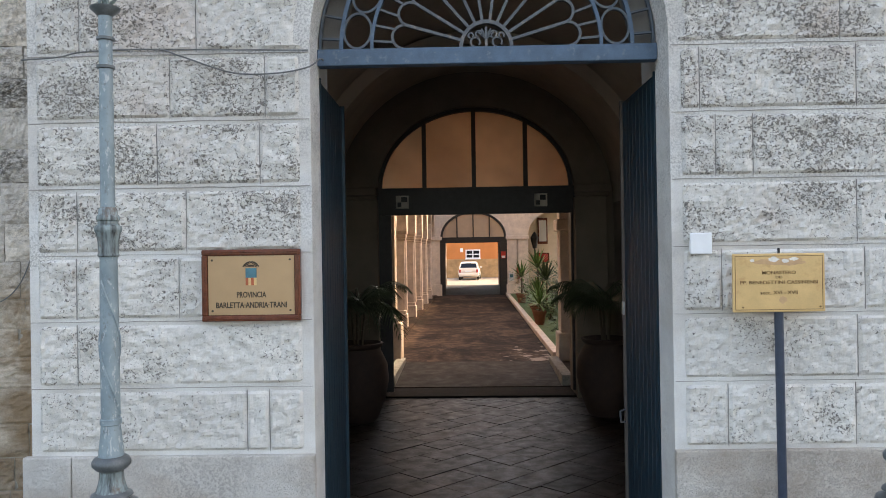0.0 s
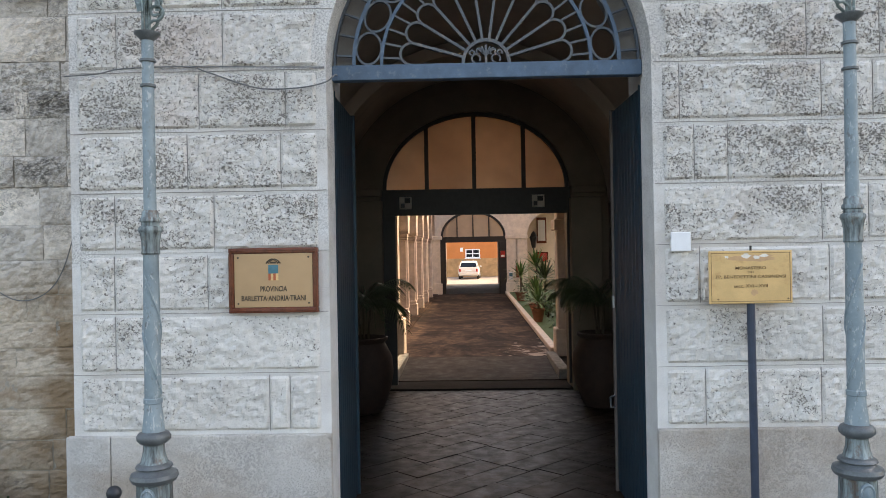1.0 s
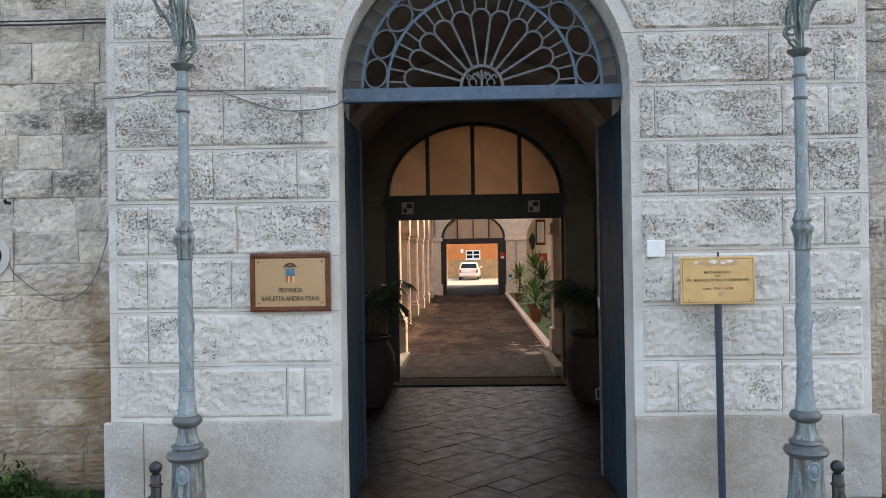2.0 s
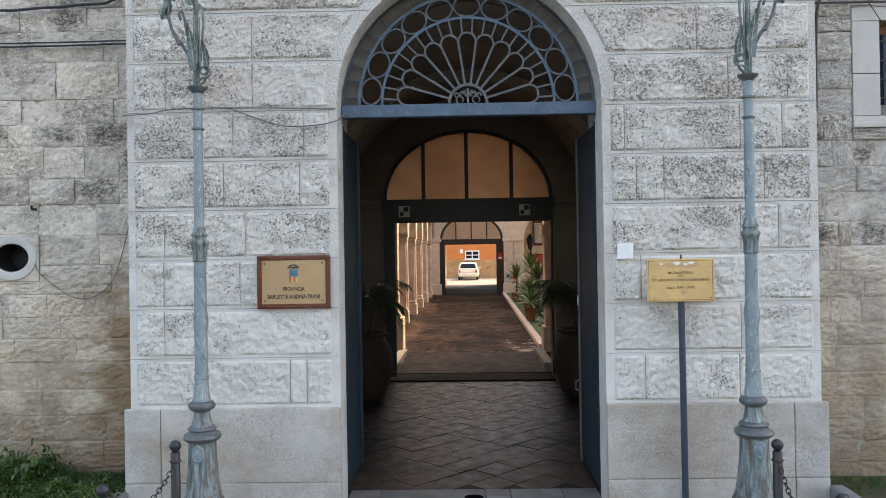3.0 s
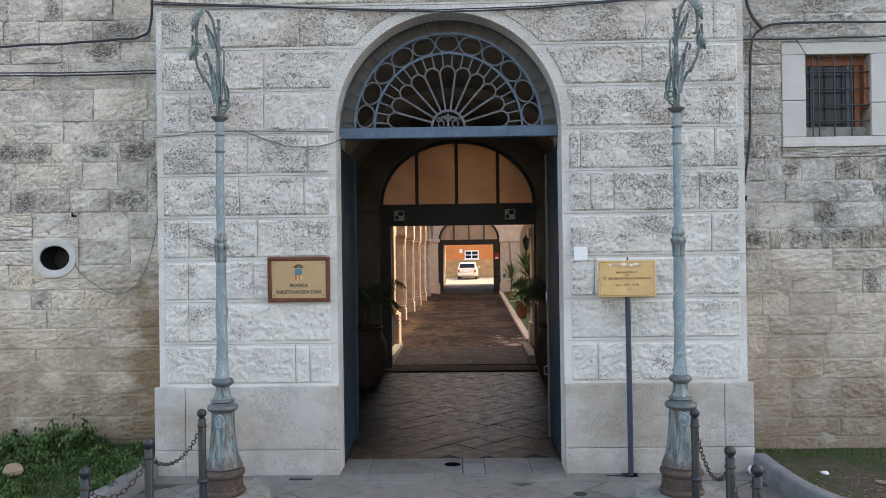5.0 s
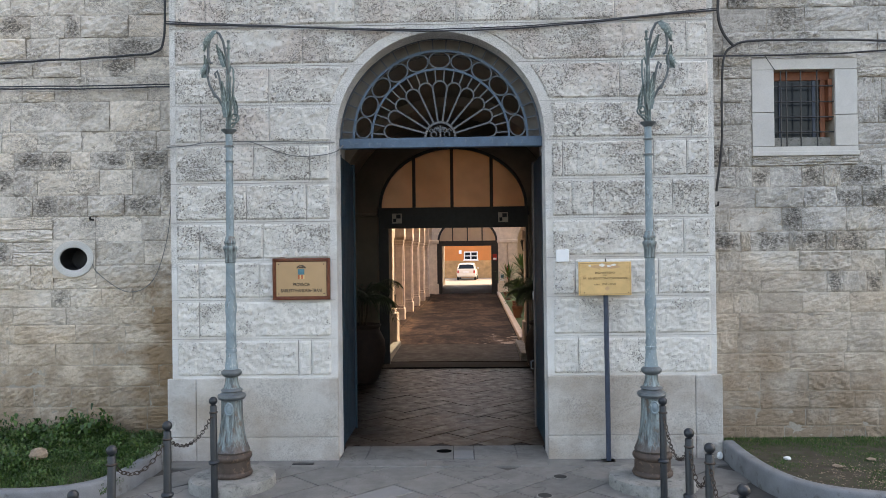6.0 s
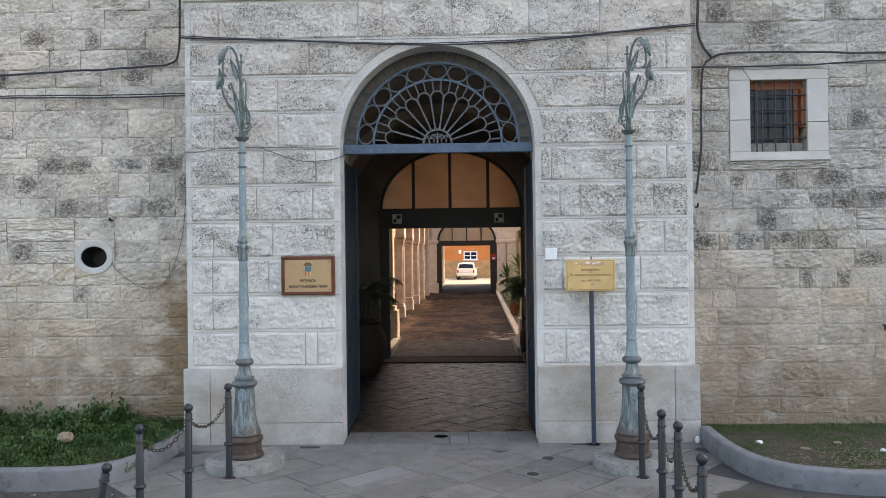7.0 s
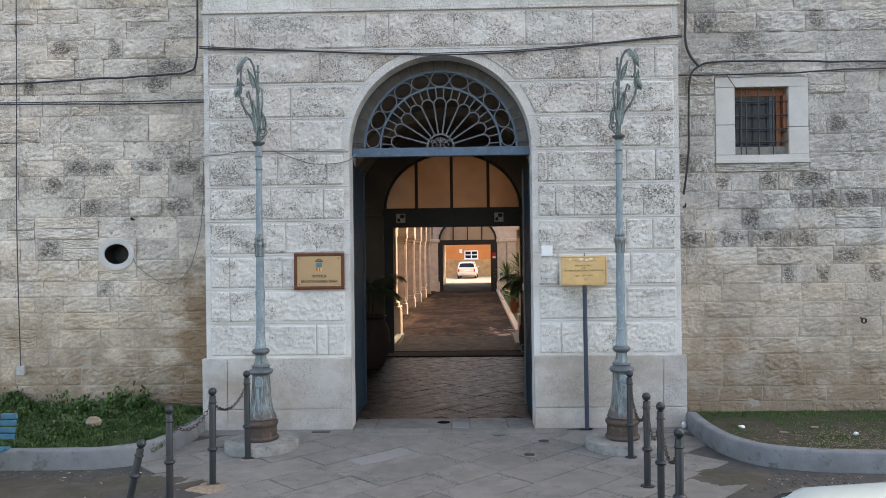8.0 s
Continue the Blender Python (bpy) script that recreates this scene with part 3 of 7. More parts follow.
def vault(name, cx, w, z, rise, y0, y1, n=28):
    bm = bmesh.new()
    rows = []
    for k in (1.0, 1.0 + 0.2 / w):
        for y in (y0, y1):
            rows.append([bm.verts.new((cx - w * k * math.cos(math.pi * i / n), y, z + rise * k * math.sin(math.pi * i / n))) for i in range(n + 1)])
    for a, b in ((0, 1), (3, 2), (0, 2), (1, 3)):
        for i in range(n):
            bm.faces.new((rows[a][i], rows[b][i], rows[b][i + 1], rows[a][i + 1]))
    return solid(name, bm, M_VAULT, "dim plastered barrel vault", "ceiling", "structure", True)


vault("ceiling", PX, PW, 3.3, 2.3, 0.9, 7.55)
# transverse rib of the vault, with its impost blocks
bm = bmesh.new()
pts = [(PX - 2.3 * math.cos(math.pi * i / 28), 0, 3.32 + 2.15 * math.sin(math.pi * i / 28)) for i in range(29)]
ribbon(bm, [(p[0], 5.2, p[2]) for p in pts], 0.18, 0.5)
for s in (-1, 1):
    box(bm, PX + s * 2.3 - 0.12, PX + s * 2.3 + 0.12, 4.92, 5.48, 0.0, 3.2)
    box(bm, PX + s * 2.3 - 0.16, PX + s * 2.3 + 0.16, 4.88, 5.52, 3.2, 3.34, 0.02)
solid("trim_vault_rib", bm, M_VAULT, "plastered transverse rib on two piers", "moulding", "structure")
# unseen roof, added at the raised height that shades the forecourt
solid("roof_front_wing", boxed(-16, 16, 0.92, 8.0, 15.8, 16.0), M_PLASTER_DIM, "added unseen flat roof of the front wing", "roof", "structure")

# wall that holds the iron gate; beyond it lies the courtyard, turned a little
GX, GY, GW, GZ, GR = 0.085, 7.6, 1.66, 3.6, 1.36
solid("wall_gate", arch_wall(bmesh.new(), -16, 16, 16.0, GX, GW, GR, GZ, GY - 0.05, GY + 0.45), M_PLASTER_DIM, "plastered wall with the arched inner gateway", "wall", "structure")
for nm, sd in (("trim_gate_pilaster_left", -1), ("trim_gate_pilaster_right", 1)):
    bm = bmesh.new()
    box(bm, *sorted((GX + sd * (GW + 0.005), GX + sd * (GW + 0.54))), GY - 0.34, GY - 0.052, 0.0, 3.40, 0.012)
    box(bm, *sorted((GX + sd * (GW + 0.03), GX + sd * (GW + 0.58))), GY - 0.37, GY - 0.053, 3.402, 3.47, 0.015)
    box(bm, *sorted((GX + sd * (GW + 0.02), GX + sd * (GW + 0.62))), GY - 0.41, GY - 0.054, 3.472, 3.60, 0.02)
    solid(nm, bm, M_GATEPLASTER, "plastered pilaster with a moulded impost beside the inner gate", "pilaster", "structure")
bm = bmesh.new()
steps = [math.pi * i / 40 for i in range(41)]
hoop = [[bm.verts.new((GX - (GW + w) * math.cos(a), y, GZ + 0.002 + (GR + h) * math.sin(a))) for a in steps] for w, h, y in ((0.005, 0.005, GY - 0.052), (0.005, 0.005, GY - 0.24), (0.46, 0.38, GY - 0.24), (0.46, 0.38, GY - 0.052))]
for a, b in zip(hoop, hoop[1:]):
    for i in range(40):
        bm.faces.new((a[i], a[i + 1], b[i + 1], b[i]))
for i in (0, 40):
    bm.faces.new([row[i] for row in hoop])
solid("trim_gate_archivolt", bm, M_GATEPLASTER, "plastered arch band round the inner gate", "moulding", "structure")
COURT = pose(0.085, 7.7, 0, 0, 0, -1.24)
Z1 = 0.15


def in_court(bm):
    bmesh.ops.transform(bm, matrix=COURT, verts=bm.verts)
    return bm


bm = bmesh.new()
box(bm, -1.75, 1.72, -0.28, 0.52, -0.05, 0.032, 0.01)
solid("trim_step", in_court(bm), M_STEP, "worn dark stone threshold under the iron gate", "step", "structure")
# a ramp climbs from the threshold to the courtyard
bm = bmesh.new()
side = [[bm.verts.new((x, y, z)) for y, z in ((0.535, -0.05), (0.535, 0.045), (2.95, Z1), (2.95, -0.05))] for x in (-6.0, 9.0)]
bm.faces.new(side[0])
bm.faces.new(side[1][::-1])
for i in range(4):
    bm.faces.new((side[0][i], side[0][(i + 1) % 4], side[1][(i + 1) % 4], side[1][i]))
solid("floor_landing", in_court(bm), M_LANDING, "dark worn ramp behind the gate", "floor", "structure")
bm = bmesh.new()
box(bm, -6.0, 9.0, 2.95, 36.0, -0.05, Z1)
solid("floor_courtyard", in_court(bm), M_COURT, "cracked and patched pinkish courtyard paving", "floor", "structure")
# roofed bay between gate and courtyard
bm = bmesh.new()
box(bm, -4.8, 5.2, 0.36, 3.42, 5.9, 6.2)
solid("ceiling_bay", in_court(bm), M_PLASTER, "cream ceiling of the bay behind the gate", "ceiling", "structure")
# courtyard enclosures: unseen right wall added, both heights set to cut the light
bm = bmesh.new()
box(bm, -5.2, -4.8, 0.2, 27.3, 0, 14.0)
solid("wall_courtyard_left", in_court(bm), M_PLASTER, "cream plastered courtyard wall, its height set to cut the light", "wall", "structure")
bm = bmesh.new()
box(bm, 5.2, 5.6, 0.2, 27.3, 0, 9.3)
solid("wall_courtyard_right", in_court(bm), M_PLASTER, "cream plastered courtyard wall, its height set to cut the light", "wall", "structure")
# far arcade wall with the far gate and a side arch
bm = bmesh.new()
arch_wall(bm, -6.2, 2.3, 11.0, 0.0, 1.72, 1.35, 3.25, 27.3, 27.8)
solid("wall_far_gate", in_court(bm), M_FARSTONE, "warm stone arcade wall with the far gate", "wall", "structure")
bm = bmesh.new()
arch_wall(bm, 2.3, 6.0, 11.0, 4.2, 1.3, 1.3, 3.25, 27.3, 27.8)
solid("wall_far_arcade", in_court(bm), M_FARSTONE, "warm stone arcade wall with a side arch", "wall", "structure")
bm = bmesh.new()
box(bm, 2.2, 6.2, 30.4, 30.6, 0, 4.6)
solid("wall_far_corridor", in_court(bm), M_PLASTER, "cream wall of the far corridor", "wall", "structure")
for nm, s in (("wall_far_passage_left", -1), ("wall_far_passage_right", 1)):
    bm = bmesh.new()
    box(bm, min(s * 1.95, s * 2.2), max(s * 1.95, s * 2.2), 27.8, 39.5, 0, 5.0)
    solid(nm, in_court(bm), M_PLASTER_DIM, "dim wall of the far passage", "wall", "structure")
bm = bmesh.new()
box(bm, -6.2, 6.2, 27.8, 39.5, 5.0, 5.2)
solid("ceiling_far_passage", in_court(bm), M_PLASTER_DIM, "dim ceiling of the far passage", "ceiling", "structure")
bm = bmesh.new()
box(bm, -1.95, 1.95, 27.8, 39.6, -0.05, Z1 + 0.004)
solid("floor_far_passage", in_court(bm), M_ASPHALT, "dark stone floor of the far passage", "floor", "structure")
bm = bmesh.new()
arch_wall(bm, -9, 9, 8.5, -0.1, 1.8, 0.8, 3.4, 39.5, 39.9)
solid("wall_far_exit", in_court(bm), M_WARMSTONE, "rear wall with the open far doorway", "wall", "structure")
bm = bmesh.new()
box(bm, -30, 30, 36.0, 58.0, -0.06, Z1 - 0.004)
solid("road", in_court(bm), M_STREET, "sunlit pale street behind the building", "road", "structure")
bm = bmesh.new()
box(bm, -25, 25, 54.6, 55.2, Z1 - 0.05, 5.6)
far_wall = solid("wall_far_street", in_court(bm), M_ORANGE, "orange rendered wall across the far street", "wall", "structure")

# ---- rough panels of the entrance block ----
PANEL_R = 1.435


def panel_mesh(x0, x1, z0, z1, seed, toward=0):
    """One rusticated panel: a displaced face on a shallow body. toward: the side (1 right, -1 left) that follows the arch."""
    bm = bmesh.new()
    nz = max(4, round((z1 - z0) / 0.02))
    nx = max(4, round((x1 - x0) / 0.022))
    mx, mz = (x0 + x1) / 2, (z0 + z1) / 2
    rows = []
    for j in range(nz + 1):
        z = z0 + (z1 - z0) * j / nz
        a, b = x0, x1
        if z > SPRING and toward:
            lim = math.sqrt(max(0.0, PANEL_R ** 2 - (z - SPRING) ** 2))
            if toward == 1:
                b = min(b, -lim)
            else:
                a = max(a, lim)
        # rounded corners
        c = min(j, nz - j) / nz * (z1 - z0)
        inset = 0.012 * max(0.0, 1 - c / 0.02)
        a, b = a + inset, b - inset
        row = []
        for i in range(nx + 1):
            x = a + (b - a) * i / nx
            e = min(1.0, min(min(i, nx - i) * (b - a) / nx, c) / 0.02)
            d = noise.noise((x * 9, z * 9, seed)) * 0.013 + noise.noise((x * 22, z * 22, seed + 5)) * 0.014 + noise.noise((x * 3, z * 3, seed)) * 0.008
            row.append(bm.verts.new((x - mx, -0.004 - e * (0.014 + d), z - mz)))
        rows.append(row)
    for a, b in zip(rows, rows[1:]):
        for i in range(nx):
            bm.faces.new((a[i], a[i + 1], b[i + 1], b[i]))
    rim = [rows[0], [r[-1] for r in rows], rows[-1][::-1], [r[0] for r in rows][::-1]]
    loop = [v for side in rim for v in side[:-1]]
    back = [bm.verts.new((v.co.x, 0.03, v.co.z)) for v in loop]
    for i in range(len(loop)):
        k = (i + 1) % len(loop)
        bm.faces.new((loop[i], loop[k], back[k], back[i]))
    return bm, mx, mz


# inner joints of each course, left and right of the gateway, from the plinth up
JOINTS_L = [(-1.81, -1.645), (-3.06,), (-3.06, -2.3), (-3.05, -2.24), (-2.45, -1.69), (-2.35, -1.645), (-3.02, -2.15), (-2.15,), (-2.79, -1.72)]
JOINTS_R = [(1.70, 2.62), (2.64,), (1.67, 2.7), (2.65, 3.02), (1.64, 1.91, 2.89), (1.53, 2.66, 3.07), (2.55, 3.13), (2.25,), (2.3, 3.08)]
seed = 0
for k in range(9):
    z0, z1 = COURSE0 + k * COURSE + 0.030, COURSE0 + (k + 1) * COURSE - 0.030
    for side, joints in ((-1, JOINTS_L[k]), (1, JOINTS_R[k])):
        inner = JAMB + 0.085
        if z1 > SPRING:
            inner = math.sqrt(max(0.0, PANEL_R ** 2 - (z1 - SPRING) ** 2))
        ends = [-BX + 0.07, *joints, -inner] if side < 0 else [inner, *joints, BX - 0.07]
        for i, (a, b) in enumerate(zip(ends, ends[1:])):
            seed += 1
            near = (side < 0 and i == len(ends) - 2) or (side > 0 and i == 0)
            a2, b2 = a + (0.004 if i else 0), b - (0.004 if i < len(ends) - 2 else 0)
            if near:
                tw = 1 if side < 0 else -1
            bm, mx, mz = panel_mesh(a2, b2, z0, z1, seed * 3.7, (1 if side < 0 else -1) if near else 0)
            part("stone_panel", bm, M_PANEL, entrance, m=pose(mx, 0, mz))
z0, z1 = COURSE0 + 9 * COURSE + 0.03, TOP - 0.03
ends = [-BX + 0.07, -2.95, -1.05, -0.72, 0.22, 1.25, 2.2, BX - 0.07]
for a, b in zip(ends, ends[1:]):
    seed += 1
    bm, mx, mz = panel_mesh(a + 0.004, b - 0.004, z0, z1, seed * 3.7)
    part("stone_panel", bm, M_PANEL, entrance, m=pose(mx, 0, mz))
for a, b in ((-BX, -2.75), (-2.75, -1.55), (-1.55, -0.45), (-0.45, 0.75), (0.75, 1.9), (1.9, BX)):
    part("upper_stone", boxed(a + 0.003, b - 0.003, -0.022, 0.01, TOP + 0.055, TOP + 0.75, bevel=0.006), M_SMOOTH, entrance)
# thin open joints: level ones along each course, upright ones between panels
def joint_line(a, b, level, axis, wob):
    n = max(4, int(abs(b - a) / 0.08))
    pts = []
    for i in range(n + 1):
        t = a + (b - a) * i / n
        d = wob * noise.noise((t * 6.0, level * 7.0, 2.0))
        pts.append((t, -0.001, level + d) if axis == "x" else (level + d, -0.001, t))
    part("joint", ribbon(bmesh.new(), pts, 0.003 + 0.004 * rng.random(), 0.008), M_CRACK, entrance)


for k in range(1, 10):
    z = COURSE0 + k * COURSE
    lim = JAMB + 0.012 if z < SPRING else math.sqrt(max(0.0, 1.325 ** 2 - (z - SPRING) ** 2)) if z < SPRING + 1.315 else 0.0
    for s in (-1, 1):
        joint_line(s * (BX - 0.004), s * lim, z, "x", 0.006)
for k in range(9):
    for x in JOINTS_L[k] + JOINTS_R[k]:
        joint_line(COURSE0 + k * COURSE + 0.02, COURSE0 + (k + 1) * COURSE - 0.02, x, "z", 0.004)
for x in ends[1:-1]:
    joint_line(COURSE0 + 9 * COURSE + 0.02, TOP - 0.02, x, "z", 0.004)
# plinth stones
for a, b in ((-BX - 0.055, -3.10), (-3.10, -JAMB + 0.005), (JAMB - 0.005, 3.13), (3.13, BX + 0.055)):
    part("plinth_stone", boxed(a + 0.002, b - 0.002, -0.045, 0.02, 0.302, COURSE0 - 0.004, bevel=0.012), M_PLINTH, entrance)
    part("plinth_stone", boxed(a + 0.002, b - 0.002, -0.05, 0.02, -0.05, 0.298, bevel=0.012), M_PLINTH, entrance)

# ---- stones of the flanking walls ----
STONES = []
for v in range(12):
    bm = bmesh.new()
    nx, nz = 26, 14
    rows = []
    for j in range(nz + 1):
        row = []
        for i in range(nx + 1):
            x, z = i / nx - 0.5, j / nz - 0.5
            e = min(1.0, 0.6 + min(0.5 - abs(x), (0.5 - abs(z)) * 0.6) / 0.12)
            d = noise.noise((x * 3.4, z * 2.0, v * 3.1)) * 0.026 + noise.noise((x * 9, z * 5.4, v * 3.1 + 9)) * 0.022 + noise.noise((x * 20, z * 12, v * 3.1 + 4)) * 0.012
            jx = 0.012 * noise.noise((x * 3, z * 3, v + 40.0)) * (1 if e < 1 else 0)
            row.append(bm.verts.new((x + jx, -e * (0.028 + d), z + jx)))
        rows.append(row)
    for a, b in zip(rows, rows[1:]):
        for i in range(nx):
            bm.faces.new((a[i], a[i + 1], b[i + 1], b[i]))
    STONES.append(mesh_of(bm, M_FLANK, False, "ashlar_stone"))
def clad(meshes, mat):
    out = [me.copy() for me in meshes]
    for me in out:
        me.materials[0] = mat
    return out


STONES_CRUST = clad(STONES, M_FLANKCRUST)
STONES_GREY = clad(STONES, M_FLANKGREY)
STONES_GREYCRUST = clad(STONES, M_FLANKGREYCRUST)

WIN = (4.52, 5.335, 3.97, 5.01)
WINFRAME = (4.22, 5.635, 3.87, 5.16)
OVAL = (-5.11, 2.562, 0.215, 0.185)
# bed joints of the two old walls, from the ground up
LEVELS_L = [-0.1, 0.2, 0.51, 0.79, 1.085, 1.385, 1.65, 1.895, 2.145, 2.47, 2.8, 3.15, 3.44, 3.795, 4.045, 4.325, 4.74, 5.08, 5.345, 5.63, 5.94, 6.2, 6.43]
LEVELS_R = [-0.1, 0.18, 0.415, 0.655, 0.91, 1.17, 1.47, 1.715, 1.99, 2.28, 2.555, 2.82, 3.145, 3.425, 3.71, 3.995, 4.275, 4.58, 4.9, 5.23, 5.535, 5.86, 6.17, 6.45]
# stones whose face has gone black: from x, to x, height of the middle
CRUST_L = [(-4.69, -4.24, 5.15), (-5.95, -5.55, 3.95), (-5.55, -5.15, 3.95), (-4.88, -4.39, 3.95), (-4.25, -3.80, 3.95), (-5.69, -5.35, 3.32), (-4.40, -3.90, 3.25), (-6.32, -5.95, 3.66), (-3.90, -3.50, 3.66),
           (-6.42, -5.97, 2.65), (-6.57, -6.39, 5.15), (-5.22, -4.99, 5.7), (-4.6, -3.84, 5.45), (-5.44, -5.17, 2.0), (-6.2, -5.7, 5.8)]
CRUST_R = [(4.22, 4.46, 3.58), (4.88, 5.18, 3.58), (5.40, 5.95, 3.58), (5.70, 6.11, 3.2), (6.12, 6.60, 3.2), (6.67, 7.1, 3.2), (4.61, 4.87, 2.95), (5.35, 5.69, 3.2), (4.18, 4.70, 2.7), (4.78, 5.19, 2.7), (5.34, 5.73, 2.7),
           (5.99, 6.46, 2.4), (5.20, 5.42, 2.1), (5.74, 5.95, 2.1), (6.48, 6.80, 2.1), (3.55, 3.90, 3.85), (3.92, 4.27, 6.05), (4.44, 4.95, 5.7), (5.60, 5.94, 6.05), (5.92, 6.22, 4.4), (3.60, 4.05, 2.7)]


def split_spans(x0, x1, cuts):
    spans = [(x0, x1)]
    for c0, c1 in cuts:
        out = []
        for a, b in spans:
            if c1 <= a or c0 >= b:
                out.append((a, b))
            else:
                if c0 - a > 0.05:
                    out.append((a, c0))
                if b - c1 > 0.05:
                    out.append((c1, b))
        spans = out
    return spans


def wall_stone(owner, meshes, p, q, za, zb):
    g = rng.choice((0.002, 0.004, 0.008))
    ob = new("stone", rng.choice(meshes))
    ob.parent = owner
    ob.matrix_basis = Matrix.LocRotScale(((p + q) / 2, FLANK_Y + 0.054 - rng.uniform(0, 0.010), (za + zb) / 2), Euler((rng.uniform(-0.02, 0.02), rng.choice((0, math.pi)) + rng.uniform(-0.008, 0.008), 0)), (q - p - g, rng.uniform(0.4, 1.3) if za > 1.9 else rng.uniform(0.3, 0.75), zb - za - g))


def flank(owner, x_lo, x_hi, levels, crusted, hole, stones, black, mat):
    """Courses of stones with the black ones where they are; hole: (x0, x1, z0, z1) kept clear."""
    verts, faces = [], []
    zs = list(levels)
    while zs[-1] < 15.6:
        zs.append(zs[-1] + rng.choice((0.26, 0.29, 0.32)))
    for z0, z1 in zip(zs, zs[1:]):
        fixed = [(p, q) for p, q, z in crusted if z0 < z < z1]
        cuts = list(fixed)
        if z1 > hole[2] and z0 < hole[3]:
            cuts.append((hole[0], hole[1]))
            if z0 < hole[2] - 0.03:
                wall_stone(owner, stones, hole[0], hole[1], z0, hole[2])
            if z1 > hole[3] + 0.03:
                wall_stone(owner, stones, hole[0], hole[1], hole[3], z1)
        for p, q in fixed:
            wall_stone(owner, black, p, q, z0, z1)
        for a, b in split_spans(x_lo, x_hi, cuts):
            x = a
            while x < b - 1e-6:
                w = rng.choice((0.34, 0.45, 0.55, 0.62, 0.70, 0.82)) * rng.uniform(0.9, 1.1)
                q = b if b - x - w < 0.2 else x + w
                p, x = x, q
                if max(abs(p), abs(q)) < 7.6 and z0 < 6.7:
                    if z1 - z0 > 0.3 and rng.random() < 0.08:
                        zm = z0 + (z1 - z0) * rng.uniform(0.4, 0.6)
                        wall_stone(owner, stones, p, q, z0, zm)
                        wall_stone(owner, stones, p, q, zm, z1)
                    else:
                        wall_stone(owner, stones, p, q, z0, z1)
                else:
                    n, y, g = len(verts), FLANK_Y + 0.02, 0.004
                    verts += [(p + g, y, z0 + g), (q - g, y, z0 + g), (q - g, y, z1 - g), (p + g, y, z1 - g), (p, y + 0.05, z0), (q, y + 0.05, z0), (q, y + 0.05, z1), (p, y + 0.05, z1)]
                    faces += [(n, n + 1, n + 2, n + 3), (n, n + 4, n + 5, n + 1), (n + 1, n + 5, n + 6, n + 2), (n + 2, n + 6, n + 7, n + 3), (n + 3, n + 7, n + 4, n)]
    me = bpy.data.meshes.new("outer_stones")
    me.from_pydata(verts, [], faces)
    me.materials.append(mat)
    ob = new("outer_stones", me)
    ob.parent = owner
    tagged(ob, kind="stuff")


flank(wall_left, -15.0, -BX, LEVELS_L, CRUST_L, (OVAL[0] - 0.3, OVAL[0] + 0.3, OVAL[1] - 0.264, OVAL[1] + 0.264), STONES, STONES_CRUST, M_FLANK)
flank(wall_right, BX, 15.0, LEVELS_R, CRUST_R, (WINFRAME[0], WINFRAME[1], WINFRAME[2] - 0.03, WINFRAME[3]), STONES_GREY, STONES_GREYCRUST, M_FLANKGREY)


# ---- paving stones ----
def diagonal(owner, name, mat, inside, strip, lens, z, reach, gap, seed_, thick=0.05, angle=45.0, stagger=True):
    r = random.Random(seed_)
    rot = Matrix.Rotation(radians(angle), 2)
    cache = {}
    v = -reach
    while v < reach:
        u = -reach + r.uniform(0, lens[-1])
        while u < reach:
            w = r.choice(lens)
            c = rot @ Vector((u + w / 2, v + strip / 2))
            if inside(c.x, c.y, w):
                if w not in cache:
                    cache[w] = mesh_of(boxed(-w / 2 + gap, w / 2 - gap, -strip / 2 + gap, strip / 2 - gap, -thick, 0.0, bevel=0.003), mat, False, name)
                ob = new(name, cache[w])
                ob.parent = owner
                ob.matrix_basis = pose(c.x, c.y, z + r.uniform(-0.003, 0.003), r.uniform(-0.25, 0.25), r.uniform(-0.25, 0.25), angle + r.uniform(-0.4, 0.4))
            u += w
        v += strip


def on_forecourt(x, y, w):
    if y > -0.1 or abs(x) > 3.45 or y < -3.75:
        return False
    if x > 2.85 and y < -1.9 or x < -2.5 and y < -2.6 or x < -3.1 and y < -1.9:
        return False
    return True


diagonal(pavement, "slab", M_PAVE, on_forecourt, 0.56, (0.65, 0.95, 1.3), 0.004, 6.5, 0.008, 3)
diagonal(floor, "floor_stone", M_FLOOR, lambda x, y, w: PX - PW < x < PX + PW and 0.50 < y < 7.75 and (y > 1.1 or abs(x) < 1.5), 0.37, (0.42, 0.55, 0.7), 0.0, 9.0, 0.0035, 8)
for a, b in ((-1.31, -0.98), (-0.98, 0.118), (0.385, 0.93), (0.93, 1.31)):
    part("threshold_slab", boxed(a + 0.003, b - 0.003, -0.05, 0.62, -0.06, 0.013, bevel=0.006), M_PAVE, threshold)
part("threshold_slab", boxed(0.121, 0.382, 0.362, 0.62, -0.06, 0.013, bevel=0.006), M_PAVE, threshold)
part("threshold_slab", boxed(0.121, 0.382, -0.05, -0.022, -0.06, 0.013, bevel=0.006), M_PAVE, threshold)
for a, b in ((-3.42, -2.3), (-2.3, -1.28), (-1.28, -0.2), (-0.2, 1.28), (1.28, 2.6), (2.6, 3.42)):
    part("border_slab", boxed(a + 0.003, b - 0.003, -0.34, -0.056, -0.06, 0.012, bevel=0.006), M_PAVE, pavement)


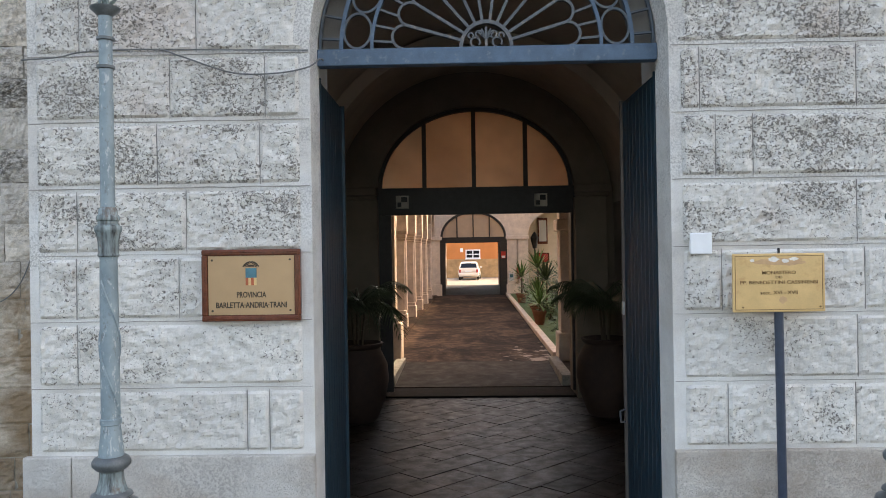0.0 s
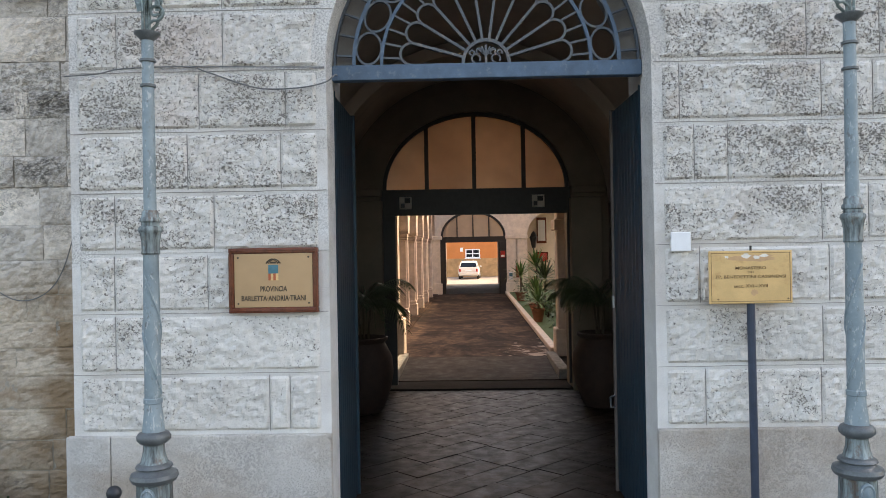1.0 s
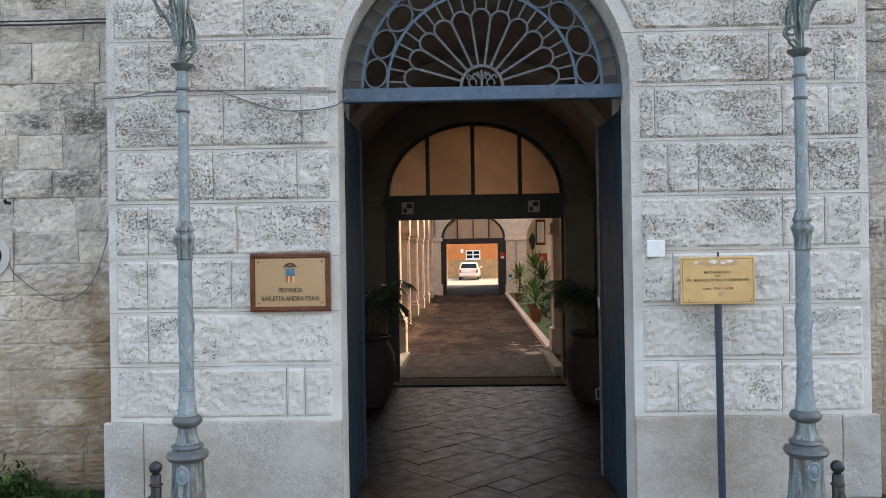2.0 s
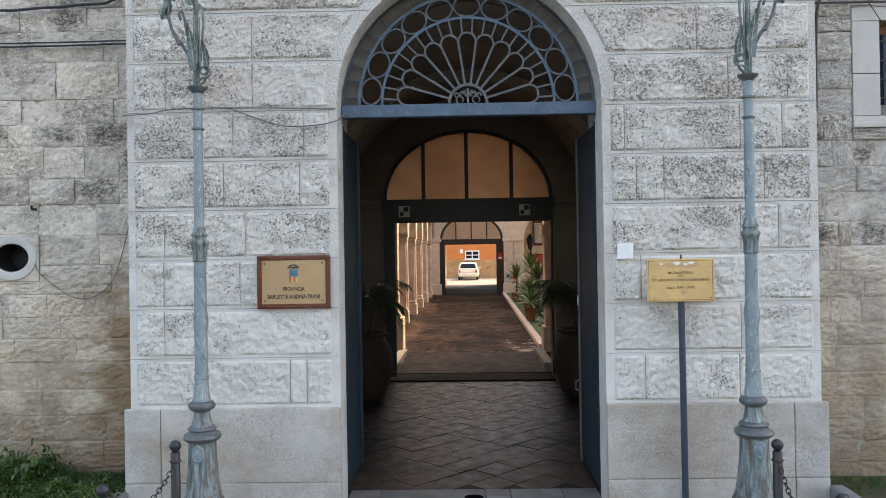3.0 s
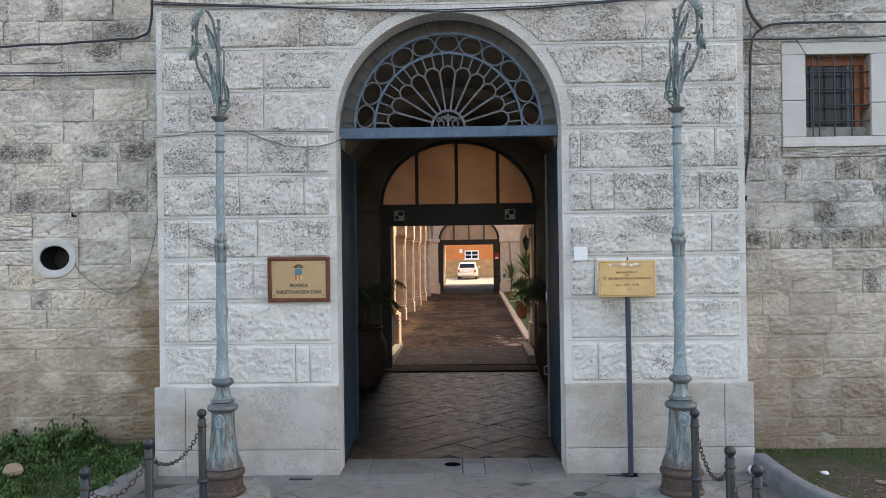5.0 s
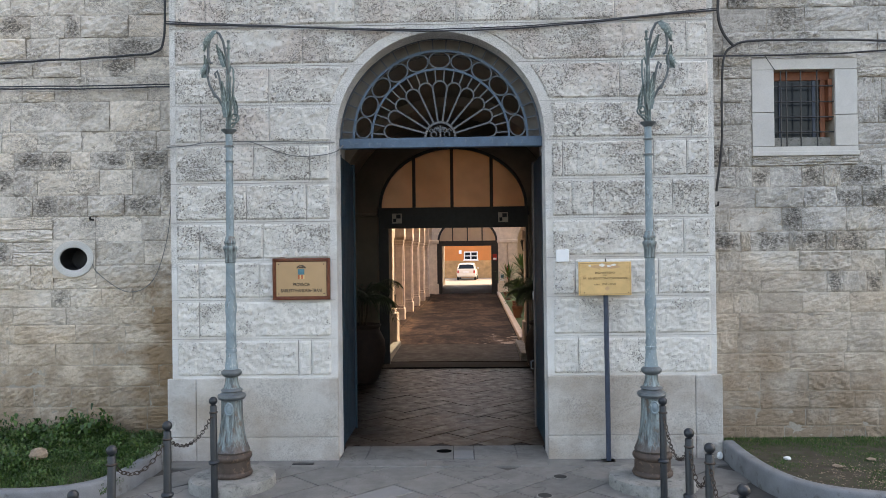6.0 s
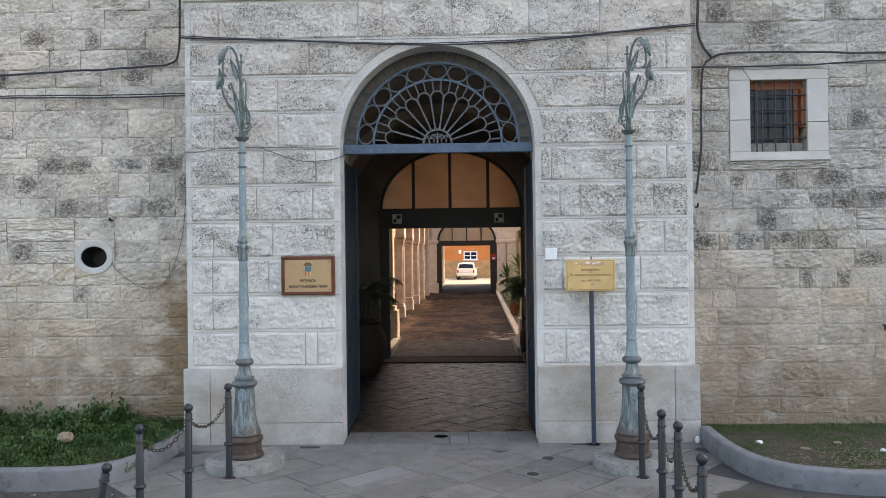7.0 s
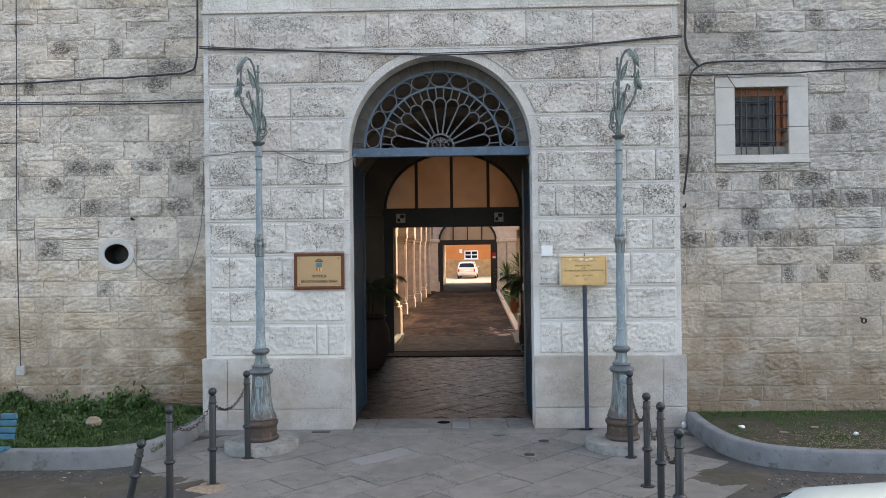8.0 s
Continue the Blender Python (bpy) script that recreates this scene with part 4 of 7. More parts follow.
# ---- gateway: fanlight, transom, door leaves ----
FY = 0.33
fan = thing("fanlight", pose(0, FY, SPRING + 0.02), "blue-grey wrought iron fanlight with petals and rings", "fanlight")
part("transom", boxed(-JAMB + 0.002, JAMB - 0.002, -0.04, 0.06, -0.115, 0.015, bevel=0.008), M_BLUE, fan, "blue painted iron transom beam")
part("outer_hoop", ribbon(bmesh.new(), arc(0, 0.015, 1.288, 0, 180, 48), 0.020, 0.04), M_IRONDULL, fan)
part("ring_hoop", ribbon(bmesh.new(), arc(0, 0.015, 1.125, 0, 180, 48), 0.030, 0.04), M_BLUE, fan)
part("petal_hoop", ribbon(bmesh.new(), arc(0, 0.015, 0.888, 0, 180, 48), 0.026, 0.04), M_BLUE, fan)
for i in range(22):
    a = radians(180 * (i + 0.5) / 22)
    part("spoke", ribbon(bmesh.new(), [(r * math.cos(a), 0, 0.015 + r * math.sin(a)) for r in (1.135, 1.284)], 0.016, 0.03), M_IRONDULL, fan)
PETALS = 11
half = math.pi / PETALS / 2
for i in range(PETALS):
    a = math.pi * (i + 0.5) / PETALS
    out, side, up = Vector((math.cos(a), 0, math.sin(a))), Vector((-math.sin(a), 0, math.cos(a))), Vector((0, 0, 0.015))
    # an oval ring between the two hoops, touching its neighbours
    pts = [out * (1.005 + 0.106 * math.cos(b)) + side * 0.136 * math.sin(b) + up for b in [2 * math.pi * j / 24 for j in range(24)]]
    part("iron_ring", ribbon(bmesh.new(), pts + pts[:1], 0.018, 0.035), M_IRONDULL, fan)
    # a petal: its round tip springs from the bars that it shares with the next ones
    foot, w = 0.645, 0.645 * math.sin(half)
    pts = [out * (foot * math.cos(half) + 0.095 * math.sin(b)) + side * w * math.cos(b) + up for b in [math.pi * j / 12 for j in range(13)]]
    part("petal", ribbon(bmesh.new(), pts, 0.020, 0.03), M_IRONGREY, fan)
    if i:
        b = math.pi * i / PETALS
        part("petal_bar", ribbon(bmesh.new(), [(r * math.cos(b), 0, 0.015 + r * math.sin(b)) for r in (0.19, 0.662)], 0.022, 0.034), M_IRONGREY, fan)
    for k in (-1, 1):
        b = a + k * radians(4.0)
        part("short_bar", ribbon(bmesh.new(), [(r * math.cos(b), 0, 0.015 + r * math.sin(b)) for r in (0.728, 0.88)], 0.017, 0.028), M_IRONGREY, fan)
part("hub_hoop", ribbon(bmesh.new(), arc(0, 0.015, 0.195, 0, 180, 24), 0.028, 0.05), M_IRONGREY, fan)
bm = bmesh.new()
for s in (-1, 1):
    for cx, cz, r in ((0.085, 0.055, 0.036), (0.055, 0.115, 0.026), (0.118, 0.105, 0.02)):
        ribbon(bm, arc(s * cx, cz, r, -40, 260, 14), 0.014, 0.03)
ribbon(bm, [(0, 0, 0.015), (0, 0, 0.17)], 0.02, 0.035)
for a in (-50, -25, 25, 50):
    ribbon(bm, [(0, 0, 0.08), (0.085 * math.sin(radians(a)), 0, 0.08 + 0.085 * math.cos(radians(a)))], 0.013, 0.03)
part("hub_ornament", bm, M_IRONGREY, fan, "cast floral scroll ornament")


M_STILE = simple("worn_bare_wood", (0.11, 0.088, 0.078), 0.7, scale=9.0, vary=0.35)


def door_leaf(name, hinge_x, sign):
    """A plank leaf, hinged at y = 0.42 and swung straight inwards; the shown face looks to the middle."""
    d = thing(name, pose(hinge_x, 0.42, 0.03), "tall dark blue wooden door leaf standing open", "door", kind="structure")
    t = 0.065
    w, h = 1.2, 3.86
    for i in range(9):
        y0 = 0.02 + i * (w - 0.04) / 9
        part("plank", boxed(*sorted((0.012 * sign, t * sign)), y0 + 0.003, y0 + (w - 0.04) / 9 - 0.003, 0.02, h - 0.02, bevel=0.005), M_DOOR, d)
    part("stile", boxed(*sorted((-0.002 * sign, (t + 0.012) * sign)), 0.0, 0.022, 0, h), M_DOOR, d)
    part("stile", boxed(*sorted((-0.012 * sign, (t + 0.012) * sign)), w - 0.022, w + 0.012, 0, h), M_STILE if sign > 0 else M_DOOR, d, "worn meeting stile")
    for z in (0.1, 1.3, 2.5, 3.6):
        part("rail", boxed(*sorted(((t + 0.001) * sign, (t + 0.024) * sign)), 0.024, w - 0.026, z, z + 0.16, bevel=0.004), M_DOOR, d)
    return d


leaf_l = door_leaf("door_1", -JAMB + 0.002, -1)
leaf_r = door_leaf("door_2", JAMB - 0.002, 1)
part("lock", boxed(-0.03, -0.013, 1.09, 1.15, 1.86, 1.98, bevel=0.004), M_CABLEGREY, leaf_r, "pale steel lock plate")
part("handle", tube(bmesh.new(), [(-0.017, 1.12, 0.86), (-0.06, 1.12, 0.86), (-0.065, 1.12, 0.96), (-0.017, 1.12, 0.98)], 0.012), M_IRONGREY, leaf_r, "steel pull handle")


# ---- plaques ----
def plaque():
    x0, x1, z0, z1 = -2.115, -1.392, 2.017, 2.54
    p = thing("plaque", pose((x0 + x1) / 2, -0.03, (z0 + z1) / 2), "brass name plaque in a varnished wooden frame", "plaque")
    w, h = (x1 - x0) / 2, (z1 - z0) / 2
    part("backboard", boxed(-w + 0.01, w - 0.01, -0.018, 0.03, -h + 0.01, h - 0.01), M_FRAMEWOOD, p)
    f = 0.042
    for a, b, c, e in ((-w, w, h - f, h), (-w, w, -h, -h + f), (-w, -w + f, -h + f, h - f), (w - f, w, -h + f, h - f)):
        part("frame_bar", boxed(a, b, -0.036, 0.02, c, e, bevel=0.008), M_FRAMEWOOD, p)
    for a, b, c, e in ((-w + 0.014, w - 0.014, h - 0.024, h - 0.014), (-w + 0.014, w - 0.014, -h + 0.014, -h + 0.024), (-w + 0.014, -w + 0.024, -h + 0.025, h - 0.025), (w - 0.024, w - 0.014, -h + 0.025, h - 0.025)):
        part("frame_bead", boxed(a, b, -0.041, -0.03, c, e, bevel=0.004), M_FRAMEWOOD, p)
    plate = part("brass_plate", boxed(-w + f + 0.004, w - f - 0.004, -0.024, -0.0185, -h + f + 0.004, h - f - 0.004, bevel=0.002), M_BRASS, p, "brushed brass plate")
    lettering("lettering", "PROVINCIA", 0.058, M_INK, plate, 0.0, -0.0252, -0.088, "dark engraved capitals", 0.215)
    lettering("lettering", "BARLETTA\u00b7ANDRIA\u00b7TRANI", 0.058, M_INK, plate, 0.0, -0.0252, -0.163, "dark engraved capitals", 0.518)
    part("shield", boxed(-0.04, 0.04, -0.0275, -0.0242, 0.055, 0.125), M_BLUEMARK, plate, "enamel shield, teal above, red and gold stripes below")
    for i, mt in enumerate((M_REDMARK, M_YELLOW, M_REDMARK, M_YELLOW)):
        part("stripe", boxed(-0.04 + i * 0.02, -0.02 + i * 0.02, -0.0275, -0.0242, -0.0, 0.0545), mt, plate)
    bm = bmesh.new()
    for s in (-1, 1):
        for k in range(4):
            a = radians(90 + s * (12 + 17 * k))
            cx, cz = 0.046 * math.cos(a) * 1.1, 0.118 + 0.050 * math.sin(a)
            tube(bm, [(cx - 0.014, -0.026, cz - 0.004), (cx, -0.026, cz + 0.006), (cx + 0.014, -0.026, cz - 0.004)], 0.006, 5)
    box(bm, -0.025, 0.025, -0.0275, -0.0242, 0.135, 0.15)
    part("crest", bm, M_INK, plate, "dark engraved crown of leaves")
    for sx in (-1, 1):
        for sz in (-1, 1):
            part("screw", tube(bmesh.new(), [(sx * (w - f - 0.035), -0.030, sz * (h - f - 0.035)), (sx * (w - f - 0.035), -0.02, sz * (h - f - 0.035))], 0.008, 10), M_INK, plate)


plaque()


M_GLARE = simple("plate_glare", (0.78, 0.72, 0.64), 0.4, scale=20.0, vary=0.15)
M_BLOT = simple("brown_plate_stain", (0.60, 0.36, 0.19), 0.4, scale=20.0, vary=0.15)


def notice_sign():
    p = thing("sign_on_post", pose(2.02, -0.15, 0), "yellowed metal sign on a slim blue-black post", "sign")
    tube_bm = bmesh.new()
    tube(tube_bm, [(0.012, 0.02, 0.0), (0.0, 0.02, 2.44)], 0.031, 14)
    part("post", tube_bm, M_SIGNPOST, p)
    part("foot_plate", boxed(-0.08, 0.09, -0.06, 0.10, 0, 0.012, bevel=0.003), M_SIGNPOST, p)
    part("foot_bar", boxed(-0.28, -0.03, -0.02, 0.0, 0.0, 0.02), M_BLACK, p, "dark iron bar on the paving")
    plate = part("plate", boxed(-0.338, 0.306, -0.035, -0.015, 2.04, 2.452, bevel=0.006), M_YELLOW, p, "yellowed and stained plate")
    for a, b, c, d in ((-0.322, 0.290, 2.432, 2.436), (-0.322, 0.290, 2.056, 2.060), (-0.322, -0.318, 2.060, 2.432), (0.286, 0.290, 2.060, 2.432)):
        part("border_line", boxed(a, b, -0.0366, -0.0345, c, d), M_INKBROWN, plate)
    for txt, z, w, sz in (("MONASTERO", 2.306, 0.235, 0.034), ("DEI", 2.277, 0.045, 0.024), ("PP. BENEDETTINI CASSINENSI", 2.238, 0.54, 0.034), ("secc. XVI - XVII", 2.165, 0.26, 0.036)):
        lettering("lettering", txt, sz, M_INKBROWN, plate, -0.016, -0.0368, z, "faded brown letters", w, 0.004)
    # painted glare along the top edge of the plate, a rusty blot low down
    r = random.Random(31)
    for cx, cz, rx, rz, mt, lab in ((-0.20, 2.405, 0.020, 0.012, M_GLARE, "pale patch of painted glare"), (-0.05, 2.410, 0.045, 0.020, M_GLARE, "pale patch of painted glare"), (0.03, 2.398, 0.028, 0.017, M_GLARE, "pale patch of painted glare"),
                                    (0.09, 2.412, 0.040, 0.014, M_GLARE, "pale patch of painted glare"), (0.0, 2.395, 0.22, 0.030, M_BLOT, "brown stain"), (0.01, 2.125, 0.035, 0.028, M_BLOT, "brown stain")):
        bm = bmesh.new()
        depth = -0.0362 if mt is M_GLARE else -0.0354
        ring = [bm.verts.new((cx + math.cos(k * 0.3142) * rx * r.uniform(0.6, 1.1), depth, cz + math.sin(k * 0.3142) * rz * r.uniform(0.6, 1.1))) for k in range(20)]
        back = [bm.verts.new((v.co.x, -0.0345, v.co.z)) for v in ring]
        bm.faces.new(ring)
        for k in range(20):
            bm.faces.new((ring[k], back[k], back[(k + 1) % 20], ring[(k + 1) % 20]))
        part("worn_patch", bm, mt, plate, lab)
    part("top_stud", tube(bmesh.new(), [(0, 0.0, 2.452), (0, 0.0, 2.49)], 0.009, 8), M_BLACK, p)
    for sx in (-0.27, 0.27):
        part("rivet", tube(bmesh.new(), [(sx, -0.039, 2.075), (sx, -0.03, 2.075)], 0.007, 8), M_INKBROWN, plate)


notice_sign()
ob = thing("wall_box", pose(1.507, -0.04, 2.531), "small square white plastic box on the stone wall", "box")
part("cover", boxed(-0.079, 0.079, -0.018, -0.002, -0.077, 0.077, bevel=0.008), M_WHITE, ob)
part("back_box", boxed(-0.07, 0.07, -0.002, 0.045, -0.068, 0.068), M_WHITE, ob)


# ---- street lamps ----
def leaf_blade(bm, base, tip, side, width, curl=0.0, n=10):
    """A cast leaf: a ridged blade from base to tip with scalloped edges and some thickness."""
    base, tip, side = Vector(base), Vector(tip), Vector(side).normalized()
    d = tip - base
    out = d.cross(side).normalized()
    top, bot = [], []
    for i in range(n + 1):
        t = i / n
        w = width * math.sin(math.pi * min(1, 0.12 + 0.88 * t) ** 0.8) * (1 - 0.18 * (i % 2))
        c = base + d * t + out * curl * math.sin(math.pi * t)
        row = [c - side * w - out * 0.012, c + out * 0.012, c + side * w - out * 0.012]
        top.append([bm.verts.new(p) for p in row])
        bot.append([bm.verts.new(p - out * 0.009) for p in row])
    for grid in (top, bot):
        for a, b in zip(grid, grid[1:]):
            for k in range(2):
                bm.faces.new((a[k], a[k + 1], b[k + 1], b[k]))
    for k in (0, 2):
        for i in range(n):
            bm.faces.new((top[i][k], top[i + 1][k], bot[i + 1][k], bot[i][k]))
    return bm


def spiral(c, r0, r1, a0, a1, n=18):
    return [(c[0] + (r0 + (r1 - r0) * i / n) * math.cos(radians(a0 + (a1 - a0) * i / n)), c[1], c[2] + (r0 + (r1 - r0) * i / n) * math.sin(radians(a0 + (a1 - a0) * i / n))) for i in range(n + 1)]


def iron_lamp_paint():
    """Blue-grey paint that runs to rust towards the foot and verdigris at the top."""
    m, n, l, b = material("lamp_paint", 0.45)
    c = ramp(n, l, spot(n, l, 6.0, 5.0, 0.65), [(0.3, (0.165, 0.22, 0.245)), (0.7, (0.255, 0.325, 0.355))])
    rust = ramp(n, l, spot(n, l, 26.0, 6.0, 0.75, (1, 1, 0.45), 5.0), grey((0.57, 0.0), (0.67, 0.75)))
    c = mix(n, l, rust, c, (0.11, 0.11, 0.11))
    flakes = ramp(n, l, spot(n, l, 38.0, 5.0, 0.7, (1, 1, 0.4), 15.0), grey((0.58, 0.0), (0.63, 0.7)))
    c = mix(n, l, flakes, c, (0.46, 0.49, 0.50))
    l.new(c, b.inputs["Base Color"])
    bump(n, l, b, mix(n, l, 0.5, spot(n, l, 70.0, 4.0), flakes), 0.45, 0.004)
    return m


M_LAMP = iron_lamp_paint()


def streaked_paint():
    """Worn paint with dark vertical runs."""
    m, n, l, b = material("streaked_lamp_paint", 0.5)
    c = ramp(n, l, spot(n, l, 30.0, 5.0, 0.65, (1, 1, 0.10)), [(0.34, (0.035, 0.039, 0.040)), (0.46, (0.13, 0.16, 0.165)), (0.64, (0.27, 0.335, 0.34))])
    c = mix(n, l, ramp(n, l, spot(n, l, 14.0, 6.0, 0.75, (1, 1, 0.6), 5.0), grey((0.52, 0.0), (0.64, 0.8))), c, (0.13, 0.085, 0.06))
    # rust creeps up from the foot
    low = plus(n, l, spot(n, l, 11.0, 6.0, 0.7, (1, 1, 0.45), 9.0), height_of(n, l, 0.38, 0.70, 0.18, -0.30))
    c = mix(n, l, ramp(n, l, low, grey((0.47, 0.0), (0.62, 0.8))), c, (0.075, 0.048, 0.035))
    l.new(c, b.inputs["Base Color"])
    bump(n, l, b, spot(n, l, 60.0, 4.0), 0.4, 0.005)
    return m


M_PEDESTAL = streaked_paint()
M_LAMPFOOT = simple("rusty_lamp_foot", (0.064, 0.043, 0.033), 0.6, scale=9.0, vary=0.5, bumpy=0.5, worn=(0.18, 0.12, 0.085))
M_VERDIGRIS = simple("grey_green_leaf_paint", (0.135, 0.175, 0.168), 0.5, scale=16.0, vary=0.5, worn=(0.30, 0.37, 0.36))
M_VEIN = simple("pale_worn_leaf_vein", (0.30, 0.36, 0.345), 0.5, scale=20.0, vary=0.4)
M_COLLAR = simple("dark_collar_iron", (0.098, 0.112, 0.118), 0.36, scale=12.0, vary=0.4)


def street_lamp(x, y, mirror):
    p = thing("street_lamp", pose(x, y, 0), "blue-grey cast iron street lamp post on a stone base", "street lamp", "lamps beside the gateway")
    s0 = -mirror
    part("base_stone", lathe(bmesh.new(), [(0.475, 0.0), (0.475, 0.09), (0.46, 0.115), (0.40, 0.12)], 40), M_BASESTONE, p, "round rough stone base", True)
    part("foot", lathe(bmesh.new(), [(0.19, 0.118), (0.213, 0.128), (0.220, 0.15), (0.212, 0.172), (0.196, 0.182), (0.192, 0.30), (0.206, 0.312), (0.216, 0.334), (0.212, 0.358), (0.196, 0.372), (0.185, 0.385)], 28), M_LAMPFOOT, p, "rusty brown drum foot", True)
    pedestal = part("pedestal", lathe(bmesh.new(), [(0.185, 0.385), (0.195, 0.405), (0.185, 0.43), (0.158, 0.50), (0.138, 0.60), (0.125, 0.72), (0.118, 0.86), (0.115, 0.95), (0.118, 0.968)], 48, flute=0.10, flutes=8, fz=(0.42, 0.93)), M_PEDESTAL, p, "flared fluted pedestal", True)
    part("medallion", lathe(bmesh.new(), [(0.050, -0.010), (0.050, 0.006), (0.042, 0.014), (0.034, 0.008), (0.024, 0.012), (0.010, 0.022)], 18), M_LAMP, pedestal, "oval relief medallion", True, pose(0, -0.117, 0.88, 90, 0, 0) @ Matrix.Diagonal((1, 1.5, 1, 1)))
    part("pedestal_collar", lathe(bmesh.new(), [(0.118, 0.965), (0.146, 0.98), (0.158, 1.005), (0.150, 1.03), (0.118, 1.045), (0.108, 1.06), (0.122, 1.072), (0.116, 1.085), (0.09, 1.10)], 32), M_COLLAR, p, "dark moulded collar", True)
    part("waist", lathe(bmesh.new(), [(0.092, 1.098), (0.088, 1.11), (0.074, 1.16), (0.069, 1.21), (0.070, 1.225)], 32, flute=0.08, flutes=10, fz=(1.11, 1.21)), M_PEDESTAL, p, "streaked blue-grey waist", True)
    part("knop", lathe(bmesh.new(), [(0.070, 1.222), (0.090, 1.232), (0.112, 1.255), (0.114, 1.278), (0.098, 1.30), (0.076, 1.31)], 32, flute=0.06, flutes=14, fz=(1.23, 1.29)), M_COLLAR, p, "dark gadrooned ring", True)
    part("lower_shaft", lathe(bmesh.new(), [(0.074, 1.308), (0.071, 1.34), (0.060, 1.44), (0.056, 1.495), (0.062, 1.50), (0.062, 1.53), (0.055, 1.535), (0.055, 2.0), (0.052, 2.32), (0.050, 2.49), (0.055, 2.505)], 28), M_LAMP, p, "", True)
    # raised vine that winds up the lower shaft
    for turn0 in (0.0, math.pi):
        pts = []
        for i in range(41):
            u = i / 40
            a = turn0 + s0 * u * 5.2
            pts.append((0.0565 * math.cos(a), 0.0565 * math.sin(a), 1.56 + 0.80 * u))
        part("vine_relief", tube(bmesh.new(), pts, 0.0075, 6), M_LAMP, p, "raised winding vine in the same paint")
    part("capital", lathe(bmesh.new(), [(0.056, 2.50), (0.062, 2.51), (0.058, 2.53), (0.062, 2.59), (0.070, 2.645), (0.077, 2.655), (0.079, 2.668), (0.076, 2.684), (0.058, 2.695), (0.058, 2.715), (0.067, 2.722), (0.068, 2.735), (0.064, 2.747), (0.056, 2.755), (0.053, 2.785), (0.044, 2.80)], 32, flute=0.07, flutes=12, fz=(2.535, 2.64)), M_PEDESTAL, p, "leafy capital collar", True)
    part("upper_shaft", lathe(bmesh.new(), [(0.042, 2.79), (0.041, 3.40), (0.039, 3.63), (0.039, 3.96)], 24), M_LAMP, p, "", True)
    for z in (3.64, 3.81):
        part("shaft_ring", lathe(bmesh.new(), [(0.038, z - 0.012), (0.053, z - 0.008), (0.053, z + 0.008), (0.038, z + 0.012)], 24), M_COLLAR, p, "", True)
    part("top_cup", lathe(bmesh.new(), [(0.042, 3.945), (0.05, 3.955), (0.085, 3.985), (0.087, 3.998), (0.03, 4.0)], 24), M_COLLAR, p, "dark cup under the leaves", True)
    s = mirror
    part("stem", tube(bmesh.new(), [(0, 0, 3.99), (0, 0, 4.5), (0.005 * s, 0, 4.95)], 0.017, 10, 0.7), M_VERDIGRIS, p)
    part("stem_tip", lathe(bmesh.new(), [(0.012, 4.90), (0.026, 4.91), (0.026, 4.925), (0.013, 4.93), (0.013, 4.985), (0.022, 4.995), (0.012, 5.01)], 12, 0.004 * s, 0), M_VERDIGRIS, p, "", True)
    # the big crook that hangs to the street side, and smaller scrolls
    scroll_mat = M_COLLAR
    for pts, r, mt in (
        (((0.0, 0, 4.62), (-0.02, -0.02, 4.85), (-0.045, -0.04, 4.99), (-0.085, -0.05, 5.07), (-0.135, -0.06, 5.09), (-0.185, -0.06, 5.02), (-0.205, -0.06, 4.90), (-0.205, -0.06, 4.80), (-0.19, -0.06, 4.745), (-0.16, -0.06, 4.735)), 0.015, scroll_mat),
        (((-0.03, -0.02, 4.20), (-0.10, -0.04, 4.34), (-0.155, -0.05, 4.41), (-0.20, -0.05, 4.50), (-0.222, -0.05, 4.60), (-0.215, -0.05, 4.72)), 0.014, scroll_mat),
        (((-0.155, -0.05, 4.41), (-0.135, -0.05, 4.36), (-0.11, -0.05, 4.37)), 0.016, scroll_mat),
        (((-0.02, 0.0, 4.30), (-0.075, -0.02, 4.45), (-0.095, -0.02, 4.58), (-0.12, -0.02, 4.66), (-0.145, -0.02, 4.63), (-0.13, -0.02, 4.58)), 0.013, scroll_mat),
        (((0.02, 0.0, 4.15), (0.045, 0.0, 4.38), (0.06, 0.0, 4.55), (0.055, 0.0, 4.68), (0.03, 0.0, 4.72), (0.01, 0.0, 4.64)), 0.011, M_VERDIGRIS),
        (((0.02, 0.02, 4.02), (0.06, 0.02, 4.06), (0.085, 0.02, 4.14), (0.075, 0.02, 4.22)), 0.011, M_VERDIGRIS),
    ):
        part("scroll", tube(bmesh.new(), [(x * s, y, z) for x, y, z in pts], r, 8), mt, p, "dark curled iron scroll" if mt is scroll_mat else "")
    for base, tip, w, cu in (((-0.005, -0.06, 4.13), (-0.045, -0.09, 4.53), 0.056, 0.03), ((-0.025, -0.03, 4.70), (-0.11, -0.06, 4.95), 0.046, 0.02),
                             ((-0.235, -0.05, 4.58), (-0.245, -0.06, 4.83), 0.050, 0.035), ((-0.14, -0.06, 5.10), (-0.255, -0.07, 4.87), 0.062, 0.035),
                             ((0.095, -0.02, 4.14), (0.055, -0.02, 4.41), 0.034, 0.03), ((-0.245, -0.05, 4.72), (-0.285, -0.05, 4.58), 0.036, 0.02)):
        b3, t3 = Vector((base[0] * s, base[1], base[2])), Vector((tip[0] * s, tip[1], tip[2]))
        across = Vector((1, -0.35 * s, 0.15))
        leaf = part("iron_leaf", leaf_blade(bmesh.new(), b3, t3, across, w, cu), M_VERDIGRIS, p, "grey-green cast iron leaf")
        # raised midrib and slanting side veins
        along = t3 - b3
        front = along.cross(across.normalized()).normalized()
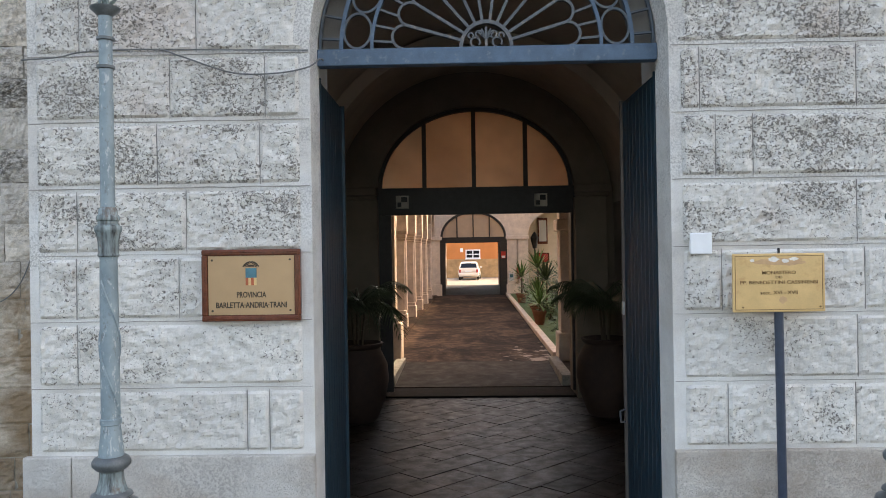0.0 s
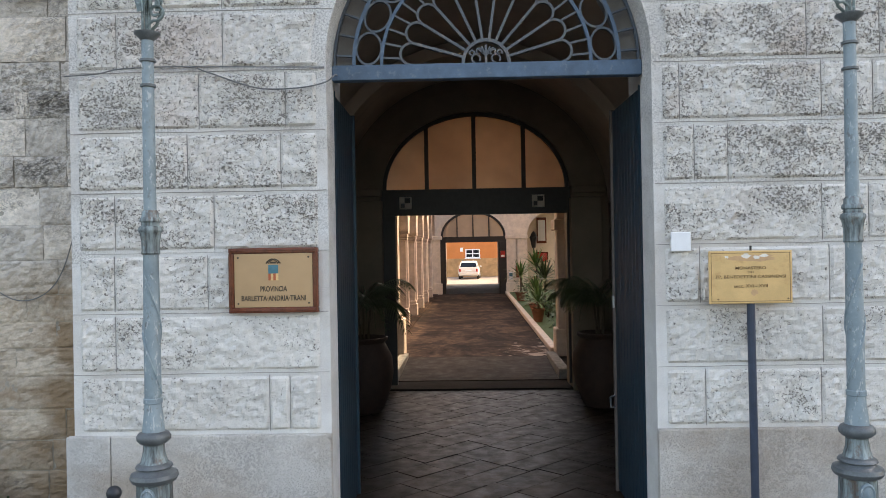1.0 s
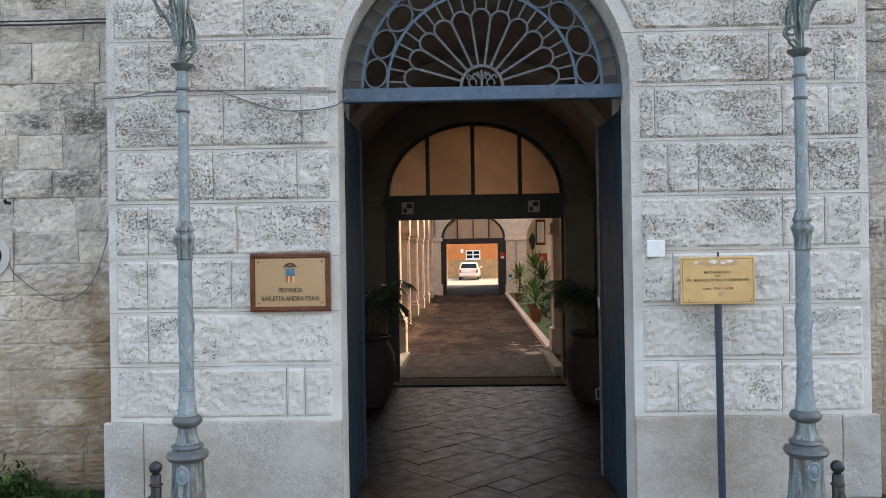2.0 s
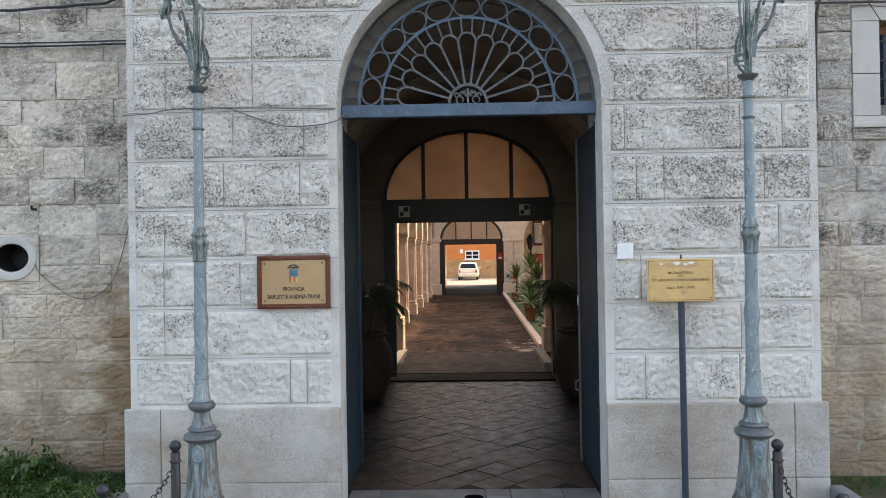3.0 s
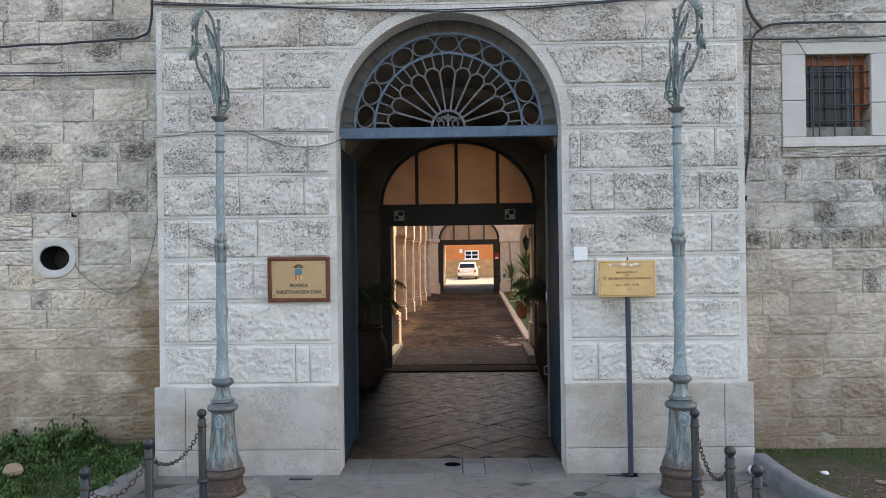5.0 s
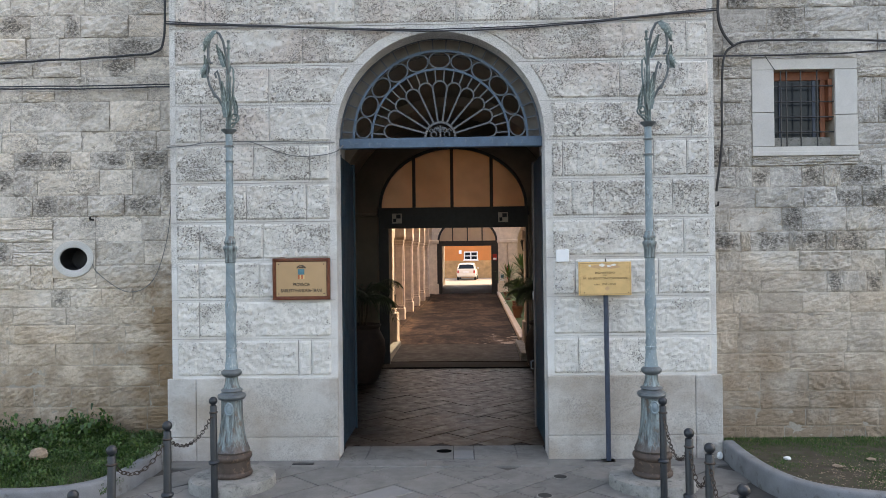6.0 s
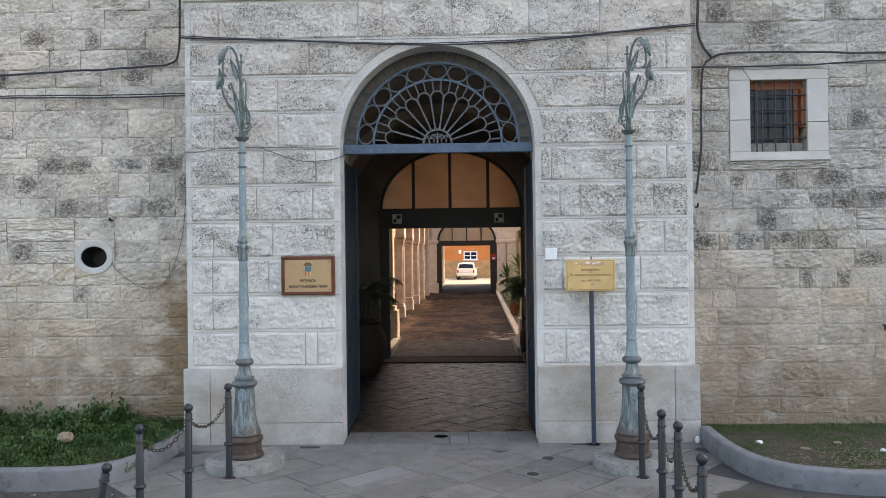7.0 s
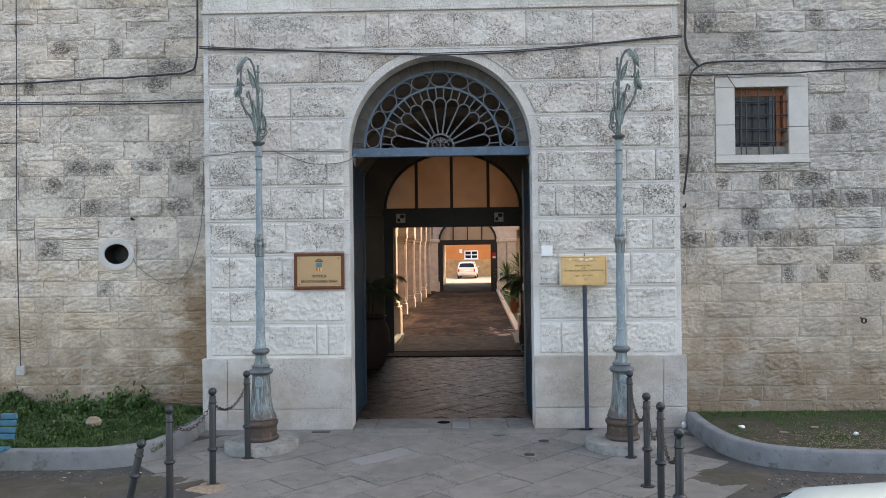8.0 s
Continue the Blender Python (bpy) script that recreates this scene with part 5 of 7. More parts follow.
        if front.y > 0:
            front = -front
        lift = front * 0.016 + along.cross(across).normalized() * cu * 0.9
        ribs = bmesh.new()
        tube(ribs, [b3 + lift * 0.3, b3 + along * 0.5 + lift, t3 - along * 0.05 + lift * 0.3], 0.0045, 5)
        for k in range(4):
            u = 0.2 + 0.16 * k
            for sg in (-1, 1):
                root = b3 + along * u + lift
                tube(ribs, [root, root + along * 0.12 + across.normalized() * sg * w * 0.62 - front * 0.004], 0.0035, 5)
        part("vein", ribs, M_VEIN, leaf, "pale worn raised veins")
    # a curl low on the stem and slim side stems
    part("scroll", tube(bmesh.new(), [(0.01 * s, -0.02, 4.04)] + [(x * s, -0.03, z) for x, y, z in spiral((0.072, 0, 4.13), 0.062, 0.018, -110, 330)], 0.010, 7), M_VERDIGRIS, p)
    for x0, x1, z1 in ((-0.022, -0.018, 4.72), (0.024, 0.03, 4.60)):
        part("side_stem", tube(bmesh.new(), [(x0 * s, -0.02, 3.99), (x1 * s, -0.025, 4.3), (x1 * s, -0.01, z1)], 0.010, 7, 0.6), M_VERDIGRIS, p)
    return p


street_lamp(-2.345, -1.035, 1)
street_lamp(2.325, -1.10, -1)


# ---- bollards and chains ----
def bollard(x, y, lean=(0, 0), h=1.0):
    p = thing("bollard", pose(x, y, 0, lean[0], lean[1], 0), "charcoal painted iron bollard with a ball top, linked by chain", "bollard", "bollards of the forecourt")
    part("post", lathe(bmesh.new(), [(0.036, -0.03), (0.036, h - 0.075), (0.033, h - 0.07), (0.020, h - 0.06)], 18), M_BOLLARD, p, "", True)
    part("collar", lathe(bmesh.new(), [(0.036, 0.375), (0.053, 0.385), (0.059, 0.40), (0.053, 0.415), (0.036, 0.425)], 18), M_BOLLARD, p, "", True)
    part("ball", lathe(bmesh.new(), [(0.018, h - 0.065)] + [(0.045 * math.cos(radians(a)), h - 0.02 + 0.045 * math.sin(radians(a))) for a in range(-60, 90, 15)], 18), M_BOLLARD, p, "", True)
    part("foot_ring", lathe(bmesh.new(), [(0.075, -0.01), (0.075, 0.012), (0.041, 0.018)], 18), M_BOLLARD, p, "", True)
    part("eye_ring", lathe(bmesh.new(), [(0.036, h - 0.150), (0.045, h - 0.145), (0.047, h - 0.140), (0.045, h - 0.135), (0.036, h - 0.130)], 16), M_CHAIN, p, "", True)
    return p


LINK = mesh_of(tube(bmesh.new(), [(0.020 * math.cos(2 * math.pi * i / 12) * 1.5, 0.018 * math.sin(2 * math.pi * i / 12), 0) for i in range(13)], 0.0042, 6), M_CHAIN, True, "link")


def chain(a, b, sag):
    a, b = Vector(a), Vector(b)
    c = thing("chain", Matrix.Translation(a), "sagging rusty iron chain between two bollards", "chain", "chains of the forecourt")
    n = 60
    pts = [a.lerp(b, i / n) - Vector((0, 0, sag * 4 * (i / n) * (1 - i / n))) for i in range(n + 1)]
    run, k, nxt = 0.0, 0, 0.0
    for p, q in zip(pts, pts[1:]):
        seg = (q - p).length
        while nxt <= run + seg:
            w = p.lerp(q, (nxt - run) / seg)
            d = (q - p).normalized()
            ob = new("link", LINK)
            ob.parent = c
            ob.matrix_basis = Matrix.Translation(w - a) @ d.to_track_quat("X", "Z").to_matrix().to_4x4() @ pose(0, 0, 0, 45 + 90 * (k % 2))
            nxt += 0.046
            k += 1
        run += seg


LEFT = [(-2.39, -1.53, 1.07), (-2.475, -2.60, 1.05), (-2.75, -3.12, 0.96), (-3.03, -3.5, 0.74)]
RIGHT = [(2.325, -1.57, 1.04), (2.25, -2.72, 0.98), (2.258, -3.24, 0.98), (2.145, -4.3, 0.97)]
for line in (LEFT, RIGHT):
    for i, (x, y, h) in enumerate(line):
        bollard(x, y, (4, 14) if line is LEFT and i == 3 else (rng.uniform(-0.6, 0.6), rng.uniform(-0.6, 0.6)), h)
    for (x0, y0, h0), (x1, y1, h1) in list(zip(line, line[1:]))[: 3 if line is RIGHT else 2]:
        chain((x0, y0, h0 - 0.14), (x1, y1, h1 - 0.14), 0.27 if line is RIGHT else 0.18)

# ---- kerbs, beds ----
def kerb(name, line, h=0.23, w=0.15):
    """A curved concrete kerb with rounded top edges, swept along a line on the ground."""
    pts = [Vector((*p, 0)) for p in line]
    fine = []
    for i in range(len(pts) - 1):
        p0, p1, p2, p3 = pts[max(i - 1, 0)], pts[i], pts[i + 1], pts[min(i + 2, len(pts) - 1)]
        for j in range(8):
            t = j / 8
            fine.append(0.5 * ((2 * p1) + (p2 - p0) * t + (2 * p0 - 5 * p1 + 4 * p2 - p3) * t * t + (3 * p1 - p0 - 3 * p2 + p3) * t ** 3))
    fine.append(pts[-1])
    prof = [(-w / 2, -0.05), (-w / 2, h - 0.03), (-w / 2 + 0.012, h - 0.008), (-w / 2 + 0.03, h), (w / 2 - 0.03, h), (w / 2 - 0.012, h - 0.008), (w / 2, h - 0.03), (w / 2, -0.05)]
    bm = bmesh.new()
    rings = []
    for i, p in enumerate(fine):
        d = (fine[min(i + 1, len(fine) - 1)] - fine[max(i - 1, 0)]).normalized()
        side = Vector((-d.y, d.x, 0))
        rings.append([bm.verts.new(p + side * a + Vector((0, 0, b))) for a, b in prof])
    for a, b in zip(rings, rings[1:]):
        for i in range(len(prof)):
            j = (i + 1) % len(prof)
            bm.faces.new((a[i], a[j], b[j], b[i]))
    bm.faces.new(rings[0])
    bm.faces.new(rings[-1][::-1])
    return solid(name, bm, M_CONCRETE, "curved grey concrete kerb of the planted bed", "kerb", "structure", True)


KERB_L = [(-3.50, -0.06), (-3.49, -0.55), (-3.50, -1.1), (-3.62, -1.55), (-3.95, -1.80), (-4.5, -1.88), (-6.5, -1.9), (-12, -1.9)]
KERB_R = [(3.52, -0.06), (3.50, -0.75), (3.56, -1.35), (3.75, -1.80), (4.15, -2.05), (4.8, -2.17), (6.5, -2.25), (12, -2.3)]
kerb("kerb_left", KERB_L)
kerb("kerb_right", KERB_R)


def left_ground(y):
    return 0.15


def right_ground(y):
    """The bare bed falls towards the wall."""
    return 0.085 - 0.019 * (y + 2.2)


def bed(name, line, label, mat, ground):
    bm = bmesh.new()
    low = [bm.verts.new((x, y + 0.04, ground(y) + 0.012 * math.sin(i * 2.1))) for i, (x, y) in enumerate(line)]
    high = [bm.verts.new((x, FLANK_Y + 0.06, ground(FLANK_Y))) for x, y in line]
    for i in range(len(line) - 1):
        bm.faces.new((low[i], low[i + 1], high[i + 1], high[i]))
    return solid(name, bm, mat, label, "soil", "structure")


bed("ground_bed_left", KERB_L, "dark soil of the weedy bed", M_DARKSOIL, left_ground)
M_EARTH = slab_material("dry_earth", (0.060, 0.045, 0.030), 0.95, (0.028, 0.036, 0.012), 0.0, 0.95)
bed("ground_bed_right", KERB_R, "bare earth of the sparse bed", M_EARTH, right_ground)


def edge_y(line, x):
    pts = sorted(line)
    for (xa, ya), (xb, yb) in zip(pts, pts[1:]):
        if xa <= x <= xb:
            return ya + (yb - ya) * (x - xa) / max(1e-6, xb - xa)
    return pts[0][1]


def plants(name, label, line, x0, x1, count, size, upright, mat, seed_, clump=None, ground=left_ground):
    """Loose blades and leaves, each a bent strip of its own."""
    r = random.Random(seed_)
    verts, faces = [], []
    for _ in range(count):
        x = r.uniform(x0, x1)
        y = r.uniform(edge_y(line, x) + 0.10, FLANK_Y - 0.02)
        k = clump(x, y, r) if clump else 1.0
        if k <= 0:
            continue
        h = size * r.uniform(0.4, 1.0) * k
        w = h * (r.uniform(0.06, 0.13) if upright else r.uniform(0.28, 0.55))
        a, lean = r.uniform(0, 6.28), r.uniform(0.2, 1.0) * (0.6 if upright else 1.3)
        base = Vector((x, y, ground(y) - 0.012 + (r.uniform(0, 1.0) ** 1.5 * size * 2.7 * k * (0.0 if upright else 1.0))))
        d, s = Vector((math.cos(a), math.sin(a), 0)), Vector((-math.sin(a), math.cos(a), 0))
        mid = base + d * h * lean * 0.35 + Vector((0, 0, h * 0.55))
        tip = base + d * h * lean + Vector((0, 0, h * (0.9 if upright else 0.6)))
        n = len(verts)
        verts += [tuple(base - s * w * 0.2), tuple(base + s * w * 0.2), tuple(mid + s * w * 0.5), tuple(mid - s * w * 0.5), tuple(tip)]
        faces += [(n, n + 1, n + 2, n + 3), (n + 3, n + 2, n + 4)]
    me = bpy.data.meshes.new(name)
    me.from_pydata(verts, [], faces)
    me.materials.append(mat)
    return tagged(new(name, me), label, "plants", kind="stuff")


def left_clump(x, y, r):
    v = noise.noise((x * 1.1, y * 1.1, 3.0)) + 0.55 * noise.noise((x * 4, y * 4, 8.0))
    back = 0.75 + 0.45 * (y + 1.8) / 2.6
    return max(0.0, (0.75 + v) * back) if v > -0.42 else 0.35


def right_clump(x, y, r):
    v = 0.7 * noise.noise((x * 2.6, y * 2.6, 13.0)) + 0.6 * noise.noise((x * 8, y * 8, 18.0))
    return 0.6 + 0.5 * v + 0.5 * max(0.0, y) if v > r.uniform(-0.9, 0.55) - 0.30 * (y + 0.6) else 0.0


plants("weeds", "lush green weeds and low leafy plants in the bed", KERB_L, -11.5, -3.45, 150000, 0.068, False, M_LEAFMASS, 21, left_clump)
plants("grass", "tufts of green grass among the weeds", KERB_L, -11.5, -3.45, 45000, 0.19, True, M_LEAFMASS, 22, left_clump)
def tall_clump(x, y, r):
    v = noise.noise((x * 1.6, y * 1.6, 33.0))
    return 0.6 + v if y > -0.1 and v > 0.12 else 0.0


plants("tall_weeds", "taller leafy weeds along the foot of the wall", KERB_L, -9.5, -3.5, 9000, 0.13, False, M_LEAFMASS, 27, tall_clump)
plants("sparse_grass", "sparse short grass and dry litter on bare earth", KERB_R, 3.5, 11.5, 150000, 0.062, True, M_DRYGRASS, 23, right_clump, right_ground)


def bed_litter(r):
    """Dry leaf flecks scattered thickest along the front of the bare bed."""
    verts, faces = [], []
    for _ in range(1500):
        x = r.gauss(5.6, 1.1)
        y = r.gauss(-1.15, 0.45)
        if x < 3.8 or y < edge_y(KERB_R, x) + 0.2 or y > FLANK_Y - 0.1:
            continue
        z, s, a = right_ground(y) + 0.008 + r.uniform(0, 0.02), r.uniform(0.008, 0.026), r.uniform(0, 6.28)
        dx, dy, up = math.cos(a) * s, math.sin(a) * s, r.uniform(0.002, 0.014)
        n = len(verts)
        verts += [(x - dx, y - dy, z), (x + dy * 0.5, y - dx * 0.5, z + up), (x + dx, y + dy, z + up * 0.4), (x - dy * 0.5, y + dx * 0.5, z + up)]
        faces += [(n, n + 1, n + 3), (n + 1, n + 2, n + 3)]
    me = bpy.data.meshes.new("leaf_litter")
    me.from_pydata(verts, [], faces)
    me.materials.append(M_ROCK)
    return tagged(new("leaf_litter", me), "pale dry leaf litter on the bare earth", "leaf litter", kind="stuff")


bed_litter(random.Random(77))


def pebble(name, x, y, z, r, mat, label, category, seed_, flat=0.6):
    bm = bmesh.new()
    bmesh.ops.create_icosphere(bm, subdivisions=2, radius=r)
    for v in bm.verts:
        v.co *= 1 + 0.35 * noise.noise(v.co * (2.2 / r) * 0.5 + Vector((seed_, 0, 0)))
        v.co.z *= flat
    return solid(name, bm, mat, label, category, m=pose(x, y, z, 0, 0, seed_ * 40))


pebble("rock", -4.66, -0.85, 0.32, 0.095, M_ROCK, "pale brown rock lying among the weeds", "rock", 1.7, 0.8)
pebble("crumpled_paper", 4.13, -0.30, right_ground(-0.3) + 0.02, 0.044, M_LITTER, "crumpled white paper on the earth", "litter", 2.2, 0.6)
pebble("crumpled_paper", 5.45, -0.77, right_ground(-0.77) + 0.02, 0.034, M_LITTER, "crumpled white paper on the earth", "litter", 5.2, 0.7)
pebble("paper_scrap", 4.55, -0.65, right_ground(-0.65) + 0.02, 0.06, M_ROCK, "torn beige paper scrap on the earth", "litter", 3.4, 0.25)
pebble("paper_scrap", 5.1, -0.35, right_ground(-0.35) + 0.02, 0.05, M_ROCK, "torn beige paper scrap on the earth", "litter", 6.4, 0.25)
# small white lump added in place of a stain on the plinth corner
pebble("white_cup", 3.40, -0.10, 0.05, 0.035, M_LITTER, "white lump standing in for a stain on the plinth corner", "litter", 4.4, 1.5)


def debris(name, label, x0, x1, y0, y1, count, seed_, mat):
    """Loose chips, twigs and dead leaves on the ground."""
    r = random.Random(seed_)
    verts, faces = [], []
    for _ in range(count):
        x, y = r.uniform(x0, x1), r.uniform(y0, y1)
        if noise.noise((x * 1.7, y * 1.7, seed_)) < r.uniform(-0.5, 0.4):
            continue
        s, a = r.uniform(0.004, 0.016), r.uniform(0, 6.28)
        d, e = Vector((math.cos(a), math.sin(a), 0)) * s * r.uniform(1, 2.4), Vector((-math.sin(a), math.cos(a), 0)) * s
        c = Vector((x, y, -0.008))
        n = len(verts)
        h = Vector((0, 0, s * r.uniform(0.3, 0.9)))
        verts += [tuple(c - d), tuple(c - e), tuple(c + d), tuple(c + e), tuple(c + h)]
        faces += [(n, n + 1, n + 4), (n + 1, n + 2, n + 4), (n + 2, n + 3, n + 4), (n + 3, n, n + 4)]
    me = bpy.data.meshes.new(name)
    me.from_pydata(verts, [], faces)
    me.materials.append(mat)
    return tagged(new(name, me), label, "debris", kind="stuff")


M_DEBRIS, _n, _l, _b = material("mixed_debris", 0.9)
_g = _n.new("ShaderNodeNewGeometry")
_l.new(ramp(_n, _l, _g.outputs["Random Per Island"], [(0.0, (0.03, 0.026, 0.02)), (0.6, (0.10, 0.085, 0.06)), (0.93, (0.18, 0.16, 0.12)), (1.0, (0.40, 0.38, 0.34))]), _b.inputs["Base Color"])
debris("leaf_debris", "dead leaves and stone chips along the kerb", -7.5, -2.75, -3.3, -2.0, 2600, 5, M_DEBRIS)
debris("leaf_debris", "dead leaves and stone chips along the kerb", 2.9, 7.5, -3.4, -2.25, 2200, 6, M_DEBRIS)
M_DIRT = slab_material("dusty_dirt", (0.075, 0.066, 0.050), 0.95, (0.032, 0.032, 0.020), 0.0, 0.9)


def dirt_patch(x, y, rx, ry, seed_, name="dirt_patch", mat=None, label="low patch of dusty dirt over the paving edge", category="dirt"):
    """A low uneven mound of dirt over the broken edge of the paving."""
    bm = bmesh.new()
    rings = []
    for j in range(6):
        k = 1 - j / 6
        ring = []
        for i in range(36):
            a = 2 * math.pi * i / 36
            q = k * (1 + 0.35 * noise.noise((math.cos(a) * 1.3, math.sin(a) * 1.3, seed_)) + 0.15 * noise.noise((math.cos(a) * 4, math.sin(a) * 4, seed_)))
            ring.append(bm.verts.new((rx * q * math.cos(a), ry * q * math.sin(a), -0.011 + 0.03 * (1 - k) ** 0.7 + (0.006 * noise.noise((i * 0.7, j * 1.1, seed_)) if j else 0))))
        rings.append(ring)
    for a, b in zip(rings, rings[1:]):
        for i in range(36):
            bm.faces.new((a[i], a[(i + 1) % 36], b[(i + 1) % 36], b[i]))
    bm.faces.new(rings[-1])
    return solid(name, bm, mat or M_DIRT, label, category, smooth=True, m=pose(x, y, 0))


dirt_patch(3.15, -2.45, 0.55, 0.42, 2.0)
dirt_patch(-3.25, -2.45, 0.6, 0.35, 7.0)
dirt_patch(-4.4, -2.75, 0.9, 0.4, 9.0)
dirt_patch(4.6, -3.0, 1.1, 0.35, 12.0)
dirt_patch(-2.46, -2.64, 0.25, 0.20, 15.0, "concrete_footing", M_ROCK, "rough pale concrete smear round a bollard foot", "footing")
dirt_patch(-2.39, -1.56, 0.13, 0.10, 18.0, "concrete_footing", M_ROCK, "rough pale concrete smear round a bollard foot", "footing")


# ---- windows of the flanking walls ----
def pierced(name, x0, x1, hole, label):
    """A wall body with a rectangular hole (x0, x1, z0, z1) right through it."""
    bm = bmesh.new()
    a, b, c, d = hole
    y0, y1 = FLANK_Y + 0.047, 1.6
    box(bm, x0, a, y0, y1, -0.2, 16.0)
    box(bm, b, x1, y0, y1, -0.2, 16.0)
    box(bm, a, b, y0, y1, -0.2, c)
    box(bm, a, b, y0, y1, d, 16.0)
    return bm


def window_1():
    w = thing("window_1", pose(0, FLANK_Y, 0), "small barred window in a pale stone surround", "window", kind="structure")
    a, b, c, d = WIN
    A, B, C, D = WINFRAME
    for x0, x1, z0, z1 in ((A, B, d, D), (A, B, C, c), (A, a, c, (c + d) / 2 - 0.06), (A, a, (c + d) / 2 - 0.056, d), (b, B, c, (c + d) / 2 - 0.1), (b, B, (c + d) / 2 - 0.096, d)):
        part("surround_stone", boxed(x0 + 0.002, x1 - 0.002, 0.012, 0.25, z0 + 0.002, z1 - 0.002, bevel=0.006), M_SURROUND, w, "smooth pale stone")
    part("lower_sill", boxed(A - 0.01, B + 0.01, -0.02, 0.2, C - 0.03, C + 0.028, bevel=0.006), M_SURROUND, w)
    fy = 0.17
    for x0, x1, z0, z1 in ((a, b, d - 0.115, d), (a, a + 0.035, c + 0.14, d - 0.117), (b - 0.13, b - 0.06, c + 0.14, d - 0.117)):
        part("window_frame", boxed(x0, x1, fy, fy + 0.05, z0, z1, bevel=0.005), M_WINWOOD, w, "old red-brown wooden frame")
    part("shutter", boxed(b - 0.056, b - 0.004, 0.08, fy + 0.05, c + 0.36, d - 0.118, bevel=0.006), M_WINWOOD, w, "red-brown shutter folded against the reveal")
    part("sash", boxed(a + 0.13, a + 0.17, fy + 0.012, fy + 0.04, c + 0.14, d - 0.118), M_SIGNPOST, w, "dark sash bar")
    part("sash", boxed(b - 0.23, b - 0.19, fy + 0.012, fy + 0.04, c + 0.14, d - 0.118), M_SIGNPOST, w, "dark sash bar")
    part("pane", boxed(a + 0.036, b - 0.131, fy + 0.022, fy + 0.028, c + 0.14, d - 0.118), M_DARKGLASS, w)
    part("sill_board", boxed(a + 0.002, b - 0.002, fy - 0.02, fy + 0.05, c + 0.002, c + 0.138, bevel=0.006), M_BASESTONE, w, "grey board under the sash")
    for k in (0.13, 0.225, 0.46, 0.73):
        x = a + (b - a) * k
        part("bar", tube(bmesh.new(), [(x, 0.06, c - 0.01), (x, 0.06, d + 0.01)], 0.010, 8), M_BLACK, w)
    for k in (0.19, 0.385, 0.585, 0.79):
        z = c + (d - c) * k
        part("bar", tube(bmesh.new(), [(a - 0.01, 0.06, z), (b + 0.01, 0.06, z)], 0.010, 8), M_BLACK, w)


window_1()
for owner, m_ in ((wall_left, pierced("l", -16, -BX, (OVAL[0] - 0.26, OVAL[0] + 0.26, OVAL[1] - 0.22, OVAL[1] + 0.22), "")), (wall_right, pierced("r", BX, 16, WIN, ""))):
    owner.data = mesh_of(m_, M_JOINT, False, "wall_body")


def oval_window():
    w = thing("window_2", pose(OVAL[0], FLANK_Y, OVAL[1]), "small dark oval opening in a pale stone ring", "window", kind="structure")
    n = 36
    bm = bmesh.new()
    ring = lambda rx, rz, y: [bm.verts.new((rx * math.cos(2 * math.pi * i / n), y, rz * math.sin(2 * math.pi * i / n))) for i in range(n)]
    r = [ring(0.285, 0.255, 0.05), ring(0.28, 0.25, 0.0), ring(0.205, 0.17, -0.005), ring(0.195, 0.158, 0.004), ring(0.195, 0.158, 0.02)]
    for a, b in zip(r, r[1:]):
        for i in range(n):
            j = (i + 1) % n
            bm.faces.new((a[i], a[j], b[j], b[i]))
    part("ring_stone", bm, M_SURROUND, w, "pale carved stone ring", True)
    # stone shaft painted black for the shade inside the opening
    bm = bmesh.new()
    r = [ring(0.195, 0.158, 0.021), ring(0.195, 0.158, 0.36)]
    for i in range(n):
        j = (i + 1) % n
        bm.faces.new((r[0][i], r[0][j], r[1][j], r[1][i]))
    part("dark_lining", bm, M_BLACK, w, "shaft painted black for the shade inside", True)
    bm = bmesh.new()
    outer = [bm.verts.new((max(-0.298, min(0.298, 0.5 * math.cos(2 * math.pi * (i + 0.5) / n))), 0.022, max(-0.262, min(0.262, 0.5 * math.sin(2 * math.pi * (i + 0.5) / n))))) for i in range(n)]
    inner = [bm.verts.new((0.27 * math.cos(2 * math.pi * (i + 0.5) / n), 0.022, 0.24 * math.sin(2 * math.pi * (i + 0.5) / n))) for i in range(n)]
    for i in range(n):
        j = (i + 1) % n
        bm.faces.new((outer[i], outer[j], inner[j], inner[i]))
    part("surround_stone", bm, M_FLANK, w)
    part("back_panel", boxed(-0.25, 0.25, 0.35, 0.38, -0.22, 0.22), M_BLACK, w, "black panel for the shade inside")


oval_window()


# ---- cables on the walls ----
def wire(name, pts, r, mat, label, category="cable", wob=0.0, n=8):
    pts = [Vector(p) for p in pts]
    fine = []
    for i in range(len(pts) - 1):
        p0, p1, p2, p3 = pts[max(i - 1, 0)], pts[i], pts[i + 1], pts[min(i + 2, len(pts) - 1)]
        for j in range(n):
            t = j / n
            q = 0.5 * ((2 * p1) + (p2 - p0) * t + (2 * p0 - 5 * p1 + 4 * p2 - p3) * t * t + (3 * p1 - p0 - 3 * p2 + p3) * t ** 3)
            q.z += wob * noise.noise((q.x * 2.5, q.z * 2.5, 0))
            fine.append(q)
    fine.append(pts[-1])
    return solid(name, tube(bmesh.new(), fine, r, 7), mat, label, category, smooth=True)


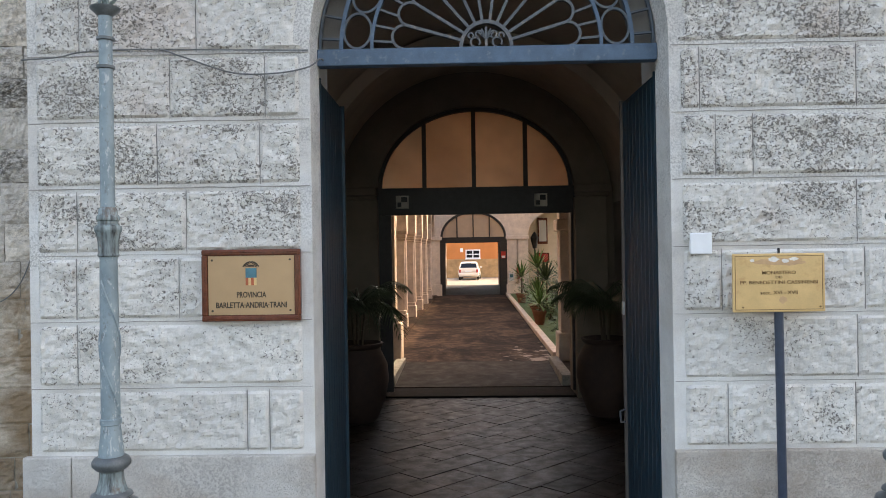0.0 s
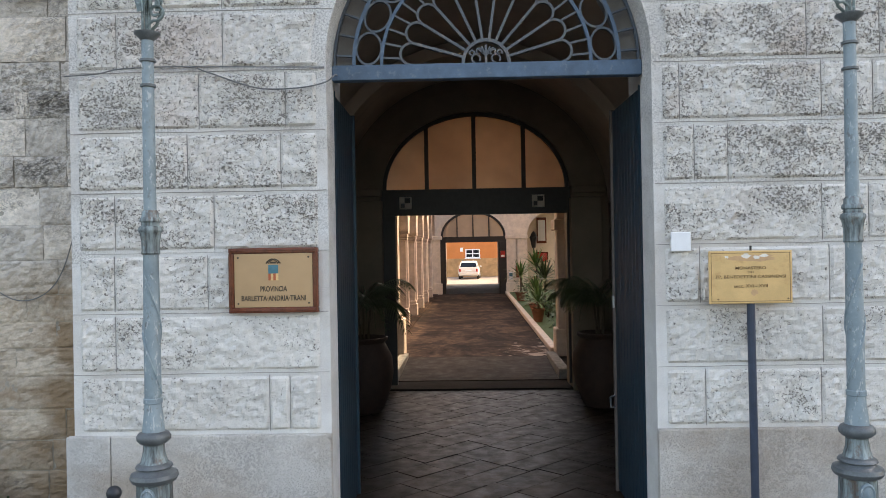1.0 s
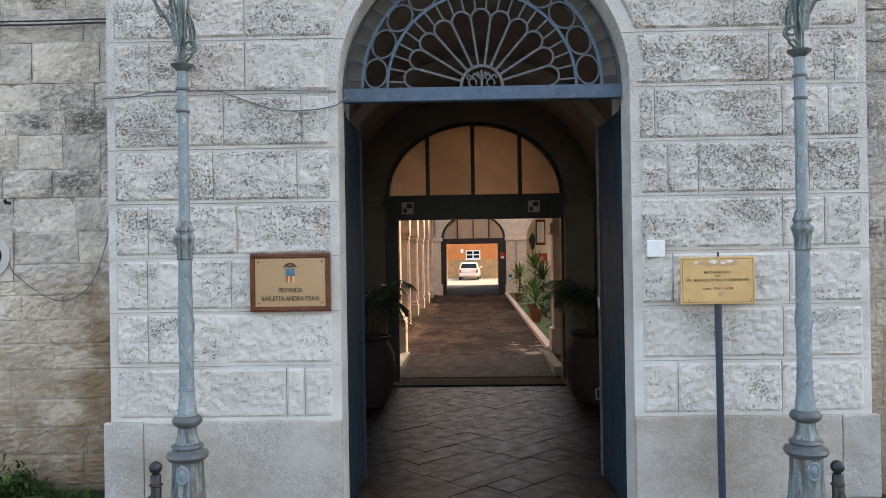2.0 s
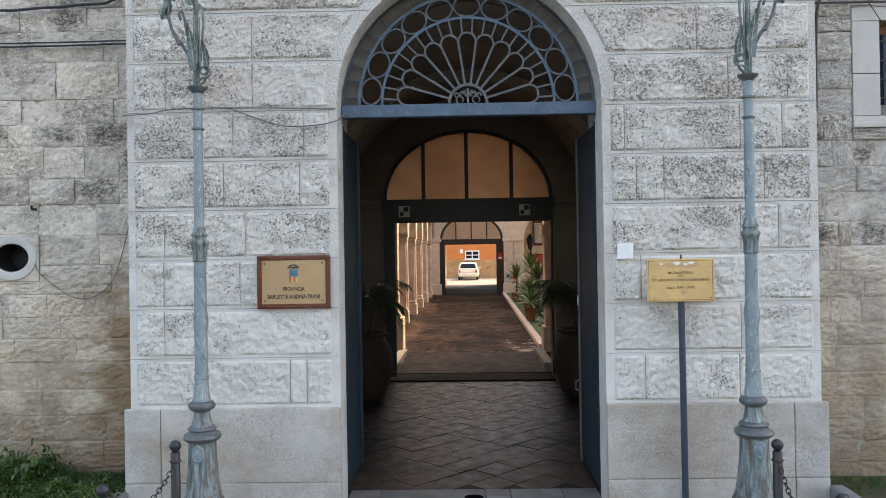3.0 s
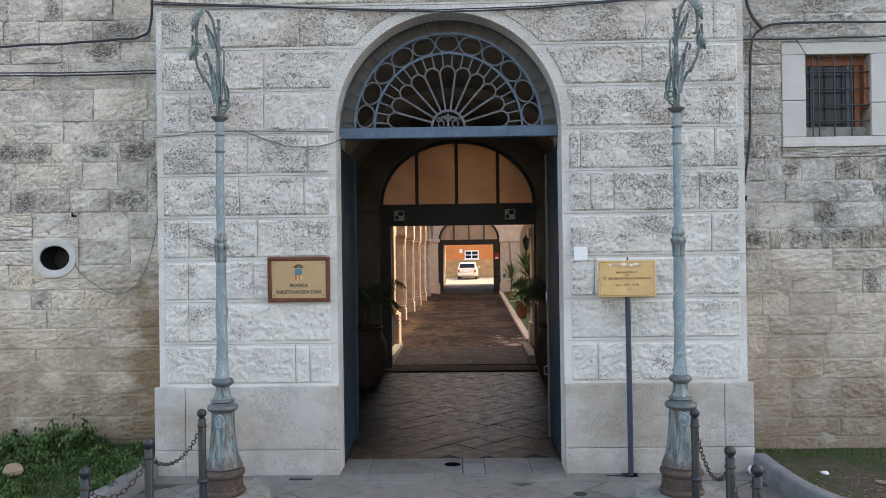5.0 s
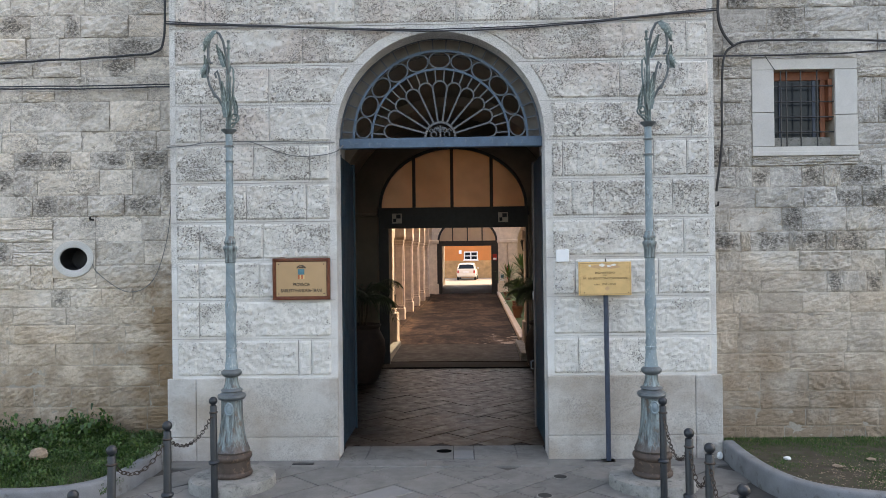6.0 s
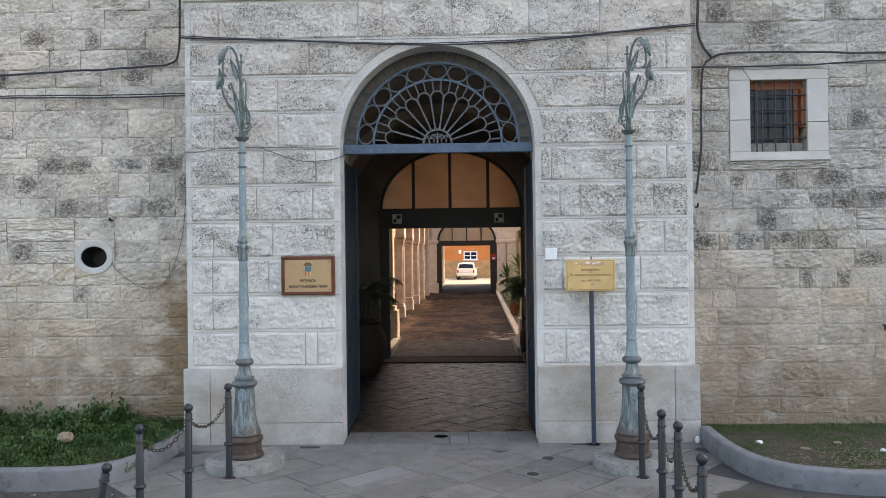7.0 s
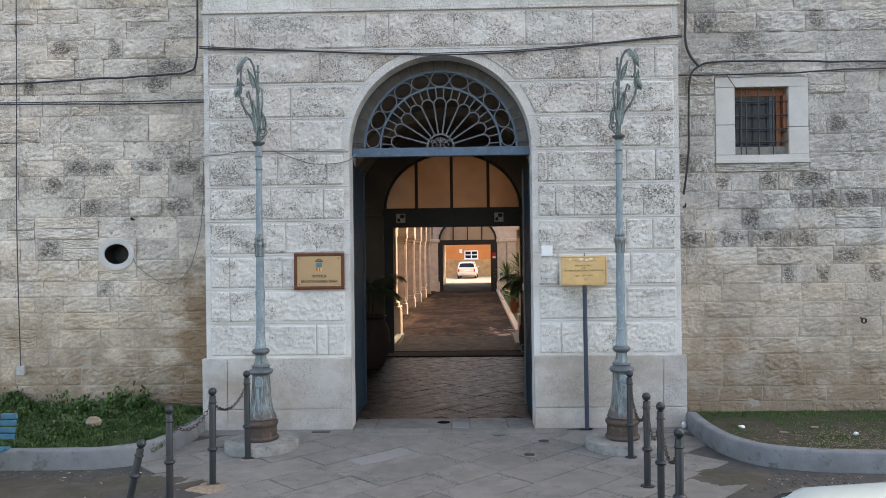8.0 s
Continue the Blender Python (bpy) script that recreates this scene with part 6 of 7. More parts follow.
wire("cable", [(-3.46, -0.03, 5.52), (-3.0, -0.055, 5.488), (-1.6, -0.06, 5.425), (0.0, -0.06, 5.352), (1.3, -0.06, 5.385), (2.6, -0.055, 5.49), (3.46, -0.03, 5.555)], 0.011, M_CABLE, "thick dark cable strung across over the arch", wob=0.008)
wire("cable", [(-3.46, -0.03, 5.545), (-2.4, -0.05, 5.475), (-0.8, -0.05, 5.40), (0.1, -0.05, 5.378), (1.5, -0.05, 5.42), (3.46, -0.03, 5.58)], 0.007, M_CABLE, "thinner dark cable strung over the arch", wob=0.008)
wire("cable", [(-12, 0.80, 5.2), (-6.9, 0.80, 5.245), (-5.2, 0.80, 5.31), (-4.2, 0.80, 5.345), (-3.93, 0.80, 5.38), (-3.80, 0.80, 5.52), (-3.77, 0.80, 6.2), (-3.77, 0.80, 8.5)], 0.016, M_CABLE, "grey cable run along the old wall, turning up at the corner", wob=0.02)
wire("cable", [(-12, 0.80, 4.90), (-6.9, 0.80, 4.925), (-5.0, 0.80, 4.90), (-3.43, 0.80, 4.915)], 0.011, M_CABLE, "dark cable run along the old wall", wob=0.012)
wire("cable", [(-12, 0.79, 4.925), (-6.9, 0.79, 4.95), (-5.0, 0.79, 4.935), (-3.43, 0.79, 4.945)], 0.009, M_CABLE, "thin dark cable run along the old wall", wob=0.012)
wire("cable", [(12, 0.80, 5.40), (6.8, 0.80, 5.355), (5.4, 0.80, 5.385), (4.25, 0.80, 5.395), (3.95, 0.80, 5.33), (3.82, 0.80, 5.14), (3.79, 0.80, 4.6), (3.78, 0.80, 4.0), (3.70, 0.80, 3.37)], 0.016, M_CABLE, "thick dark cable along the wall, hanging down at its end", wob=0.012)
wire("cable", [(12, 0.80, 5.23), (6.8, 0.80, 5.245), (5.2, 0.80, 5.20), (3.5, 0.80, 5.19)], 0.012, M_CABLE, "dark cable along the wall above the window", wob=0.012)
wire("cable", [(3.75, 0.79, 8.5), (3.76, 0.79, 6.3), (3.75, 0.79, 5.75), (3.82, 0.79, 5.50), (3.95, 0.79, 5.33)], 0.020, M_CABLE, "dark cable coming down beside the block", wob=0.01)
wire("wire", [(4.38, 0.82, 5.19), (4.47, 0.83, 5.06), (4.53, 0.86, 5.0)], 0.005, M_CABLE, "thin wire to the window corner", "wire")
wire("wire", [(-3.43, -0.045, 3.955), (-3.15, -0.05, 3.97), (-2.95, -0.05, 4.005), (-2.44, -0.05, 4.012), (-2.25, -0.05, 3.96), (-1.87, -0.055, 3.83), (-1.55, -0.055, 3.82), (-1.32, -0.05, 3.86), (-1.24, 0.0, 3.93), (-1.262, 0.28, 3.99)], 0.006, M_WIRE, "thin grey wire sagging towards the gateway", "wire")
wire("wire", [(-2.44, -0.03, 4.018), (-1.9, -0.03, 4.004), (-1.32, -0.03, 3.99)], 0.005, M_WIRE, "thin grey wire pinned along the joint", "wire")
wire("wire", [(-3.72, 0.85, 4.0), (-3.73, 0.85, 3.4), (-3.80, 0.85, 2.8), (-4.0, 0.845, 2.25), (-4.35, 0.845, 2.1), (-4.75, 0.85, 2.35), (-4.85, 0.87, 2.5)], 0.0055, M_WIRE, "thin dark wire looping over the old wall", "wire")
wire("wire", [(-6.62, 0.80, 8.5), (-6.63, 0.80, 5.5), (-6.65, 0.80, 3.0), (-6.61, 0.80, 0.82)], 0.008, M_CABLE, "grey conduit down the old wall", "conduit", wob=0.02)
ob = thing("junction_box", pose(-6.61, 0.81, 0.76), "small grey junction box on the old wall", "junction box")
part("cover", boxed(-0.06, 0.06, -0.03, 0.04, -0.07, 0.07, bevel=0.008), M_CABLEGREY, ob)
ob = thing("wall_ring", pose(6.39, 0.80, 1.41), "small black iron ring fixed to the wall", "ring")
part("ring", ribbon(bmesh.new(), arc(0, 0, 0.035, 0, 360, 14), 0.016, 0.03), M_BLACK, ob)
part("pin", tube(bmesh.new(), [(0, 0.0, 0.035), (0, 0.1, 0.035)], 0.012), M_BLACK, ob)
ob = thing("wall_hook", pose(3.72, 0.80, 3.18), "small black hook at the cable end", "hook")
part("hook", tube(bmesh.new(), [(0, 0.09, 0), (0, 0, 0), (0.0, -0.02, 0.05)], 0.014), M_BLACK, ob)

ob = thing("wall_hook", pose(-4.84, 0.82, 3.10), "small black hook in the old wall", "hook")
part("hook", tube(bmesh.new(), [(0, 0.08, 0), (0, 0, 0), (0.0, -0.02, 0.03)], 0.016), M_BLACK, ob)

# ---- small things on the paving ----
# flat black disc on the slab, painting the dark of the hole
bm = lathe(bmesh.new(), [(0.105, 0.012), (0.105, 0.0165), (0.06, 0.017), (0.001, 0.017)], 20)
solid("drain_hole", bm, M_HOLE, "dark oblong drain hole in the threshold", "drain", m=pose(-0.003, 0.345, 0) @ Matrix.Diagonal((0.95, 0.8, 1, 1)))
for x, y in ((1.35, -0.80), (1.10, -1.47)):
    ob = thing("manhole_cover", pose(x, y, 0.004), "small round iron cover set in the paving", "manhole cover", "small covers")
    part("ring", lathe(bmesh.new(), [(0.088, 0.002), (0.088, 0.009), (0.075, 0.0095)], 24), M_BASESTONE, ob)
    part("lid", lathe(bmesh.new(), [(0.073, 0.003), (0.073, 0.0125), (0.02, 0.013)], 24), M_RUBBER, ob)
ob = thing("paving_patch", pose(0.2515, 0.17, 0.013), "pale square stone let into the threshold", "paving stone")
for z in (0, 1):
    part("stone", boxed(-0.125, 0.125, -0.19 + 0.19 * z + 0.003, 0.19 * z - 0.003, -0.02, 0.005, bevel=0.003), M_PALESLAB, ob)
ob = solid("pale_slab", boxed(-0.42, 0.42, -0.155, 0.155, -0.02, 0.0115, bevel=0.005), M_PALESLAB, "one paler grey slab in the forecourt", "paving stone", m=pose(-0.72, -1.48, 0, 0, 0, 43))
ob = thing("iron_strip", pose(-1.72, -0.22, 0.012), "dark iron strip lying at the wall foot", "iron strip")
part("strip", boxed(-0.13, 0.13, -0.03, 0.03, 0, 0.012, bevel=0.003), M_BLACK, ob)


# ---- bench ----
def bench(x0, x1, y):
    b = thing("bench", pose((x0 + x1) / 2, y, 0), "blue-green slatted park bench beside the bed", "bench")
    w = (x1 - x0) / 2
    for i in range(4):
        part("back_slat", boxed(-w, w, 0.20 + 0.02 * i, 0.23 + 0.02 * i, 0.50 + 0.072 * i, 0.562 + 0.072 * i, bevel=0.008), M_BENCH, b)
    for i in range(4):
        part("seat_slat", boxed(-w, w, -0.28 + 0.11 * i, -0.19 + 0.11 * i, 0.41, 0.445, bevel=0.008), M_BENCH, b)
    for s in (-1, 1):
        part("leg", tube(bmesh.new(), [(s * (w - 0.2), -0.26, -0.012), (s * (w - 0.2), -0.24, 0.41), (s * (w - 0.2), 0.16, 0.405), (s * (w - 0.2), 0.27, 0.79)], 0.022, 8), M_BLACK, b)
        part("leg", tube(bmesh.new(), [(s * (w - 0.2), 0.20, -0.012), (s * (w - 0.2), 0.14, 0.41)], 0.022, 8), M_BLACK, b)


bench(-6.35, -4.72, -2.75)


# ---- cars ----
def car(m, label, rack, paint):
    """A small hatchback, 3.9 m long; its nose looks to local +y."""
    c = thing("car", m, label, "car")
    prof = [(-1.93, 0.35, 0.95, 0.80), (-1.90, 0.30, 1.0, 0.82), (-1.5, 0.25, 1.0, 0.84), (-0.4, 0.22, 0.98, 0.85), (0.7, 0.22, 0.97, 0.85), (1.2, 0.25, 0.92, 0.83), (1.75, 0.30, 0.78, 0.76), (1.95, 0.38, 0.62, 0.62)]
    bm = bmesh.new()
    rings = []
    for y, zb, zt, w in prof:
        rings.append([bm.verts.new((a * w, y, zb + (zt - zb) * t)) for a, t in ((-0.92, 0), (-1, 0.25), (-1, 0.6), (-0.94, 0.95), (-0.8, 1.0), (0.8, 1.0), (0.94, 0.95), (1, 0.6), (1, 0.25), (0.92, 0))])
    for a, b in zip(rings, rings[1:]):
        for i in range(10):
            j = (i + 1) % 10
            bm.faces.new((a[i], a[j], b[j], b[i]))
    bm.faces.new(rings[0][::-1])
    bm.faces.new(rings[-1])
    part("body", bm, paint, c, "white painted body", True)
    # cabin: glass below, roof skin above
    cab = [(-1.86, 0.99, 0.72), (-1.55, 1.40, 0.60), (-1.2, 1.445, 0.59), (-0.2, 1.47, 0.60), (0.35, 1.42, 0.585), (1.15, 0.98, 0.70)]
    bm = bmesh.new()
    left, right = [[bm.verts.new((s * w, y, z)) for y, z, w in cab] for s in (-1, 1)]
    low = [[bm.verts.new((s * 0.76, y, 0.95)) for y, z, w in cab] for s in (-1, 1)]
    for i in range(len(cab) - 1):
        bm.faces.new((left[i], left[i + 1], right[i + 1], right[i]))
        bm.faces.new((left[i], left[i + 1], low[0][i + 1], low[0][i]))
        bm.faces.new((right[i], right[i + 1], low[1][i + 1], low[1][i]))
    bm.faces.new((left[0], right[0], low[1][0], low[0][0]))
    part("windows", bm, M_DARKGLASS, c, "dark window glass")
    bm = bmesh.new()
    roof = []
    for y, z, w in ((-1.62, 1.37, 0.615), (-1.5, 1.435, 0.63), (-1.2, 1.475, 0.635), (-0.2, 1.498, 0.64), (0.25, 1.468, 0.63), (0.42, 1.41, 0.60)):
        roof.append([bm.verts.new((a * w, y, z - d)) for a, d in ((-1.0, 0.07), (-0.97, 0.03), (-0.85, 0.008), (-0.4, 0), (0.4, 0), (0.85, 0.008), (0.97, 0.03), (1.0, 0.07))])
    for a, b in zip(roof, roof[1:]):
        for i in range(7):
            bm.faces.new((a[i], a[i + 1], b[i + 1], b[i]))
    part("roof", bm, paint, c, "", True)
    for s in (-1, 1):
        part("pillar", tube(bmesh.new(), [(s * 0.735, -1.88, 0.97), (s * 0.62, -1.57, 1.39)], 0.045, 8), paint, c)
        part("pillar", tube(bmesh.new(), [(s * 0.715, 1.15, 0.96), (s * 0.60, 0.42, 1.34)], 0.03, 8), paint, c)
        part("pillar", tube(bmesh.new(), [(s * 0.765, -0.45, 0.96), (s * 0.62, -0.42, 1.45)], 0.035, 8), paint, c)
        part("tail_light", boxed(s * 0.70 - 0.07, s * 0.70 + 0.07, -1.955, -1.86, 0.62, 0.86, bevel=0.02), M_RED, c, "red tail light")
        part("mirror", boxed(s * 0.90 - 0.08, s * 0.90 + 0.08, 0.72, 0.82, 0.94, 1.07, bevel=0.03), paint, c)
        for y in (-1.25, 1.2):
            wheel = part("wheel", lathe(bmesh.new(), [(0.20, -0.085), (0.28, -0.09), (0.30, -0.06), (0.30, 0.06), (0.28, 0.09), (0.20, 0.085)], 24), M_RUBBER, c, "", True, pose(s * 0.76, y, 0.30, 0, 90, 0))
            part("rim", lathe(bmesh.new(), [(0.19, -0.092), (0.19, 0.092), (0.06, 0.10)], 20), M_CABLEGREY, wheel, "grey steel rim")
    part("bumper", boxed(-0.80, 0.80, -2.0, -1.86, 0.34, 0.58, bevel=0.05), paint, c)
    part("plate_bar", boxed(-0.26, 0.26, -1.965, -1.925, 0.66, 0.77, bevel=0.004), M_WHITE, c, "plain pale plate")
    if rack:
        for s in (-0.5, 0.5):
            part("roof_rail", tube(bmesh.new(), [(s, -1.3, 1.49), (s, -1.2, 1.54), (s, 0.0, 1.55), (s, 0.1, 1.49)], 0.016, 7), M_BLACK, c)
        part("roof_bar", boxed(-0.58, 0.58, -0.95, -0.85, 1.53, 1.57, bevel=0.01), M_BLACK, c)
    return c


car(pose(2.08, -7.97, -0.012, 0, 0, 90 - 2), "white parked hatchback, its pale roof reflecting the sky", False, M_CARPAINT)
car(COURT @ pose(-0.33, 50.6, Z1, 0, 0, -3), "white hatchback with a roof rack, parked in sunlight", True, M_FARCAR)

# ---- inner gate ----
IY = GY - 0.09
gate = thing("iron_gate", pose(GX, IY, 0), "black iron gate frame with a frosted lunette", "gate")
part("beam", boxed(-GW - 0.06, GW + 0.06, -0.06, 0.06, 3.137, GZ, bevel=0.006), M_BLACK, gate, "deep black iron beam")
part("post", boxed(-GW - 0.03, -GW + 0.21, -0.05, 0.05, 0.10, 3.137, bevel=0.006), M_BLACK, gate, "folded black gate leaf")
part("post", boxed(GW - 0.04, GW + 0.05, -0.05, 0.05, 0.10, 3.137, bevel=0.006), M_BLACK, gate)
rim = [(-(GW - 0.02) * math.cos(math.pi * i / 40), 0, GZ + (GR - 0.02) * math.sin(math.pi * i / 40)) for i in range(41)]
part("rim", ribbon(bmesh.new(), rim, 0.07, 0.10), M_BLACK, gate)
cuts = [-GW + 0.03, -0.872, -0.02, 0.865, GW - 0.03]
for x in cuts[1:-1]:
    part("mullion", boxed(x - 0.036, x + 0.036, -0.045, 0.045, GZ, GZ + GR * math.sqrt(1 - (x / GW) ** 2) - 0.02), M_BLACK, gate)
for a, b in zip(cuts, cuts[1:]):
    bm = bmesh.new()
    xs = [a + (b - a) * i / 14 for i in range(15)]
    for y in (0.058, 0.066):
        lo = [bm.verts.new((x, y, GZ)) for x in xs]
        hi = [bm.verts.new((x, y, GZ + max(0.01, GR * math.sqrt(max(0, 1 - (x / GW) ** 2)) - 0.03))) for x in xs]
        for i in range(14):
            bm.faces.new((lo[i], lo[i + 1], hi[i + 1], hi[i]))
    part("pane", bm, M_FROST, gate, "frosted beige glass pane")


def marker(name, m, size=0.22):
    p = thing(name, m, "pale square plate with two dark squares on the beam", "marker plate", "marker plates")
    h = size / 2
    part("plate", boxed(-h, h, -0.012, 0.002, -h, h, bevel=0.003), M_STAMPW, p)
    part("dark_square", boxed(-h * 0.15, h * 0.75, -0.015, -0.0125, 0.0, h * 0.8), M_BLACK, p)
    part("dark_square", boxed(-h * 0.75, -h * 0.15, -0.015, -0.0125, -h * 0.75, -h * 0.05), M_BLACK, p)


for x in (-1.17, 1.20):
    marker("marker_plate", pose(x, IY - 0.062, 3.36))
for x in (-2.10, 2.25):
    marker("marker_plate", pose(x, 4.87, 3.55))

# ---- great pots with palms ----
def frond(bm, length, rise, az, droop, leaflets=16, width=0.02):
    """One arching frond: a rib and its narrow leaflets."""
    d, s = Vector((math.cos(az), math.sin(az), 0)), Vector((-math.sin(az), math.cos(az), 0))
    line = [d * length * t * (1 - 0.12 * t * t) + Vector((0, 0, rise * t - droop * t * t * t)) for t in [i / 12 for i in range(13)]]
    tube(bm, line, 0.008, 5, 0.35)
    for k in range(leaflets):
        t = 0.22 + 0.78 * k / leaflets
        i = min(11, int(t * 12))
        p = line[i].lerp(line[i + 1], t * 12 - i)
        ll = length * 0.42 * math.sin(math.pi * (0.12 + 0.8 * t))
        for sg in (-1, 1):
            out = (s * sg * 0.8 + d * 0.55 + Vector((0, 0, -0.25 - 0.4 * t))).normalized()
            w = d * width
            mid = p + out * ll * 0.5 + Vector((0, 0, 0.02))
            tip = p + out * ll + Vector((0, 0, -0.12 * ll))
            v = [bm.verts.new(q) for q in (p - w * 0.4, p + w * 0.4, mid + w * 0.6, mid - w * 0.6, tip)]
            bm.faces.new((v[0], v[1], v[2], v[3]))
            bm.faces.new((v[3], v[2], v[4]))


def potted_palm(x, y, seed_, fronds=34, lean=0.0):
    r = random.Random(seed_)
    pot = thing("terracotta_jar", pose(x, y, 0), "very large rounded terracotta jar standing in the dim passage", "pot", "great jars")
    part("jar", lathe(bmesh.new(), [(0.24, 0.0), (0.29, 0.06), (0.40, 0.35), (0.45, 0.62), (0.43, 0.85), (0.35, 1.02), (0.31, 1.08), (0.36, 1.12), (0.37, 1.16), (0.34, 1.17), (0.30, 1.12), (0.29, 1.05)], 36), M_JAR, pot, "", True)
    part("soil", lathe(bmesh.new(), [(0.30, 1.04), (0.30, 1.07), (0.1, 1.085)], 20), M_DARKSOIL, pot)
    p = thing("palm", pose(x, y, 1.07), "dark green feathery palm growing in the jar", "palm", "palms in jars")
    for k in range(4):
        a = k * 1.7 + seed_
        part("stem", tube(bmesh.new(), [(0.05 * math.cos(a), 0.05 * math.sin(a), -0.02), (0.10 * math.cos(a), 0.10 * math.sin(a), 0.55)], 0.022, 7, 0.7), M_TRUNK, p)
    for k in range(fronds):
        bm = bmesh.new()
        frond(bm, r.uniform(0.6, 1.0), r.uniform(0.3, 0.75), k * 2.4 + r.uniform(-0.3, 0.3), r.uniform(0.35, 0.8))
        part("frond", bm, M_FROND, p, m=pose(r.uniform(-0.06, 0.06), r.uniform(-0.06, 0.06), r.uniform(0.48, 0.72)))


potted_palm(-1.74, 5.75, 3)
potted_palm(1.98, 5.95, 8)


# ---- courtyard ----
def pillar():
    p = thing("pillar", COURT @ pose(-2.30, 6.7, Z1), "square warm stone pillar with moulded base and capital", "pillar", "pillars of the courtyard")
    part("base", boxed(-0.20, 0.20, -0.20, 0.20, 0.0, 0.45, bevel=0.03), M_WARMSTONE, p)
    part("base_moulding", boxed(-0.17, 0.17, -0.17, 0.17, 0.45, 0.56, bevel=0.03), M_WARMSTONE, p)
    part("shaft", boxed(-0.13, 0.13, -0.13, 0.13, 0.56, 2.72, bevel=0.02), M_WARMSTONE, p)
    part("half_column", lathe(bmesh.new(), [(0.085, 0.56), (0.08, 1.5), (0.072, 2.72)], 18, 0.12, 0.0), M_WARMSTONE, p, "", True)
    part("neck", boxed(-0.17, 0.17, -0.17, 0.17, 2.72, 2.78, bevel=0.015), M_WARMSTONE, p)
    part("capital", boxed(-0.19, 0.19, -0.19, 0.19, 2.78, 2.92, bevel=0.035), M_WARMSTONE, p)
    part("abacus", boxed(-0.22, 0.22, -0.22, 0.22, 2.92, 3.02, bevel=0.012), M_WARMSTONE, p)
    return p


first = pillar()
for y in (10.3, 13.9, 17.4, 20.9, 24.4):
    copy_thing(first, COURT @ pose(-2.30, y, Z1))
bm = bmesh.new()
for y in (3.1, 6.7, 10.3, 13.9, 17.4, 20.9, 24.0):
    arch_wall(bm, y, y + 3.55, 8.5, y + 1.78, 1.50, 1.45, 3.2, -0.22, 0.22, 20, 3.17)
bmesh.ops.transform(bm, matrix=COURT @ pose(-2.30, 0, 0, 0, 0, 90), verts=bm.verts)
solid("wall_left_arcade", bm, M_WARMSTONE, "warm stone arcade carried by the pillars", "wall", "structure")
ob = thing("pilaster", COURT @ pose(-1.98, 3.1, Z1), "pale stone pilaster with a high base beside the landing", "pilaster")
part("base", boxed(-0.40, 0.38, -0.28, 0.28, 0, 0.85, bevel=0.03), M_WARMSTONE, ob)
part("base_moulding", boxed(-0.36, 0.32, -0.24, 0.24, 0.85, 0.97, bevel=0.03), M_WARMSTONE, ob)
part("shaft", boxed(-0.32, 0.26, -0.2, 0.2, 0.97, 6.5, bevel=0.02), M_WARMSTONE, ob)
bm = bmesh.new()
box(bm, -2.75, -1.98, 3.45, 27.2, Z1 - 0.05, Z1 + 0.035, 0.012)
solid("kerb_arcade", in_court(bm), M_COURT, "worn low edge of the arcade walk", "kerb", "structure")
ob = thing("pier", COURT @ pose(1.98, 3.1, Z1), "square warm stone pier beside the garden", "pier")
part("base", boxed(-0.26, 0.42, -0.3, 0.3, 0, 0.6, bevel=0.03), M_WARMSTONE, ob)
part("shaft", boxed(-0.20, 0.38, -0.25, 0.25, 0.6, 2.75, bevel=0.02), M_WARMSTONE, ob)
part("capital", boxed(-0.27, 0.44, -0.32, 0.32, 2.75, 3.0, bevel=0.03), M_WARMSTONE, ob)
part("upper_shaft", boxed(-0.20, 0.38, -0.25, 0.25, 3.0, 6.5, bevel=0.02), M_WARMSTONE, ob)
for s, nm in ((-1, "kerb_ramp_left"), (1, "kerb_ramp_right")):
    bm = bmesh.new()
    box(bm, min(s * 1.52, s * 1.72), max(s * 1.52, s * 1.72), 0.56, 3.0, 0.0, 0.24, 0.02)
    solid(nm, in_court(bm), M_BASESTONE, "grey stone kerb beside the landing", "kerb", "structure")
bm = bmesh.new()
box(bm, 1.66, 1.84, 3.45, 27.2, Z1 - 0.05, Z1 + 0.12, 0.015)
solid("kerb_garden", in_court(bm), M_WARMSTONE, "pale stone kerb along the courtyard garden", "kerb", "structure")
bm = bmesh.new()
box(bm, 1.84, 5.6, 3.45, 27.2, Z1 - 0.05, Z1 + 0.08)
solid("ground_garden", in_court(bm), M_GARDEN, "green planted garden strip of the courtyard", "ground", "structure")
# pilasters of the far arcade
for x0, x1 in ((-2.35, -1.76), (1.76, 2.28), (2.34, 2.86)):
    p = thing("pilaster", COURT @ pose((x0 + x1) / 2, 27.24, Z1), "pale stone pilaster of the far arcade", "pilaster", "pilasters of the far arcade")
    w = (x1 - x0) / 2
    part("base", boxed(-w - 0.05, w + 0.05, -0.13, 0.05, 0, 0.6, bevel=0.02), M_FARSTONE, p)
    part("shaft", boxed(-w, w, -0.08, 0.05, 0.6, 2.95, bevel=0.015), M_FARSTONE, p)
    part("capital", boxed(-w - 0.06, w + 0.06, -0.14, 0.05, 2.95, 3.15, bevel=0.025), M_FARSTONE, p)

